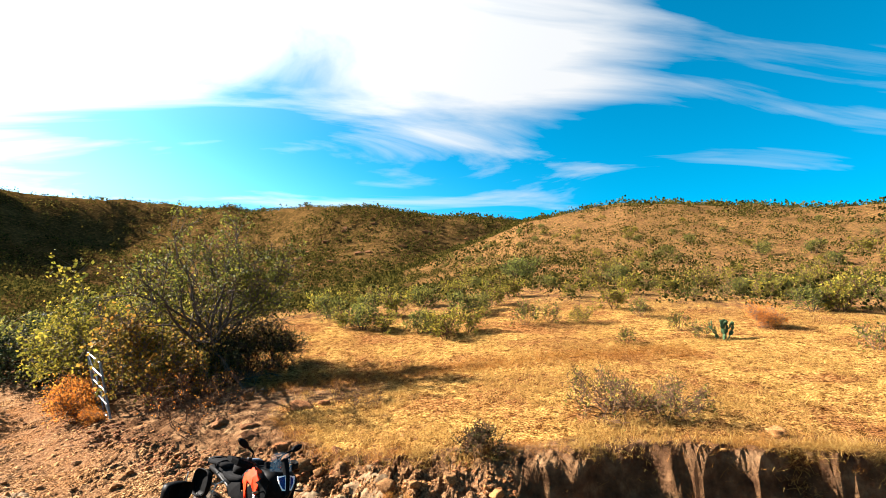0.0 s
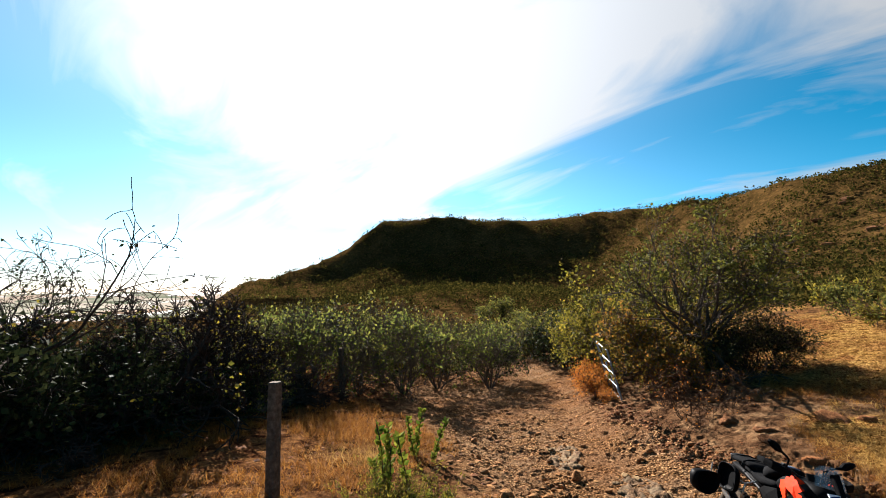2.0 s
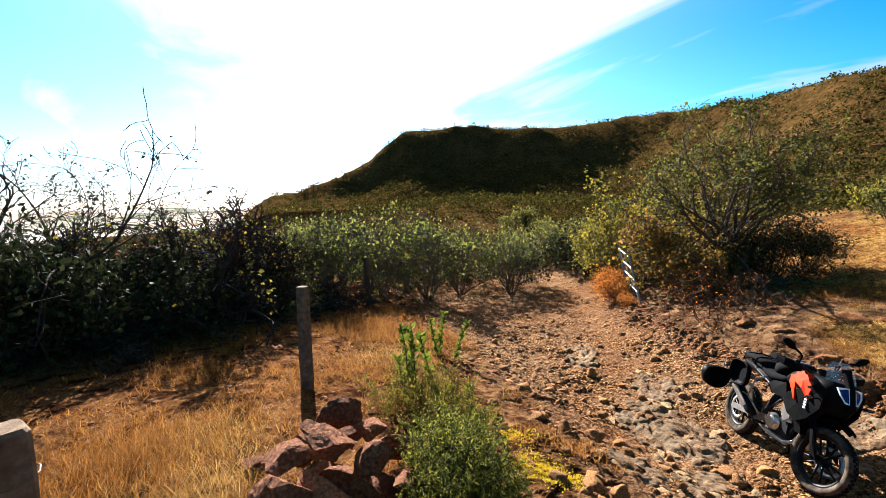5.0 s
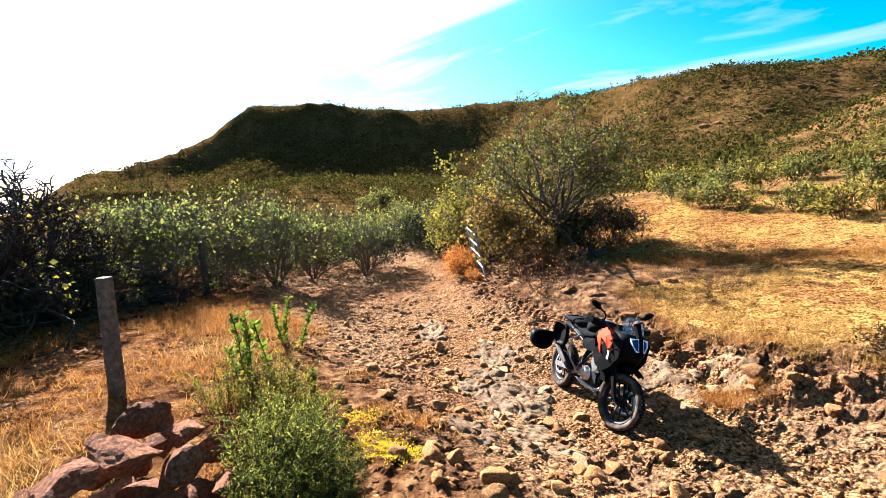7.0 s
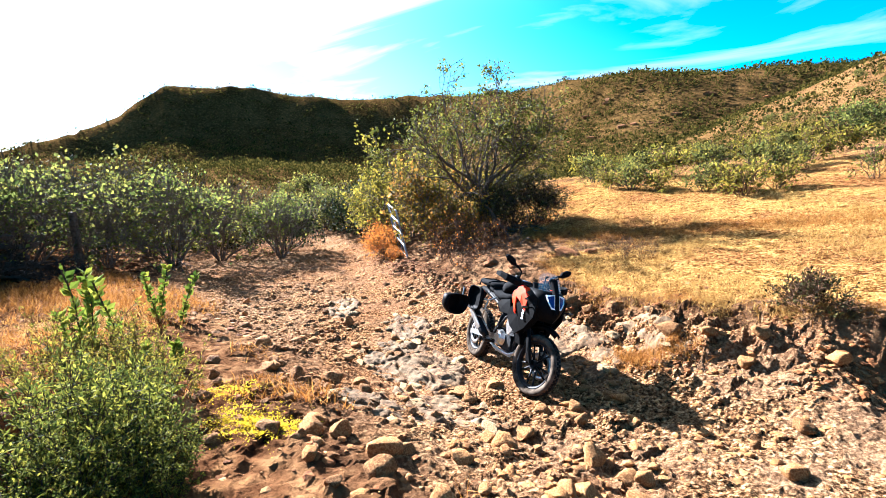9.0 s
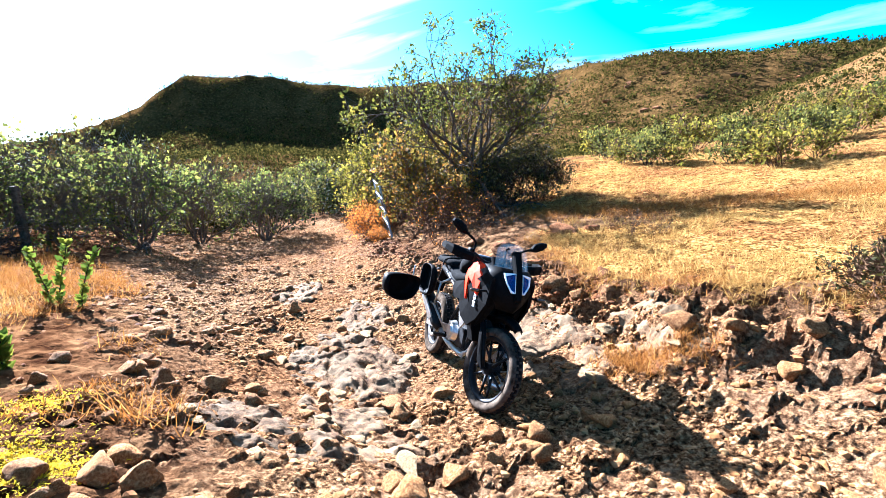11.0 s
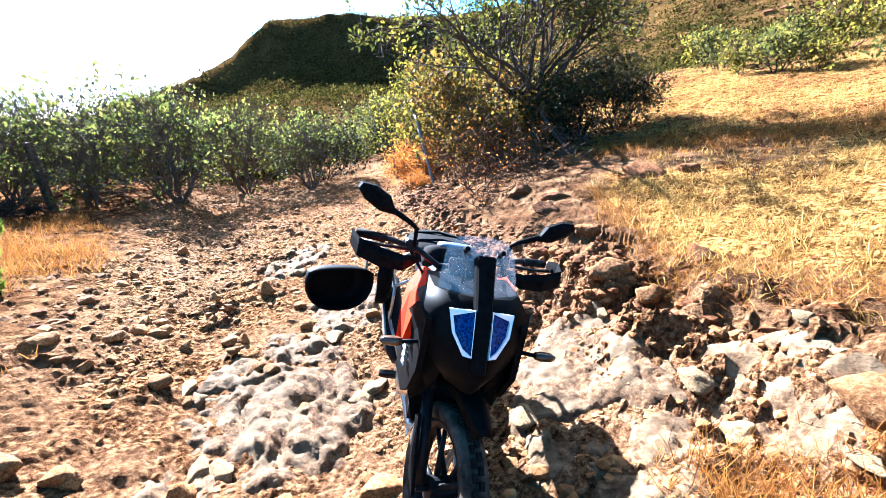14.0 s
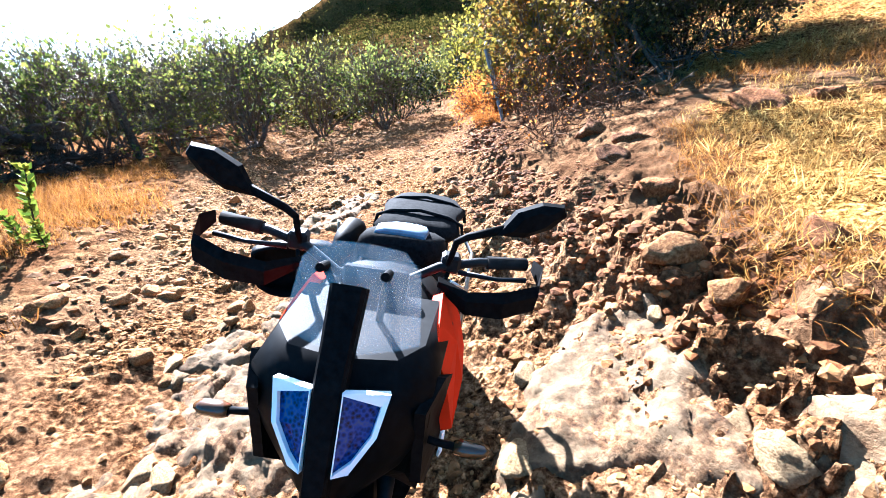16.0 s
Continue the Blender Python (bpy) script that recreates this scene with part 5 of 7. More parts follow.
def at_bank(rng, count):
    x, y = rng.uniform(-3.5, 6, count * 12), rng.uniform(4.5, 9, count * 12)
    e = bank_distance(x, y) - grass_edge(x)
    keep = rng.uniform(0, 1, len(x)) < np.exp(-((e - 0.05) / 0.2) ** 2) * (0.5 + vnoise(x, y, 1.6, 2))
    return np.stack([x, y], -1)[keep][:count]


def over_edge(rng, count):
    x, y = rng.uniform(-0.4, 6, count * 14), rng.uniform(4.5, 9, count * 14)
    e = bank_distance(x, y) - grass_edge(x)
    keep = rng.uniform(0, 1, len(x)) < np.exp(-((e + 0.06) / 0.13) ** 2) * (0.25 + 1.6 * vnoise(x, y, 2.2, 2))
    return np.stack([x, y], -1)[keep][:count]


def patch(cx, cy, s):
    return lambda rng, count: np.array([cx, cy]) + rng.normal(size=(count, 2)) * s


tufts("dry_grass", 40000, 1, in_field, lambda r, n: r.uniform(0.03, 0.13, n), 0.0035, MAT_GRASS, "short golden dry grass over the pasture", 0.9)
tufts("dry_grass", 16000, 2, in_left, lambda r, n: r.uniform(0.05, 0.17, n), 0.004, MAT_GRASS_RED, "rusty dry grass on the shoulder of the track", 0.9)
tufts("dry_grass", 5500, 3, at_bank, lambda r, n: r.uniform(0.05, 0.22, n), 0.0018, MAT_GRASS_RED, "long dry grass and roots hanging over the bank", 1.6)
tufts("dry_grass", 5000, 4, over_edge, lambda r, n: r.uniform(0.08, 0.24, n), 0.003, MAT_GRASS, "matted golden grass drooping over the edge of the bank", 2.0)
for k, (x, y, s, n, h) in enumerate([(-8.2, 4.2, 0.5, 700, 0.4), (-9.4, 3.6, 0.45, 500, 0.35), (-2.9, -0.25, 0.45, 900, 0.34), (-4.0, 0.05, 0.4, 600, 0.28), (-0.95, 5.72, 0.13, 300, 0.2), (-0.62, 5.9, 0.10, 180, 0.17), (-7.0, 3.2, 0.4, 400, 0.25), (-5.1, -0.45, 0.42, 1500, 0.30), (-5.2, 0.2, 0.3, 500, 0.24)]):
    tufts("grass_clump", n, 20 + k, patch(x, y, s), lambda r, n, h=h: r.uniform(0.3, 1.0, n) * h, 0.0020, MAT_GRASS_RED if k in (0, 1, 4, 5, 7) else MAT_GRASS, "tall clump of dry orange grass", 0.7)
tufts("dry_grass", 3800, 5, lambda rng, n: np.stack([rng.uniform(-4.5, 6.0, n), 11.3 + rng.normal(size=n) * 0.45], -1), lambda r, n: r.uniform(0.05, 0.2, n), 0.003, MAT_GRASS_RED, "band of reddish dead grass across the pasture", 0.9)
for k, (x, y, s, n) in enumerate([(-3.75, 2.9, 0.11, 700), (-3.13, 2.62, 0.14, 1600), (-2.9, 2.75, 0.09, 500)]):
    tufts("moss_grass", n, 40 + k, patch(x, y, s), lambda r, n: r.uniform(0.012, 0.03, n), 0.006, MAT_MOSS, "low bright yellow grass patch between stones", 1.2)
tufts("grass_clump", 650, 60, in_left, lambda r, n: r.uniform(0.08, 0.26, n), 0.004, MAT_GRASS_RED, "rusty tussocks on the shoulder of the track", 0.8, 20, 0.05)
tufts("grass_clump", 700, 61, in_field, lambda r, n: r.uniform(0.06, 0.20, n), 0.004, MAT_GRASS, "golden tussocks over the pasture", 0.8, 18, 0.05)


def hill_scrub(seed, n, az, reach, per, dense, leaf, tall, label):
    """Clumps of small leaves for the bushes of the far slopes."""
    rng = np.random.default_rng(seed)
    a = np.radians(rng.uniform(*az, n))
    r = reach[0] * (reach[1] / reach[0]) ** rng.random(n)
    x, y = -np.sin(a) * r, np.cos(a) * r
    deg = np.degrees(a)
    keep = rng.uniform(0, 1, n) < dense * np.where((deg < 6) & (r < 86), 0.6, 1.0) * (0.6 + 0.9 * vnoise(x, y, 0.05, 3)) + 0.25 * (r > 100)
    keep &= ~((bank_distance(x, y) < 0) & (deg < 52) & (r < 30))
    x, y, r = x[keep], y[keep], r[keep]
    n = len(x)
    s = (0.22 + 0.75 * rng.random(n) ** 2.6) * (1 + 0.0035 * r) * tall * np.where((np.arctan2(-x, y) < 0.1) & (r < 110), 0.72, 1.0)
    p = unit(rng.normal(size=(n, per, 3))) * (rng.random((n, per, 1)) ** 0.4)
    p[..., 2] = np.abs(p[..., 2]) * 0.95 + 0.05
    c = np.stack([x, y, height(x, y)], -1)[:, None] + p * s[:, None, None]
    d = unit(p + rng.normal(size=p.shape) * 0.8)
    size = np.repeat(s, per) * rng.uniform(0.6, 1.2, n * per) * leaf
    v, f = blades(c.reshape(-1, 3), d.reshape(-1, 3), size, size * 0.42, rng)
    return tagged(new("hill_scrub", mesh_of("hill_scrub", v, f, MAT_SCRUB)), label, "scrub", kind="stuff")


hill_scrub(81, 9000, (-55, 8), (24, 88), 14, 1.6, 0.34, 0.9, "small olive and rusty bushes dotted up the near hill")
hill_scrub(77, 21000, (-60, 84), (75, 330), 10, 1.0, 0.45, 1.25, "dense olive-brown scrub covering the far hillsides")
hill_scrub(80, 8000, (-12, 32), (70, 180), 9, 1.4, 0.55, 1.05, "brown-olive scrub on the middle slope")
hill_scrub(82, 9000, (22, 68), (115, 260), 10, 1.5, 0.45, 1.25, "dark scrub along the foot of the flat-topped hill")
hill_scrub(83, 6500, (14, 78), (190, 300), 9, 1.3, 0.48, 1.15, "low scrub over the flat-topped hill and its rim")
hill_scrub(84, 3500, (-30, 20), (150, 185), 9, 1.3, 0.48, 1.0, "low scrub along the ridge")
hill_scrub(79, 7000, (14, 76), (38, 130), 24, 1.0, 0.24, 1.15, "olive thicket filling the valley below the flat-topped hill")
hill_scrub(78, 7000, (-60, 80), (20, 80), 26, 0.9, 0.27, 1.1, "low olive scrub scattered over the nearer slopes")

LEDGES = [rock_mesh("rock_ledge", 240 + k, MAT_EARTH, 12, 0.3, 3, (1.3, 0.8, 0.6), False) for k in range(4)]
for k in range(34):
    band = k % 3
    a, r = radians(RND.uniform(-14, 24)), (148, 158, 138)[band] + RND.uniform(-2.5, 2.5)
    x, y = -math.sin(a) * r, math.cos(a) * r
    size = RND.uniform(0.6, 1.7)
    ob = lay("rock_ledge", LEDGES[k % 4], x, y, size, math.degrees(a) + RND.uniform(-25, 25), 0.05, "weathered brown rock ledge below the ridge", "rock ledges below the ridge", RND.uniform(-6, 6))
    tagged(ob, category="rock")

# ---- posts and gate ----
def box(bm, size, at, rot=None, bevel=0.0, seg=1):
    m = Matrix.Translation(at) @ (rot.to_4x4() if rot else Matrix()) @ Matrix.Diagonal((*size, 1))
    geo = bmesh.ops.create_cube(bm, size=1.0, matrix=m)
    if bevel:
        edges = list({e for v in geo["verts"] for e in v.link_edges})
        bmesh.ops.bevel(bm, geom=edges, offset=bevel, segments=seg, affect="EDGES")


def rod(bm, a, b, ra, rb=None, sides=12):
    a, b = Vector(a), Vector(b)
    d = b - a
    m = Matrix.Translation((a + b) / 2) @ d.to_track_quat("Z", "Y").to_matrix().to_4x4()
    bmesh.ops.create_cone(bm, cap_ends=True, segments=sides, radius1=ra, radius2=ra if rb is None else rb, depth=d.length, matrix=m)


def concrete_post(w, tall, seed):
    thing = empty("fence_post")
    bm = bmesh.new()
    rings = 16
    rows = []
    for i in range(rings + 1):
        z = -0.12 + (tall + 0.12) * i / rings
        k = w * (1 - 0.08 * i / rings)
        row = []
        for cx, cy in ((-1, -0.8), (-0.8, -1), (0.8, -1), (1, -0.8), (1, 0.8), (0.8, 1), (-0.8, 1), (-1, 0.8)):
            j = 0.05 * noise.noise(Vector((cx * 2 + seed, cy * 2, z * 6)))
            row.append(bm.verts.new((cx * k / 2 * (1 + j), cy * k / 2 * (1 + j), z)))
        rows.append(row)
    for a, b in zip(rows, rows[1:]):
        for i in range(8):
            bm.faces.new((a[i], a[(i + 1) % 8], b[(i + 1) % 8], b[i]))
    top = [bm.verts.new((v.co.x * 0.86, v.co.y * 0.86, v.co.z + 0.012)) for v in rows[-1]]
    for i in range(8):
        bm.faces.new((rows[-1][i], rows[-1][(i + 1) % 8], top[(i + 1) % 8], top[i]))
    bm.faces.new(top)
    part("shaft", bm, MAT_CONCRETE, thing)
    for z in (tall * 0.36, tall * 0.62, tall * 0.86):
        bm = bmesh.new()
        for i in range(12):
            a, b = 2 * math.pi * i / 12, 2 * math.pi * (i + 1) / 12
            k = w * 0.60
            rod(bm, (k * math.cos(a), k * math.sin(a), z + 0.006 * math.sin(a)), (k * math.cos(b), k * math.sin(b), z + 0.006 * math.sin(b)), 0.0028, None, 5)
        part("wire_tie", bm, MAT_WIRE, thing, "rusty wire twisted round the post")
    return thing


tagged(put(concrete_post(0.135, 1.36, 1), -6.18, 1.46, 35), "weathered grey concrete fence post with wire ties", "post", group="concrete fence posts")
tagged(put(concrete_post(0.14, 1.06, 5), -2.15, -0.62, 20), "thick stained concrete fence post with chipped top", "post", group="concrete fence posts")
tagged(put(concrete_post(0.13, 1.35, 9), -12.6, 5.2, 35, tilt=4), "dark leaning fence post by the hedge", "post", group="concrete fence posts")


def gate():
    """A short tube gate of five rails, swung open and sagging sideways."""
    thing = empty("metal_gate")
    near, far, up = Vector((0, 0, 0)), Vector((-0.88, 0.75, 0.12)), Vector((-0.50, 0.10, 1.32))
    for name, k, r in (("latch_stile", 0.0, 0.026), ("hinge_stile", 1.0, 0.03), ("upright", 0.5, 0.014)):
        bm = bmesh.new()
        o = near.lerp(far, k)
        rod(bm, o + up * 0.02, o + up, r)
        part(name, bm, MAT_PIPE, thing)
    for i in range(5):
        bm = bmesh.new()
        o = up * (0.05 + 0.93 * i / 4)
        rod(bm, near + o, far + o, 0.018)
        part("rail", bm, MAT_PIPE, thing)
    bm = bmesh.new()
    rod(bm, near + up * 0.07, near.lerp(far, 0.98) + up * 0.96, 0.012)
    part("brace", bm, MAT_PIPE, thing)
    return thing


g = gate()
g.matrix_basis = Matrix.Translation((-7.5, 10.72, hz(-7.5, 10.72) - 0.10))
tagged(g, "pale painted tube gate swung open and leaning", "gate")

# ---- the motorcycle on its side stand ----
def dull(m, level):
    m.node_tree.nodes["Principled BSDF"].inputs["Specular IOR Level"].default_value = level
    return m


BLACK = plain("black_plastic", (0.0018, 0.0018, 0.002), 0.6, 0.0, 0.3, 60, 0.1)
BLACK_GLOSS = plain("black_gloss", (0.0018, 0.0018, 0.002), 0.5, 0.0, 0.2, 40, 0.0, 0.0)
DARK_METAL = plain("dark_metal", (0.007, 0.007, 0.008), 0.5, 0.3, 0.3, 50)
SILVER = plain("bare_alloy", (0.50, 0.50, 0.50), 0.35, 1.0, 0.2, 40)
STEEL = plain("brushed_steel", (0.38, 0.37, 0.36), 0.4, 1.0, 0.25, 50)
ORANGE = plain("orange_paint", (0.56, 0.026, 0.004), 0.6, 0.0, 0.06, 20, 0.0, 0.0)
WHITE = plain("white_plastic", (0.80, 0.80, 0.82), 0.4, 0.0, 0.05, 20)
RUBBER = plain("dusty_rubber", (0.008, 0.007, 0.0065), 0.85, 0.0, 0.5, 25, 0.4)
DUSTY = plain("dusty_tyre_wall", (0.048, 0.036, 0.026), 0.95, 0.0, 0.8, 16, 0.5)
dull(DUSTY, 0.0)
for m_, k_ in ((BLACK, 0.02), (BLACK_GLOSS, 0.03), (ORANGE, 0.02)):
    dull(m_, k_)
CLOTH = plain("black_fabric", (0.004, 0.004, 0.0045), 0.9, 0.0, 0.4, 90, 0.5)
BLUE_GREY = plain("grey_blue_cover", (0.10, 0.14, 0.20), 0.4, 0.0, 0.3, 30)
for m_, k_ in ((CLOTH, 0.03), (RUBBER, 0.04), (DARK_METAL, 0.12)):
    dull(m_, k_)
AMBER = plain("amber_lens", (0.05, 0.022, 0.008), 0.2, 0.0, 0.1, 30)


def screen_mat():
    """Clear sheet, scratched and dusty."""
    m, nt, b = nodes_of("clear_screen")
    f = noise_node(nt, 14, 7, 0.7, obj_coord(nt))
    b.inputs["Base Color"].default_value = (0.6, 0.6, 0.6, 1)
    b.inputs["Roughness"].default_value = 0.45
    g = nt.nodes.new("ShaderNodeBsdfTransparent")
    k = nt.nodes.new("ShaderNodeMapRange")
    k.inputs[1].default_value, k.inputs[2].default_value, k.inputs[3].default_value, k.inputs[4].default_value = 0.3, 0.75, 0.07, 0.24
    nt.links.new(f, k.inputs[0])
    mx = nt.nodes.new("ShaderNodeMixShader")
    nt.links.new(k.outputs[0], mx.inputs[0])
    nt.links.new(g.outputs[0], mx.inputs[1])
    nt.links.new(b.outputs[0], mx.inputs[2])
    nt.links.new(mx.outputs[0], nt.nodes["Material Output"].inputs["Surface"])
    return m


def lamp_mat():
    """Headlamp glass with facets behind it."""
    m, nt, b = nodes_of("headlamp_glass")
    v = nt.nodes.new("ShaderNodeTexVoronoi")
    v.inputs["Scale"].default_value = 120
    nt.links.new(obj_coord(nt), v.inputs["Vector"])
    nt.links.new(ramp_node(nt, v.outputs["Distance"], [(0.15, (0.002, 0.004, 0.016)), (0.45, (0.004, 0.018, 0.10)), (0.62, (0.008, 0.03, 0.17)), (0.9, (0.03, 0.05, 0.12))]), b.inputs["Base Color"])
    b.inputs["Roughness"].default_value, b.inputs["Metallic"].default_value = 0.25, 0.0
    b.inputs["Coat Weight"].default_value, b.inputs["Specular IOR Level"].default_value = 0.08, 0.15
    bump_node(nt, b, v.outputs["Distance"], 0.12, 0.002)
    return m


SCREEN, LAMP = screen_mat(), lamp_mat()


def pipe(bm, pts, r, sides=10, cap=True):
    """A round tube swept along a bent line; r may be one radius or one for each point."""
    pts = [Vector(p) for p in pts]
    rs = r if isinstance(r, (list, tuple)) else [r] * len(pts)
    rings, prev = [], None
    for i, p in enumerate(pts):
        d = (pts[min(i + 1, len(pts) - 1)] - pts[max(i - 1, 0)]).normalized()
        ref = prev if prev is not None else (Vector((0, 0, 1)) if abs(d.z) < 0.8 else Vector((1, 0, 0)))
        a = (ref - d * ref.dot(d)).normalized()
        prev = a
        b = d.cross(a)
        rings.append([bm.verts.new(p + (a * math.cos(t) + b * math.sin(t)) * rs[i]) for t in (2 * math.pi * k / sides for k in range(sides))])
    for x, y in zip(rings, rings[1:]):
        for k in range(sides):
            bm.faces.new((x[k], x[(k + 1) % sides], y[(k + 1) % sides], y[k])).smooth = True
    if cap:
        bm.faces.new(rings[0][::-1])
        bm.faces.new(rings[-1])


def loft(bm, sections, smooth=True):
    """A closed skin through rings of points, capped at both ends."""
    rings = [[bm.verts.new(p) for p in s] for s in sections]
    n = len(rings[0])
    for x, y in zip(rings, rings[1:]):
        for k in range(n):
            bm.faces.new((x[k], x[(k + 1) % n], y[(k + 1) % n], y[k])).smooth = smooth
    bm.faces.new(rings[0][::-1])
    bm.faces.new(rings[-1])


def plate(bm, pts, thick, bevel=0.0):
    """A sheet cut to an outline in space, with thickness along thick."""
    t = Vector(thick)
    a = [bm.verts.new(Vector(p)) for p in pts]
    b = [bm.verts.new(Vector(p) + t) for p in pts]
    n = len(pts)
    c0 = bm.verts.new(sum((v.co for v in a), Vector()) / n)
    c1 = bm.verts.new(sum((v.co for v in b), Vector()) / n + t * 0.6)
    for k in range(n):
        j = (k + 1) % n
        bm.faces.new((a[k], a[j], b[j], b[k]))
        bm.faces.new((a[j], a[k], c0))
        bm.faces.new((b[k], b[j], c1))


def ring_plate(bm, outer, inner, thick):
    """A flat frame between two outlines."""
    t = Vector(thick)
    o, i = [bm.verts.new(Vector(p)) for p in outer], [bm.verts.new(Vector(p)) for p in inner]
    ot, it = [bm.verts.new(Vector(p) + t) for p in outer], [bm.verts.new(Vector(p) + t) for p in inner]
    n = len(outer)
    for k in range(n):
        j = (k + 1) % n
        for q in ((ot[k], ot[j], it[j], it[k]), (o[k], o[j], ot[j], ot[k]), (it[k], it[j], i[j], i[k])):
            bm.faces.new(q)


def lathe(bm, profile, at, sides=40):
    """A profile of (radius, sideways) turned about the sideways axis through at."""
    rings = []
    for k in range(sides):
        a = 2 * math.pi * k / sides
        rings.append([bm.verts.new((at[0] + r * math.cos(a), at[1] + w, at[2] + r * math.sin(a))) for r, w in profile])
    n = len(profile)
    for k in range(sides):
        x, y = rings[k], rings[(k + 1) % sides]
        for i in range(n):
            bm.faces.new((x[i], y[i], y[(i + 1) % n], x[(i + 1) % n])).smooth = True


def mirrored(pts):
    return [(x, -y, z) for x, y, z in pts]


def oval(cx, cy, z, rx, ry, n=12, power=2.6):
    out = []
    for k in range(n):
        a = 2 * math.pi * k / n
        c, s = math.cos(a), math.sin(a)
        out.append((cx + rx * math.copysign(abs(c) ** (2 / power), c), cy + ry * math.copysign(abs(s) ** (2 / power), s), z))
    return out


def section(x, cz, w, h, n=12, power=2.6):
    """A rounded cross-section of a body at x."""
    return [(x, p[1], p[0]) for p in oval(cz, 0, 0, h, w, n, power)]


def motorcycle():
    bike = empty("motorcycle")
    head, axis = Vector((1.15, 0, 0.95)), Vector((-math.sin(radians(26.5)), 0, math.cos(radians(26.5))))
    steer = Matrix.Translation(head) @ Matrix.Rotation(radians(13), 4, axis) @ Matrix.Translation(-head)

    bar_set = Matrix.Translation((0.02, -0.03, -0.02)) @ Matrix.Translation(head) @ Matrix.Rotation(radians(7), 4, axis) @ Matrix.Translation(-head)

    def add(name, bm, mat, parent=bike, label="", turn=False):
        if turn:
            bmesh.ops.transform(bm, matrix=bar_set if turn == "bar" else steer, verts=bm.verts)
        bmesh.ops.recalc_face_normals(bm, faces=bm.faces)
        return part(name, bm, mat, parent, label)

    def wheel(name, x, R, w, rim_r, turn, disc_side):
        c = (x, 0, R)
        bm = bmesh.new()
        h = R - rim_r
        lathe(bm, [(rim_r, -w * 0.36), (rim_r + h * 0.45, -w * 0.52), (rim_r + h * 0.85, -w * 0.44), (R - 0.010, -w * 0.22), (R - 0.008, w * 0.22), (rim_r + h * 0.85, w * 0.44), (rim_r + h * 0.45, w * 0.52), (rim_r, w * 0.36)], c, 48)
        tyre = add("tyre", bm, DUSTY, bike, "tan-dusted black knobbly tyre", turn)
        tyre.name = name
        bm = bmesh.new()
        for k in range(44):
            for j, yy in enumerate((-0.36, -0.12, 0.12, 0.36)):
                a = 2 * math.pi * (k + 0.5 * (j % 2)) / 44
                rr = R - 0.006 - 0.022 * (abs(yy) > 0.3)
                m = Matrix.Translation(c) @ Matrix.Rotation(-a, 4, "Y") @ Matrix.Translation((rr, yy * w, 0)) @ Matrix.Rotation(0.7 * (yy > 0.3) - 0.7 * (yy < -0.3), 4, "Z") @ Matrix.Diagonal((0.016, w * 0.17, 0.028, 1))
                bmesh.ops.create_cube(bm, size=1.0, matrix=m)
        add("tread", bm, RUBBER, tyre, "worn rubber tread blocks", turn)
        bm = bmesh.new()
        lathe(bm, [(rim_r + 0.006, -w * 0.37), (rim_r + 0.006, -w * 0.30), (rim_r - 0.018, -w * 0.18), (rim_r - 0.018, w * 0.18), (rim_r + 0.006, w * 0.30), (rim_r + 0.006, w * 0.37), (rim_r - 0.012, w * 0.36), (rim_r - 0.030, w * 0.16), (rim_r - 0.030, -w * 0.16), (rim_r - 0.012, -w * 0.36)], c, 40)
        add("rim", bm, DARK_METAL, tyre, "", turn)
        bm = bmesh.new()
        rod(bm, (x, -0.055, R), (x, 0.055, R), 0.045, None, 20)
        rod(bm, (x, -0.10, R), (x, 0.10, R), 0.012, None, 10)
        add("hub", bm, DARK_METAL, tyre, "", turn)
        for k in range(10):
            a = 2 * math.pi * k / 10 + (0.12 if k % 2 else -0.12)
            bm = bmesh.new()
            d = Vector((math.cos(a), 0, math.sin(a)))
            pipe(bm, [Vector(c) + d * 0.035 + Vector((0, 0.02 * (-1) ** k, 0)), Vector(c) + d * (rim_r - 0.02)], [0.013, 0.009], 6)
            add("spoke", bm, DARK_METAL, tyre, "", turn)
        bm = bmesh.new()
        y = 0.068 * disc_side
        lathe(bm, [(0.145, y - 0.002), (0.145, y + 0.002), (0.105, y + 0.002), (0.105, y - 0.002)], c, 36)
        add("brake_disc", bm, STEEL, tyre, "slotted steel brake disc", turn)
        for k in range(6):
            a = 2 * math.pi * k / 6
            bm = bmesh.new()
            rod(bm, (x + 0.03 * math.cos(a), y, R + 0.03 * math.sin(a)), (x + 0.11 * math.cos(a + 0.3), y, R + 0.11 * math.sin(a + 0.3)), 0.006, None, 5)
            add("disc_arm", bm, STEEL, tyre, "", turn)

    wheel("rear_wheel", 0.0, 0.320, 0.135, 0.222, False, -1)
    wheel("front_wheel", 1.43, 0.318, 0.095, 0.242, True, 1)

    # fork, clamps, front mudguard
    for s in (-1, 1):
        low, top = Vector((1.43, 0.085 * s, 0.335)), Vector((1.105, 0.105 * s, 1.06))
        foot = low + Vector((-0.02, 0, 0.03))
        bm = bmesh.new()
        pipe(bm, [foot - Vector((0.0, 0, 0.05)), foot.lerp(top, 0.12), foot.lerp(top, 0.42)], [0.03, 0.024, 0.022], 12)
        fork = add("fork_leg", bm, DARK_METAL, bike, "dark fork leg", True)
        bm = bmesh.new()
        pipe(bm, [foot.lerp(top, 0.40), foot.lerp(top, 0.46), top], [0.029, 0.028, 0.027], 12)
        add("outer_tube", bm, DARK_METAL, fork, "", True)
        bm = bmesh.new()
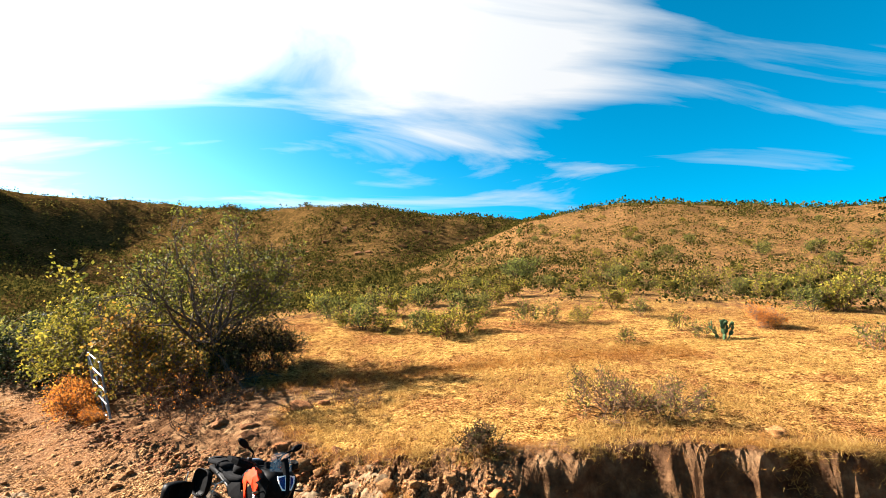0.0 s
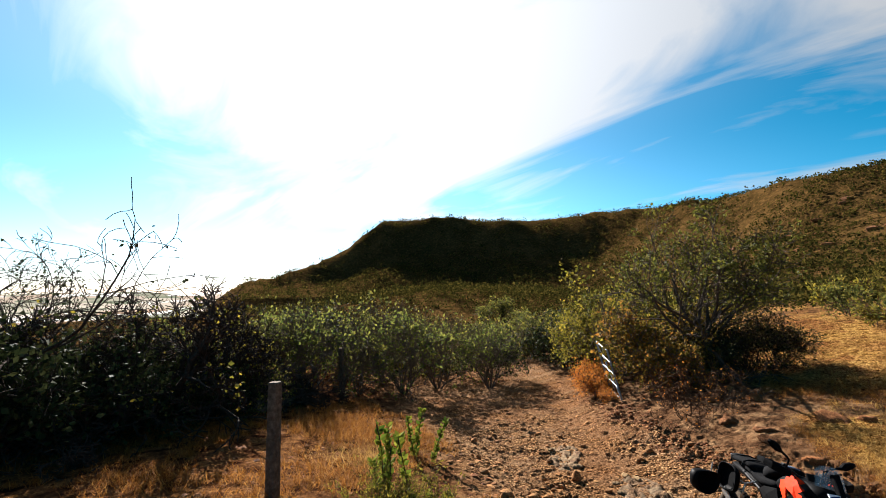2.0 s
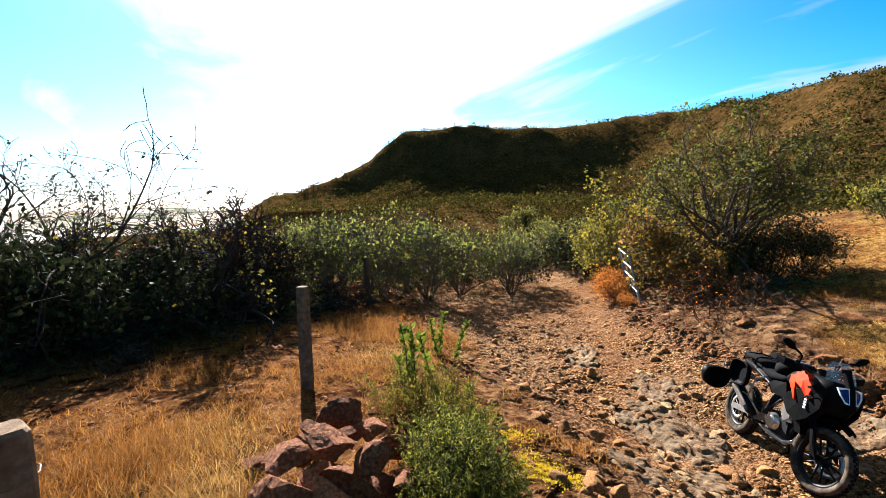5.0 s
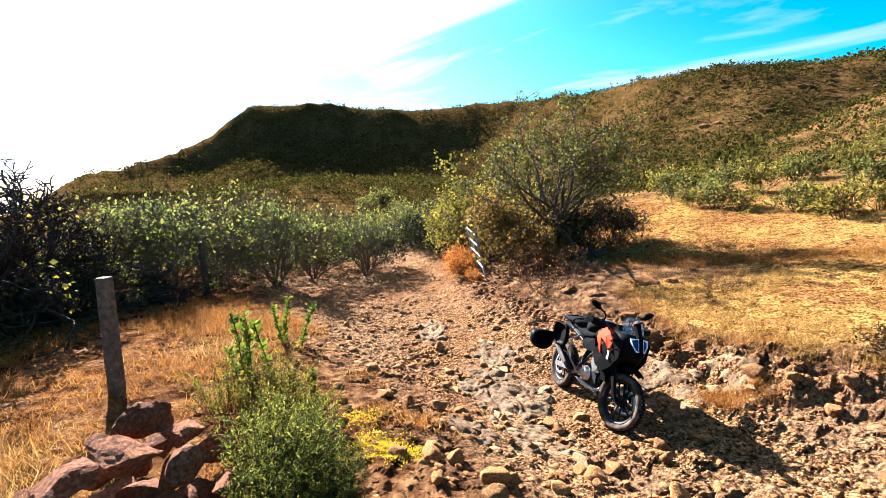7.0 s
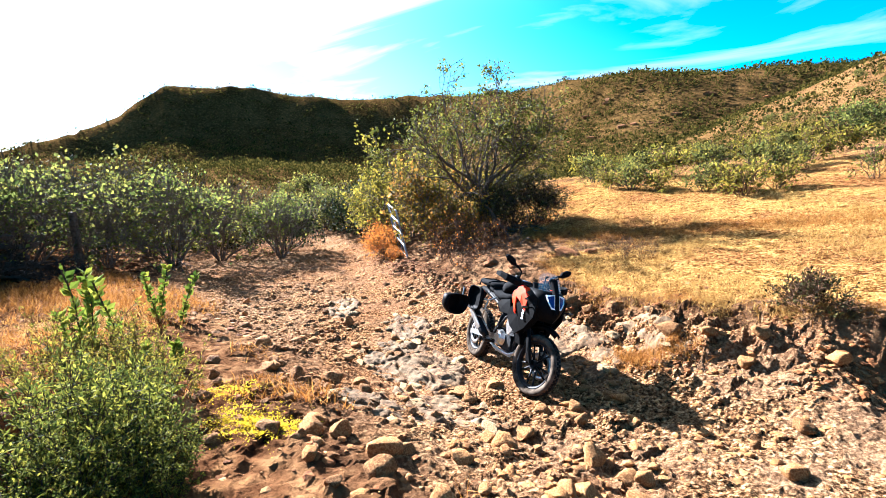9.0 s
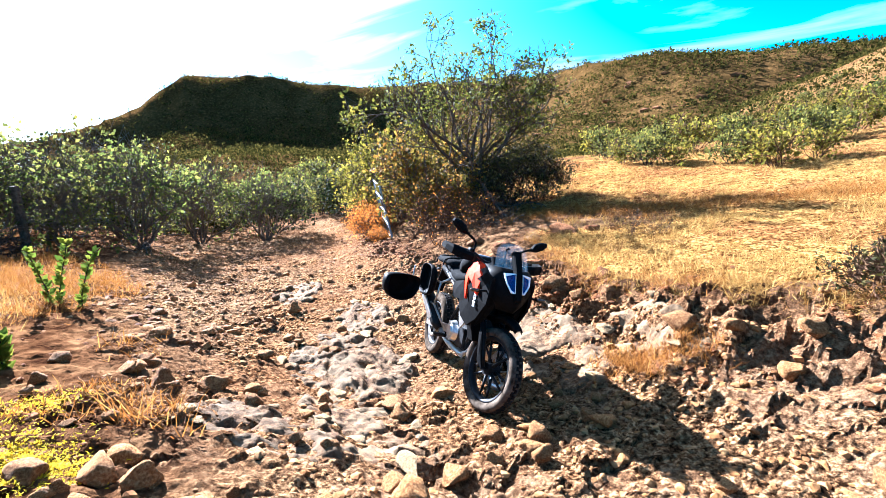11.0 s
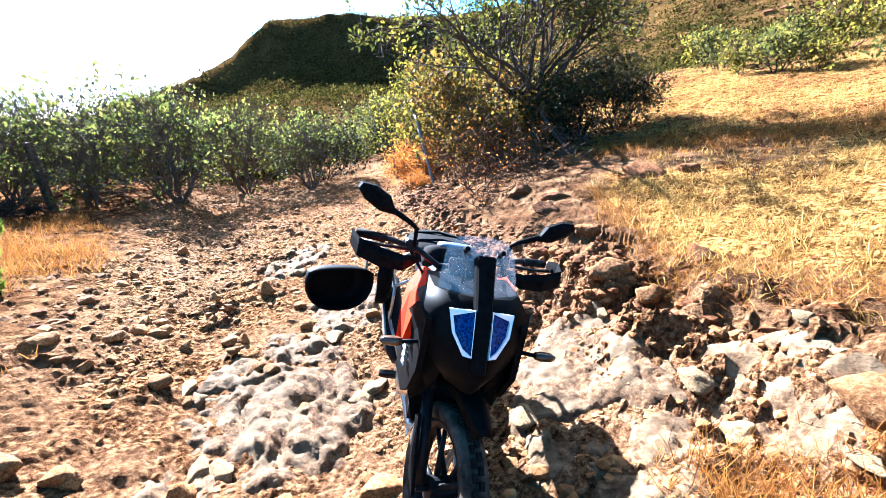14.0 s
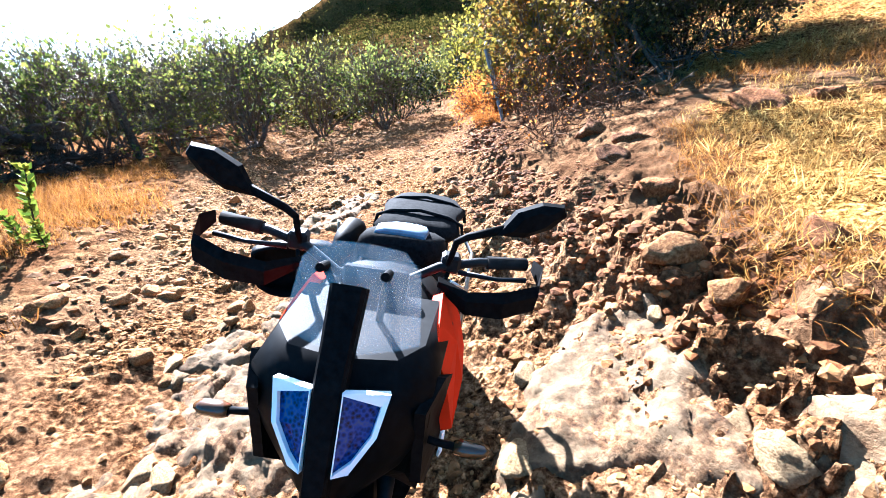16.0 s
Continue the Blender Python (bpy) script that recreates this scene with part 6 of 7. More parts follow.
        plate(bm, [(1.475, 0.115 * s, 0.32), (1.40, 0.12 * s, 0.36), (1.335, 0.125 * s, 0.56), (1.365, 0.125 * s, 0.58), (1.43, 0.12 * s, 0.42)], (0, 0.012 * s, 0))
        add("fork_guard", bm, BLACK, fork, "", True)
    bm = bmesh.new()
    box(bm, (0.07, 0.26, 0.035), (1.13, 0, 1.03), None, 0.008)
    box(bm, (0.08, 0.26, 0.04), (1.215, 0, 0.84), None, 0.008)
    add("fork_clamp", bm, DARK_METAL, bike, "", True)
    bm = bmesh.new()
    rows = []
    for i in range(15):
        a = radians(42 + i * 5.2)
        wide = 0.054 if i > 2 else 0.030 + 0.008 * i
        r = 0.385 + 0.006 * math.sin(i * 0.4)
        cx, cz = 1.43 + r * math.cos(a + radians(18)), 0.335 + r * math.sin(a + radians(18))
        dx, dz = math.cos(a + radians(18)), math.sin(a + radians(18))
        rows.append([(cx - 0.03 * dx, -wide, cz - 0.03 * dz), (cx + 0.004 * dx, -wide * 0.7, cz + 0.004 * dz), (cx + 0.016 * dx, 0, cz + 0.016 * dz), (cx + 0.004 * dx, wide * 0.7, cz + 0.004 * dz), (cx - 0.03 * dx, wide, cz - 0.03 * dz), (cx - 0.002 * dx, wide * 0.66, cz - 0.002 * dz), (cx + 0.008 * dx, 0, cz + 0.008 * dz), (cx - 0.002 * dx, -wide * 0.66, cz - 0.002 * dz)])
    loft(bm, rows)
    add("front_mudguard", bm, BLACK_GLOSS, bike, "", True)

    # mask with its lamps
    def sect(z, xf, a, b, c):
        half = [(xf, 0.0), a, b, c]
        left = [(x, y, z) for x, y in half]
        right = [(x, -y, z) for x, y in reversed(half[1:])]
        return left + right
    bm = bmesh.new()
    loft(bm, [sect(0.775, 1.555, (1.54, 0.02), (1.46, 0.07), (1.34, 0.08)), sect(0.85, 1.605, (1.575, 0.042), (1.48, 0.130), (1.28, 0.16)), sect(0.95, 1.575, (1.545, 0.085), (1.475, 0.178), (1.22, 0.20)), sect(1.03, 1.535, (1.505, 0.112), (1.46, 0.180), (1.20, 0.20)), sect(1.085, 1.485, (1.465, 0.105), (1.40, 0.150), (1.20, 0.16))], True)
    mask = add("front_mask", bm, BLACK_GLOSS, bike, "black moulded front mask")
    for s in (-1, 1):
        outer = [(1.542, 0.024 * s, 1.062), (1.510, 0.104 * s, 1.050), (1.550, 0.090 * s, 0.985), (1.578, 0.050 * s, 0.922), (1.594, 0.024 * s, 0.924)]
        mid = Vector(tuple(sum(p[i] for p in outer) / 5 for i in range(3)))
        inner = [tuple(Vector(p).lerp(mid, 0.30 if k not in (0, 4) else 0.06)) for k, p in enumerate(outer)]
        bm = bmesh.new()
        ring_plate(bm, outer, inner, (0.016, 0.004 * s, 0.004))
        lamp = add("headlight", bm, WHITE, bike, "white-rimmed angular headlight")
        bm = bmesh.new()
        plate(bm, inner, (0.007, 0.002 * s, 0.002))
        add("lens", bm, LAMP, lamp, "dark blue faceted lamp glass")
    bm = bmesh.new()
    spine = [(1.575, 0.84, 0.016), (1.622, 0.88, 0.022), (1.590, 0.97, 0.024), (1.555, 1.055, 0.028), (1.505, 1.13, 0.030), (1.450, 1.215, 0.034)]
    loft(bm, [[(x, -w, z), (x + 0.006, -w * 0.8, z + 0.006), (x + 0.006, w * 0.8, z + 0.006), (x, w, z), (x - 0.03, w, z - 0.015), (x - 0.03, -w, z - 0.015)] for x, z, w in spine], False)
    add("spine", bm, BLACK, mask, "black central bar before the screen")
    # screen
    bm = bmesh.new()
    nu, nv = 11, 9
    for off in (0.0, -0.004):
        grid = []
        for i in range(nv):
            v = i / (nv - 1)
            wide = 0.15 - 0.035 * v ** 1.5 - 0.028 * max(0, (v - 0.88) / 0.12)
            row = []
            for k in range(nu):
                u = -1 + 2 * k / (nu - 1)
                y = u * wide
                z = 1.045 + 0.225 * v - 0.095 * abs(u) * (1 - v) - 0.012 * u * u * v
                x = 1.505 - 0.135 * v - 1.9 * y * y + off
                row.append(bm.verts.new((x, y, z)))
            grid.append(row)
        for i in range(nv - 1):
            for k in range(nu - 1):
                bm.faces.new((grid[i][k], grid[i][k + 1], grid[i + 1][k + 1], grid[i + 1][k])).smooth = True
    glass = part("windscreen", bm, SCREEN, bike, "clear scratched windscreen")
    glass.visible_shadow = True
    for s in (-1, 1):
        bm = bmesh.new()
        rod(bm, (1.385, 0.062 * s, 1.222), (1.425, 0.062 * s, 1.232), 0.009, None, 12)
        pipe(bm, [(1.39, 0.062 * s, 1.222), (1.36, 0.05 * s, 1.16), (1.33, 0.04 * s, 1.08)], 0.008, 8)
        add("screen_bolt", bm, BLACK, glass, "black bolt and stay")

    # dark cowl behind the fork
    for s in (-1, 1):
        bm = bmesh.new()
        loft(bm, [[(1.17, 0.045 * s, z), (1.24, 0.05 * s, z), (1.25, w * s, z), (1.15, w * s, z)] for z, w in ((0.47, 0.13), (0.60, 0.165), (0.78, 0.185), (0.95, 0.18))], False)
        add("inner_cowl", bm, BLACK, bike, "matt black cowl beside the radiator")
        bm = bmesh.new()
        plate(bm, [(1.49, 0.075 * s, 0.86), (1.44, 0.150 * s, 0.90), (1.36, 0.165 * s, 0.72), (1.30, 0.155 * s, 0.60), (1.33, 0.10 * s, 0.66), (1.42, 0.085 * s, 0.76)], (0.008, 0.010 * s, 0))
        add("lower_cowl", bm, BLACK, bike, "matt black lower cowl")

    # side fairings, tank, orange panels
    for s in (-1, 1):
        sh = [(1.50, 0.15 * s, 1.0), (1.42, 0.178 * s, 1.03), (1.32, 0.190 * s, 0.97), (1.20, 0.205 * s, 0.90), (1.06, 0.205 * s, 0.82), (1.02, 0.195 * s, 0.73), (1.10, 0.19 * s, 0.63), (1.21, 0.17 * s, 0.58), (1.34, 0.16 * s, 0.66), (1.47, 0.155 * s, 0.80)]
        bm = bmesh.new()
        plate(bm, sh, (0, 0.022 * s, 0))
        shroud = add("side_fairing", bm, BLACK, bike, "black side fairing with pale bars")
        for k in range(4):
            bm = bmesh.new()
            z = 0.845 - 0.026 * k
            plate(bm, [(1.335, 0.2055 * s, z), (1.305, 0.2115 * s, z), (1.309, 0.2095 * s, z - 0.017), (1.337, 0.2035 * s, z - 0.017)], (0.006, 0.005 * s, 0))
            add("decal_bar", bm, WHITE, shroud, "small white bar")
        tk = [(1.355, 0.150 * s, 1.03), (1.29, 0.145 * s, 1.065), (1.17, 0.140 * s, 1.080), (1.07, 0.15 * s, 1.05), (1.09, 0.19 * s, 0.985), (1.17, 0.21 * s, 0.945), (1.27, 0.215 * s, 0.915), (1.355, 0.205 * s, 0.84), (1.355, 0.180 * s, 0.95)]
        bm = bmesh.new()
        plate(bm, tk, (0, 0.024 * s, 0.012))
        add("tank_panel", bm, ORANGE, bike, "bright orange tank panel")
        wing = [(1.10, 0.17 * s, 1.03), (0.99, 0.16 * s, 1.0), (1.03, 0.19 * s, 0.93), (1.13, 0.215 * s, 0.86), (1.20, 0.222 * s, 0.78), (1.17, 0.218 * s, 0.89), (1.14, 0.205 * s, 0.96)]
        bm = bmesh.new()
        plate(bm, wing, (0, 0.018 * s, 0.004))
        add("wing_panel", bm, ORANGE, bike, "orange pointed side panel")
        bm = bmesh.new()
        plate(bm, [(1.0, 0.16 * s, 0.74), (0.72, 0.15 * s, 0.72), (0.62, 0.14 * s, 0.80), (0.72, 0.15 * s, 0.86), (0.95, 0.165 * s, 0.90)], (0, 0.016 * s, 0))
        add("side_panel", bm, BLACK)
        bm = bmesh.new()
        plate(bm, [(1.10, 0.15 * s, 0.70), (1.00, 0.16 * s, 0.72), (0.93, 0.15 * s, 0.62), (0.98, 0.14 * s, 0.50), (1.08, 0.15 * s, 0.56)], (0, 0.012 * s, 0))
        add("frame_cover", bm, STEEL, bike, "grey metal frame cover")
    bm = bmesh.new()
    loft(bm, [section(0.80, 0.93, 0.10, 0.05), section(0.90, 0.96, 0.13, 0.09), section(1.02, 0.98, 0.17, 0.105), section(1.15, 0.98, 0.185, 0.115), section(1.27, 0.97, 0.17, 0.11), section(1.36, 0.96, 0.14, 0.09)])
    add("fuel_tank", bm, BLACK_GLOSS)
    bm = bmesh.new()
    loft(bm, [section(0.84, 0.915, 0.09, 0.035), section(0.76, 0.90, 0.12, 0.05), section(0.60, 0.885, 0.145, 0.055), section(0.46, 0.905, 0.14, 0.06), section(0.38, 0.945, 0.135, 0.055), section(0.15, 0.955, 0.115, 0.045), section(0.06, 0.955, 0.08, 0.03)])
    add("seat", bm, CLOTH, bike, "stepped black seat")
    bm = bmesh.new()
    loft(bm, [section(0.62, 0.80, 0.10, 0.05), section(0.40, 0.84, 0.11, 0.055), section(0.15, 0.88, 0.10, 0.045), section(-0.10, 0.90, 0.06, 0.03)])
    add("tail", bm, BLACK)
    bm = bmesh.new()
    for y in (-0.10, 0.10):
        pipe(bm, [(0.36, y, 0.93), (0.30, y, 1.005), (0.0, y, 1.015), (-0.10, y * 0.8, 1.0)], 0.011)
    for x in (-0.05, 0.08, 0.20):
        pipe(bm, [(x, -0.10, 1.013), (x, 0.10, 1.013)], 0.009)
    add("luggage_rack", bm, STEEL, bike, "steel tube luggage rack")
    bm = bmesh.new()
    plate(bm, [(-0.12, -0.05, 0.88), (-0.12, 0.05, 0.88), (-0.26, 0.05, 0.62), (-0.26, -0.05, 0.62)], (0.012, 0, 0.006))
    add("rear_mudguard", bm, BLACK)
    bm = bmesh.new()
    rod(bm, (-0.10, 0, 0.885), (-0.135, 0, 0.885), 0.035, 0.03, 14)
    add("tail_light", bm, plain("red_lens", (0.35, 0.01, 0.01), 0.2), bike, "red tail light")

    # engine, frame, exhaust
    bm = bmesh.new()
    box(bm, (0.40, 0.25, 0.22), (0.87, 0, 0.43), None, 0.03, 2)
    box(bm, (0.17, 0.18, 0.24), (1.02, 0, 0.62), Euler((0, radians(20), 0)).to_matrix(), 0.02, 2)
    for k in range(5):
        box(bm, (0.20, 0.21, 0.008), (1.005 + 0.013 * k, 0, 0.555 + 0.035 * k), Euler((0, radians(20), 0)).to_matrix())
    add("engine", bm, DARK_METAL)
    for s, y in ((-1, 0.125), (1, 0.125)):
        bm = bmesh.new()
        rod(bm, (0.82, y * s, 0.44), (0.82, (y + 0.045) * s, 0.44), 0.092, 0.078, 24)
        rod(bm, (0.82, (y + 0.045) * s, 0.44), (0.82, (y + 0.056) * s, 0.44), 0.055, 0.048, 20)
        for k in range(6):
            a = k * math.pi / 3
            rod(bm, (0.82 + 0.082 * math.cos(a), (y + 0.02) * s, 0.44 + 0.082 * math.sin(a)), (0.82 + 0.082 * math.cos(a), (y + 0.05) * s, 0.44 + 0.082 * math.sin(a)), 0.007, None, 6)
        add("engine_cover", bm, SILVER, bike, "round silver engine cover")
    bm = bmesh.new()
    plate(bm, [(1.16, -0.10, 0.42), (1.16, 0.10, 0.42), (1.08, 0.12, 0.29), (0.70, 0.11, 0.27), (0.70, -0.11, 0.27), (1.08, -0.12, 0.29)], (0, 0, -0.008))
    add("skid_plate", bm, STEEL, bike, "scuffed alloy skid plate")
    bm = bmesh.new()
    box(bm, (0.03, 0.24, 0.24), (1.185, 0, 0.66), Euler((0, radians(-12), 0)).to_matrix(), 0.006)
    for k in range(9):
        box(bm, (0.004, 0.23, 0.006), (1.203 - 0.005 * k, 0, 0.57 + 0.023 * k))
    add("radiator", bm, DARK_METAL)
    bm = bmesh.new()
    pipe(bm, [(1.10, -0.03, 0.60), (1.17, -0.05, 0.52), (1.15, -0.08, 0.36), (1.0, -0.10, 0.29), (0.70, -0.12, 0.30), (0.52, -0.16, 0.38)], 0.021, 12)
    add("exhaust_pipe", bm, STEEL, bike, "stained steel exhaust header")
    bm = bmesh.new()
    pipe(bm, [(0.53, -0.165, 0.375), (0.47, -0.185, 0.42), (0.20, -0.225, 0.62), (0.08, -0.235, 0.70)], [0.03, 0.056, 0.058, 0.045], 16)
    muffler = add("muffler", bm, DARK_METAL, bike, "black muffler with silver heat shield")
    bm = bmesh.new()
    plate(bm, [(0.46, -0.235, 0.47), (0.22, -0.282, 0.67), (0.17, -0.282, 0.61), (0.40, -0.238, 0.42)], (0.0, -0.010, 0.0))
    add("heat_shield", bm, SILVER, muffler, "silver heat shield")
    for s in (-1, 1):
        bm = bmesh.new()
        loft(bm, [[(x, (y + 0.018) * s, z + h), (x, (y - 0.018) * s, z + h), (x, (y - 0.018) * s, z - h), (x, (y + 0.018) * s, z - h)] for x, y, z, h in ((0.70, 0.085, 0.42, 0.035), (0.35, 0.10, 0.37, 0.035), (-0.05, 0.105, 0.32, 0.028))], False)
        add("swingarm", bm, STEEL, bike, "grey metal swingarm")
        bm = bmesh.new()
        pipe(bm, [(1.14, 0.03 * s, 0.92), (1.05, 0.11 * s, 0.80), (0.85, 0.13 * s, 0.68), (0.68, 0.12 * s, 0.52), (0.66, 0.10 * s, 0.36)], 0.016)
        pipe(bm, [(0.85, 0.13 * s, 0.68), (0.55, 0.11 * s, 0.80), (0.20, 0.09 * s, 0.88)], 0.013)
        pipe(bm, [(1.14, 0.03 * s, 0.88), (1.14, 0.08 * s, 0.66), (1.08, 0.10 * s, 0.42)], 0.014)
        add("frame_tube", bm, DARK_METAL)
        bm = bmesh.new()
        rod(bm, (0.66, 0.12 * s, 0.35), (0.66, 0.25 * s, 0.355), 0.016, 0.018, 8)
        box(bm, (0.05, 0.09, 0.018), (0.66, 0.215 * s, 0.362), None, 0.003)
        add("footpeg", bm, DARK_METAL)
        bm = bmesh.new()
        pipe(bm, [(1.44, 0.13 * s, 0.90), (1.45, 0.20 * s, 0.895), (1.45, 0.245 * s, 0.89)], 0.008, 8)
        stalk = add("indicator", bm, BLACK, bike, "black indicator on its stalk")
        bm = bmesh.new()
        loft(bm, [[(1.45 + dx * k, (0.235 + o) * s, 0.89 + dz * k) for dx, dz in ((0.02, 0), (0.012, 0.014), (-0.012, 0.014), (-0.02, 0), (-0.012, -0.014), (0.012, -0.014))] for o, k in ((0, 0.7), (0.02, 1.0), (0.06, 0.9), (0.075, 0.4))])
        add("lens", bm, AMBER, stalk, "amber indicator lens")
    bm = bmesh.new()
    pipe(bm, [(0.42, 0.0, 0.42), (0.60, 0.0, 0.72)], [0.035, 0.035], 12)
    for k in range(8):
        lathe(bm, [(0.045, -0.005), (0.05, 0.0), (0.045, 0.005)], (0.44 + 0.018 * k, 0, 0.46 + 0.03 * k), 12)
    add("shock_absorber", bm, DARK_METAL)
    bm = bmesh.new()
    for z in (0.372, 0.272):
        box(bm, (0.62, 0.012, 0.018), (0.34, 0.095, z + 0.02))
    add("chain", bm, DARK_METAL)
    bm = bmesh.new()
    pipe(bm, [(0.68, 0.11, 0.34), (0.62, 0.22, 0.12), (0.60, 0.275, -0.075)], [0.016, 0.013, 0.012], 8)
    box(bm, (0.07, 0.05, 0.012), (0.60, 0.285, -0.078))
    add("side_stand", bm, DARK_METAL)

    # handlebar, guards, mirrors, dials
    bm = bmesh.new()
    bar = [(1.00, 0.41, 1.165), (1.035, 0.28, 1.165), (1.075, 0.17, 1.15), (1.10, 0.085, 1.105), (1.105, 0.0, 1.10)]
    pipe(bm, bar + mirrored(bar[:-1])[::-1], 0.0125, 10)
    bars = add("handlebar", bm, DARK_METAL, bike, "", "bar")
    for s in (-1, 1):
        bm = bmesh.new()
        pipe(bm, [(1.0, 0.415 * s, 1.165), (1.03, 0.30 * s, 1.165)], 0.018, 12)
        add("grip", bm, RUBBER, bars, "black rubber grip", "bar")
        bm = bmesh.new()
        pipe(bm, [(1.09, 0.22 * s, 1.15), (1.10, 0.32 * s, 1.15), (1.09, 0.40 * s, 1.155)], [0.008, 0.006, 0.008], 6)
        box(bm, (0.05, 0.05, 0.05), (1.055, 0.20 * s, 1.16), None, 0.008)
        add("lever", bm, DARK_METAL, bars, "", "bar")
        bm = bmesh.new()
        loft(bm, [[(x, y * s, z + h), (x + 0.012, y * s, z + h * 0.3), (x + 0.004, y * s, z - h), (x - 0.008, y * s, z - h), (x - 0.006, y * s, z + h * 0.3)] for x, y, z, h in ((1.00, 0.435, 1.165, 0.018), (1.08, 0.44, 1.165, 0.030), (1.165, 0.415, 1.145, 0.034), (1.195, 0.33, 1.125, 0.036), (1.19, 0.24, 1.115, 0.030), (1.12, 0.17, 1.13, 0.014))], False)
        add("hand_guard", bm, BLACK, bars, "black plastic hand guard", "bar")
        bm = bmesh.new()
        pipe(bm, [(1.065, 0.19 * s, 1.145), (1.09, 0.195 * s, 1.19), (1.10, 0.20 * s, 1.235), (1.105, 0.225 * s, 1.255), (1.12, 0.31 * s, 1.295)], [0.008, 0.008, 0.009, 0.010, 0.012], 8)
        mir = add("mirror", bm, BLACK, bike, "black long-stalked rear mirror", "bar")
        bm = bmesh.new()
        ol = [(0.285, 1.275), (0.325, 1.345), (0.385, 1.375), (0.440, 1.378), (0.452, 1.355), (0.420, 1.315), (0.355, 1.280)]
        loft(bm, [[(1.105 + dx, y * s * 1.0, z) for y, z in ol] if k == 1.0 else [(1.105 + dx, (0.37 + (y - 0.37) * k) * s, 1.328 + (z - 1.328) * k) for y, z in ol] for dx, k in ((0.0, 0.92), (0.008, 1.0), (0.026, 0.92), (0.040, 0.55))], False)
        add("mirror_shell", bm, BLACK, mir, "", "bar")
        bm = bmesh.new()
        plate(bm, [(1.1045, (0.37 + (y - 0.37) * 0.84) * s, 1.328 + (z - 1.328) * 0.84) for y, z in ol], (-0.003, 0, 0))
        add("mirror_glass", bm, plain("mirror_glass", (0.85, 0.86, 0.88), 0.12, 1.0, 0.02), mir, "mirror glass", "bar")
    bm = bmesh.new()
    box(bm, (0.03, 0.16, 0.10), (1.21, 0, 1.10), Euler((0, radians(-35), 0)).to_matrix(), 0.008)
    add("dial_panel", bm, BLACK_GLOSS)
    for s in (-1, 1):
        bm = bmesh.new()
        pipe(bm, [(1.06, 0.20 * s, 1.14), (1.16, 0.17 * s, 1.10), (1.20, 0.08 * s, 1.0), (1.18, 0.04 * s, 0.88)], 0.006, 6)
        add("cable", bm, RUBBER, bike, "", "bar")

    # luggage carried on it
    bm = bmesh.new()
    loft(bm, [section(0.90, 1.065, 0.09, 0.03, 12, 3.5), section(0.88, 1.07, 0.13, 0.05, 12, 3.5), section(0.72, 1.03, 0.145, 0.065, 12, 3.5), section(0.60, 0.99, 0.12, 0.065, 12, 3.5), section(0.57, 0.99, 0.09, 0.05, 12, 3.5)])
    bag = add("tank_bag", bm, CLOTH, bike, "black tank bag with grey-blue cover")
    bm = bmesh.new()
    loft(bm, [section(0.87, 1.116, 0.08, 0.010, 12, 3.5), section(0.80, 1.116, 0.085, 0.014, 12, 3.0), section(0.68, 1.086, 0.07, 0.014, 12, 2.6), section(0.64, 1.066, 0.05, 0.008, 12, 2.6)])
    add("cover", bm, BLUE_GREY, bag, "shiny grey-blue cover")
    bm = bmesh.new()
    loft(bm, [section(0.46, 0.975, 0.12, 0.025, 12, 3), section(0.40, 0.985, 0.18, 0.038, 12, 2.6), section(0.26, 1.0, 0.165, 0.045, 12, 2.4), section(0.12, 0.995, 0.19, 0.04, 12, 2.6), section(0.0, 1.0, 0.15, 0.042, 12, 2.6), section(-0.05, 1.0, 0.09, 0.025, 12, 3)])
    add("tail_bag", bm, CLOTH, bike, "black fabric tail bag strapped on")
    for x in (0.10, 0.33):
        bm = bmesh.new()
        pipe(bm, [(x, y, z) for y, z in ((-0.19, 0.95), (-0.18, 1.005), (-0.12, 1.032), (0, 1.048), (0.12, 1.032), (0.18, 1.005), (0.19, 0.95))], 0.008, 6)
        add("strap", bm, CLOTH, bike, "black webbing strap")
    for s in (-1, 1):
        bm = bmesh.new()
        pipe(bm, [(0.58, 0.16 * s, 0.86), (0.52, 0.235 * s, 0.80), (0.10, 0.245 * s, 0.80), (0.02, 0.20 * s, 0.84), (0.05, 0.12 * s, 0.90)], 0.009)
        pipe(bm, [(0.52, 0.235 * s, 0.80), (0.44, 0.235 * s, 0.58), (0.16, 0.24 * s, 0.58), (0.10, 0.245 * s, 0.80)], 0.009)
        pipe(bm, [(0.44, 0.235 * s, 0.58), (0.60, 0.16 * s, 0.42)], 0.009)
        add("pannier_frame", bm, STEEL, bike, "steel tube pannier frame")

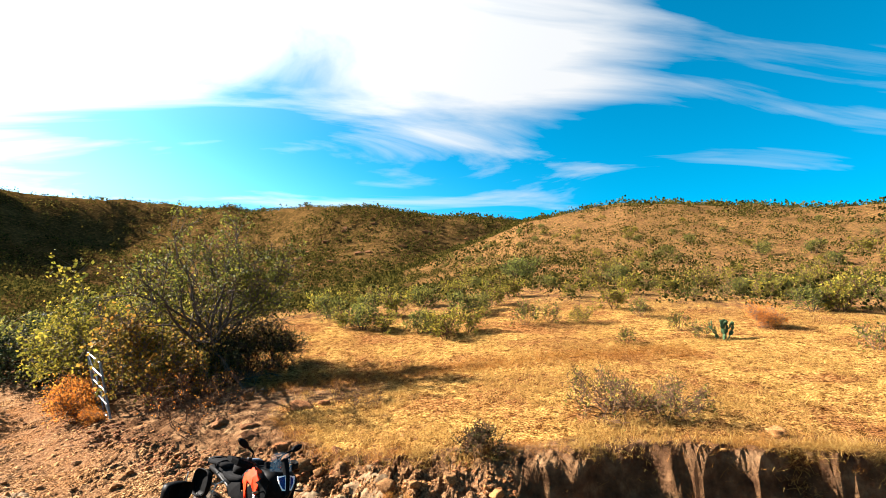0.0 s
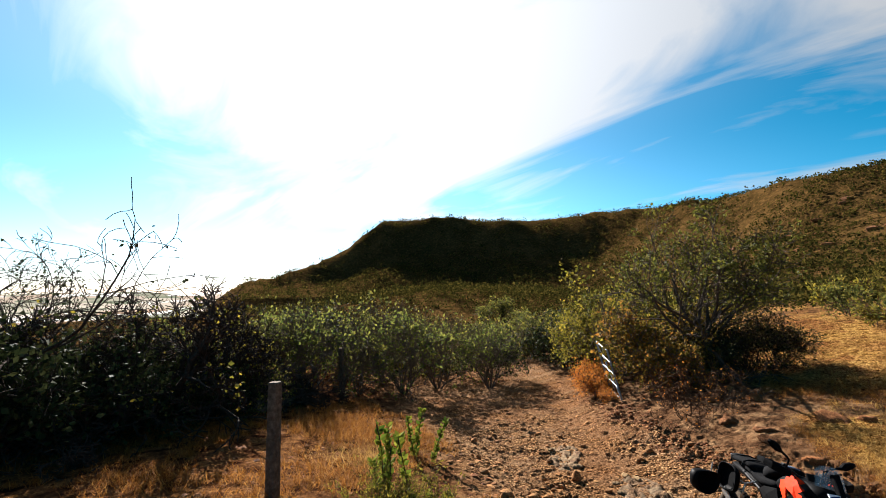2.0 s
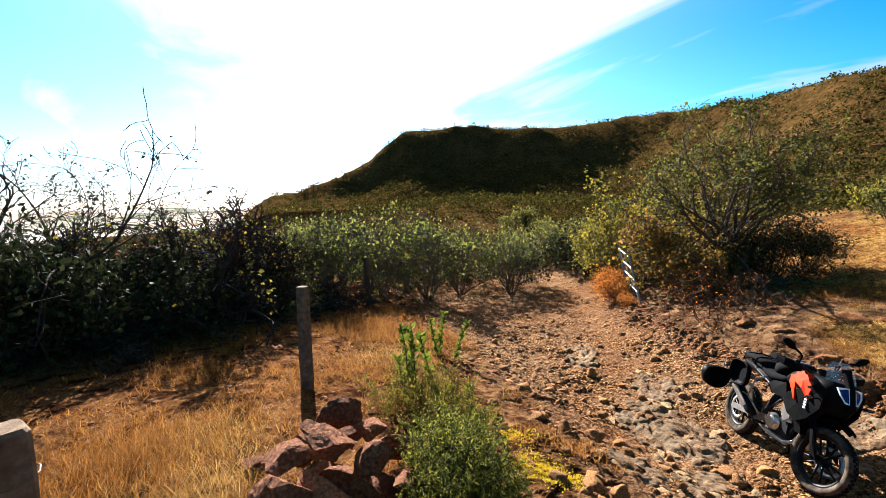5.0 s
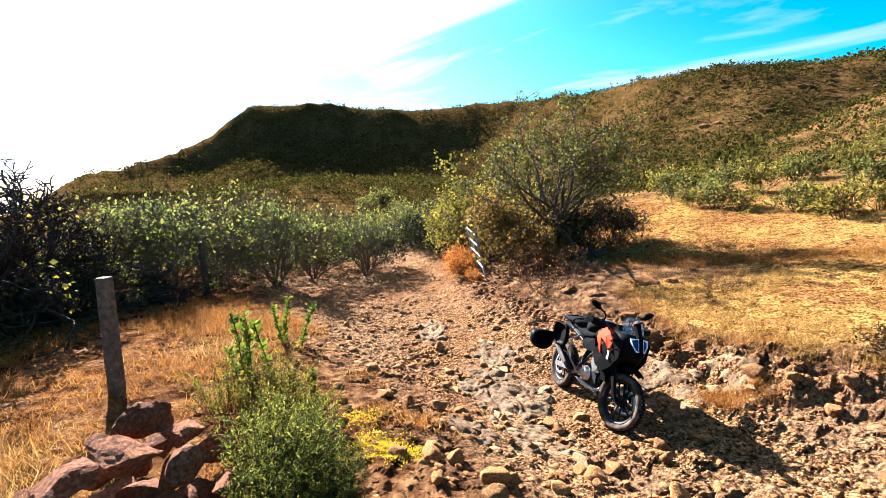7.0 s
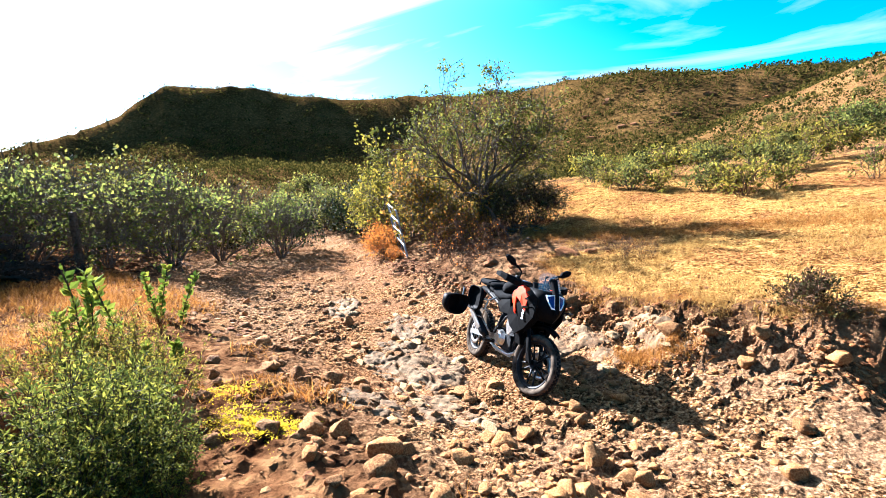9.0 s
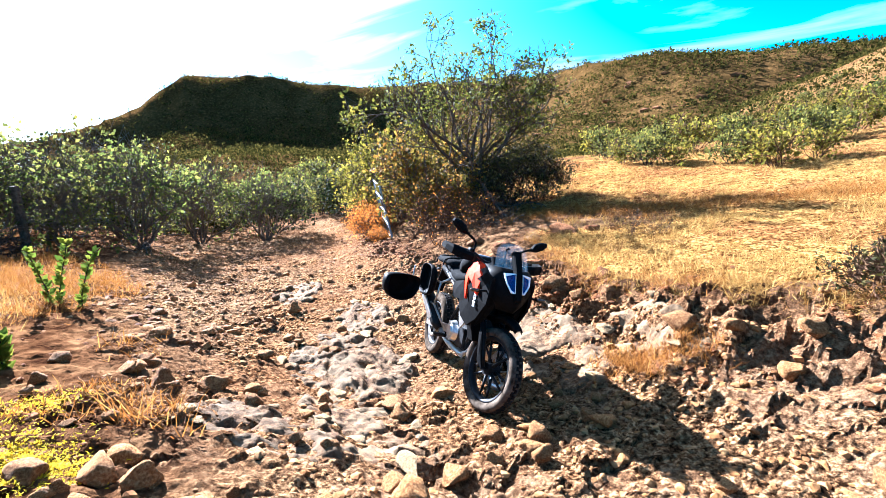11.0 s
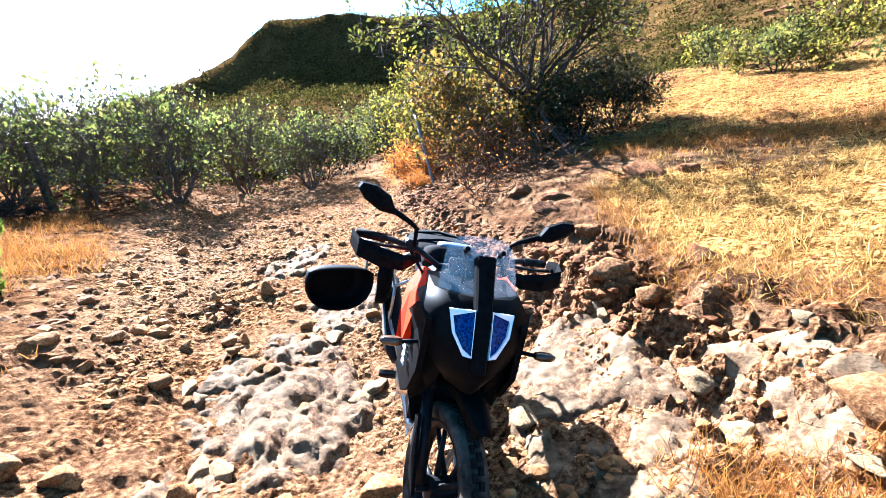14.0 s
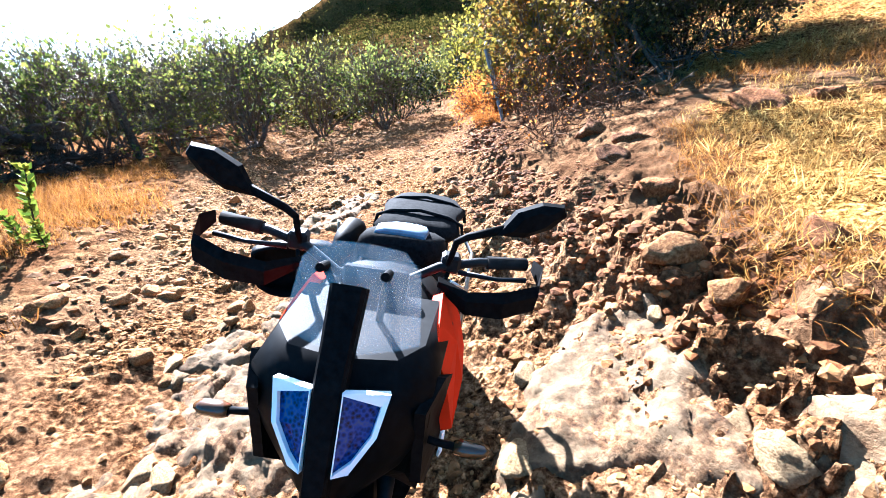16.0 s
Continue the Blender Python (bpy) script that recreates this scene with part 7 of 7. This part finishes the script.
    def tub(depth, wall, cx, cy, cz, rx, rz, out, power=3.2):
        """An open rounded tub: floor, walls with thickness and a rim."""
        bm = bmesh.new()
        rings = []
        for k, (o, f) in enumerate(((0.0, 0.72), (0.02, 0.90), (depth * 0.5, 0.98), (depth, 1.0), (depth, 1.0 - wall), (depth * 0.5, 0.98 - wall), (0.02 + wall * 0.1, 0.88 - wall), (0.012, 0.70 - wall))):
            rings.append([(cx + p[0] * f, cy + out * o, cz + p[1] * f) for p in oval(0, 0, 0, rx, rz, 20, power)])
        loft(bm, rings)
        return bm
    case = add("pannier", tub(0.08, 0.05, 0.30, -0.25, 0.79, 0.19, 0.15, -1), BLACK, bike, "black hard pannier standing open")
    bm = tub(0.13, 0.06, 0.0, 0.0, 0.0, 0.20, 0.165, -1, 2.3)
    for v in bm.verts:
        v.co.z = min(v.co.z, 0.06 + (v.co.z - 0.06) * 0.25)
    swing = Matrix.Translation((0.12, -0.41, 0.735)) @ Matrix.Rotation(radians(118), 4, "Z") @ Matrix.Translation((-0.20, 0.0, -0.02)) @ Matrix.Rotation(radians(0), 4, "X")
    bmesh.ops.transform(bm, matrix=swing, verts=bm.verts)
    add("pannier_lid", bm, BLACK_GLOSS, case, "black pannier lid hinged open")
    bm = bmesh.new()
    lathe(bm, [(0.012, -0.004), (0.012, 0.004), (0.006, 0.004), (0.006, -0.004)], (0.13, -0.42, 0.70), 10)
    rod(bm, (0.12, -0.405, 0.70), (0.12, -0.405, 0.88), 0.008, None, 8)
    add("hinge", bm, SILVER, case, "bright hinge")
    return bike


def stand_bike():
    rear, front = Vector((-2.95, 5.97, -0.13)), Vector((-1.855, 5.06, 0.0))
    x = (front - rear).normalized()
    y = Vector((0, 0, 1)).cross(x).normalized()
    z = x.cross(y)
    a = radians(13)
    zz, yy = z * math.cos(a) + y * math.sin(a), None
    yy = zz.cross(x)
    m = Matrix((x, yy, zz)).transposed().to_4x4()
    m.translation = rear + x * 0.05 - y * 0.065
    b = motorcycle()
    b.matrix_basis = m
    return tagged(b, "black and orange touring motorcycle on its stand, one pannier open", "motorcycle")


stand_bike()
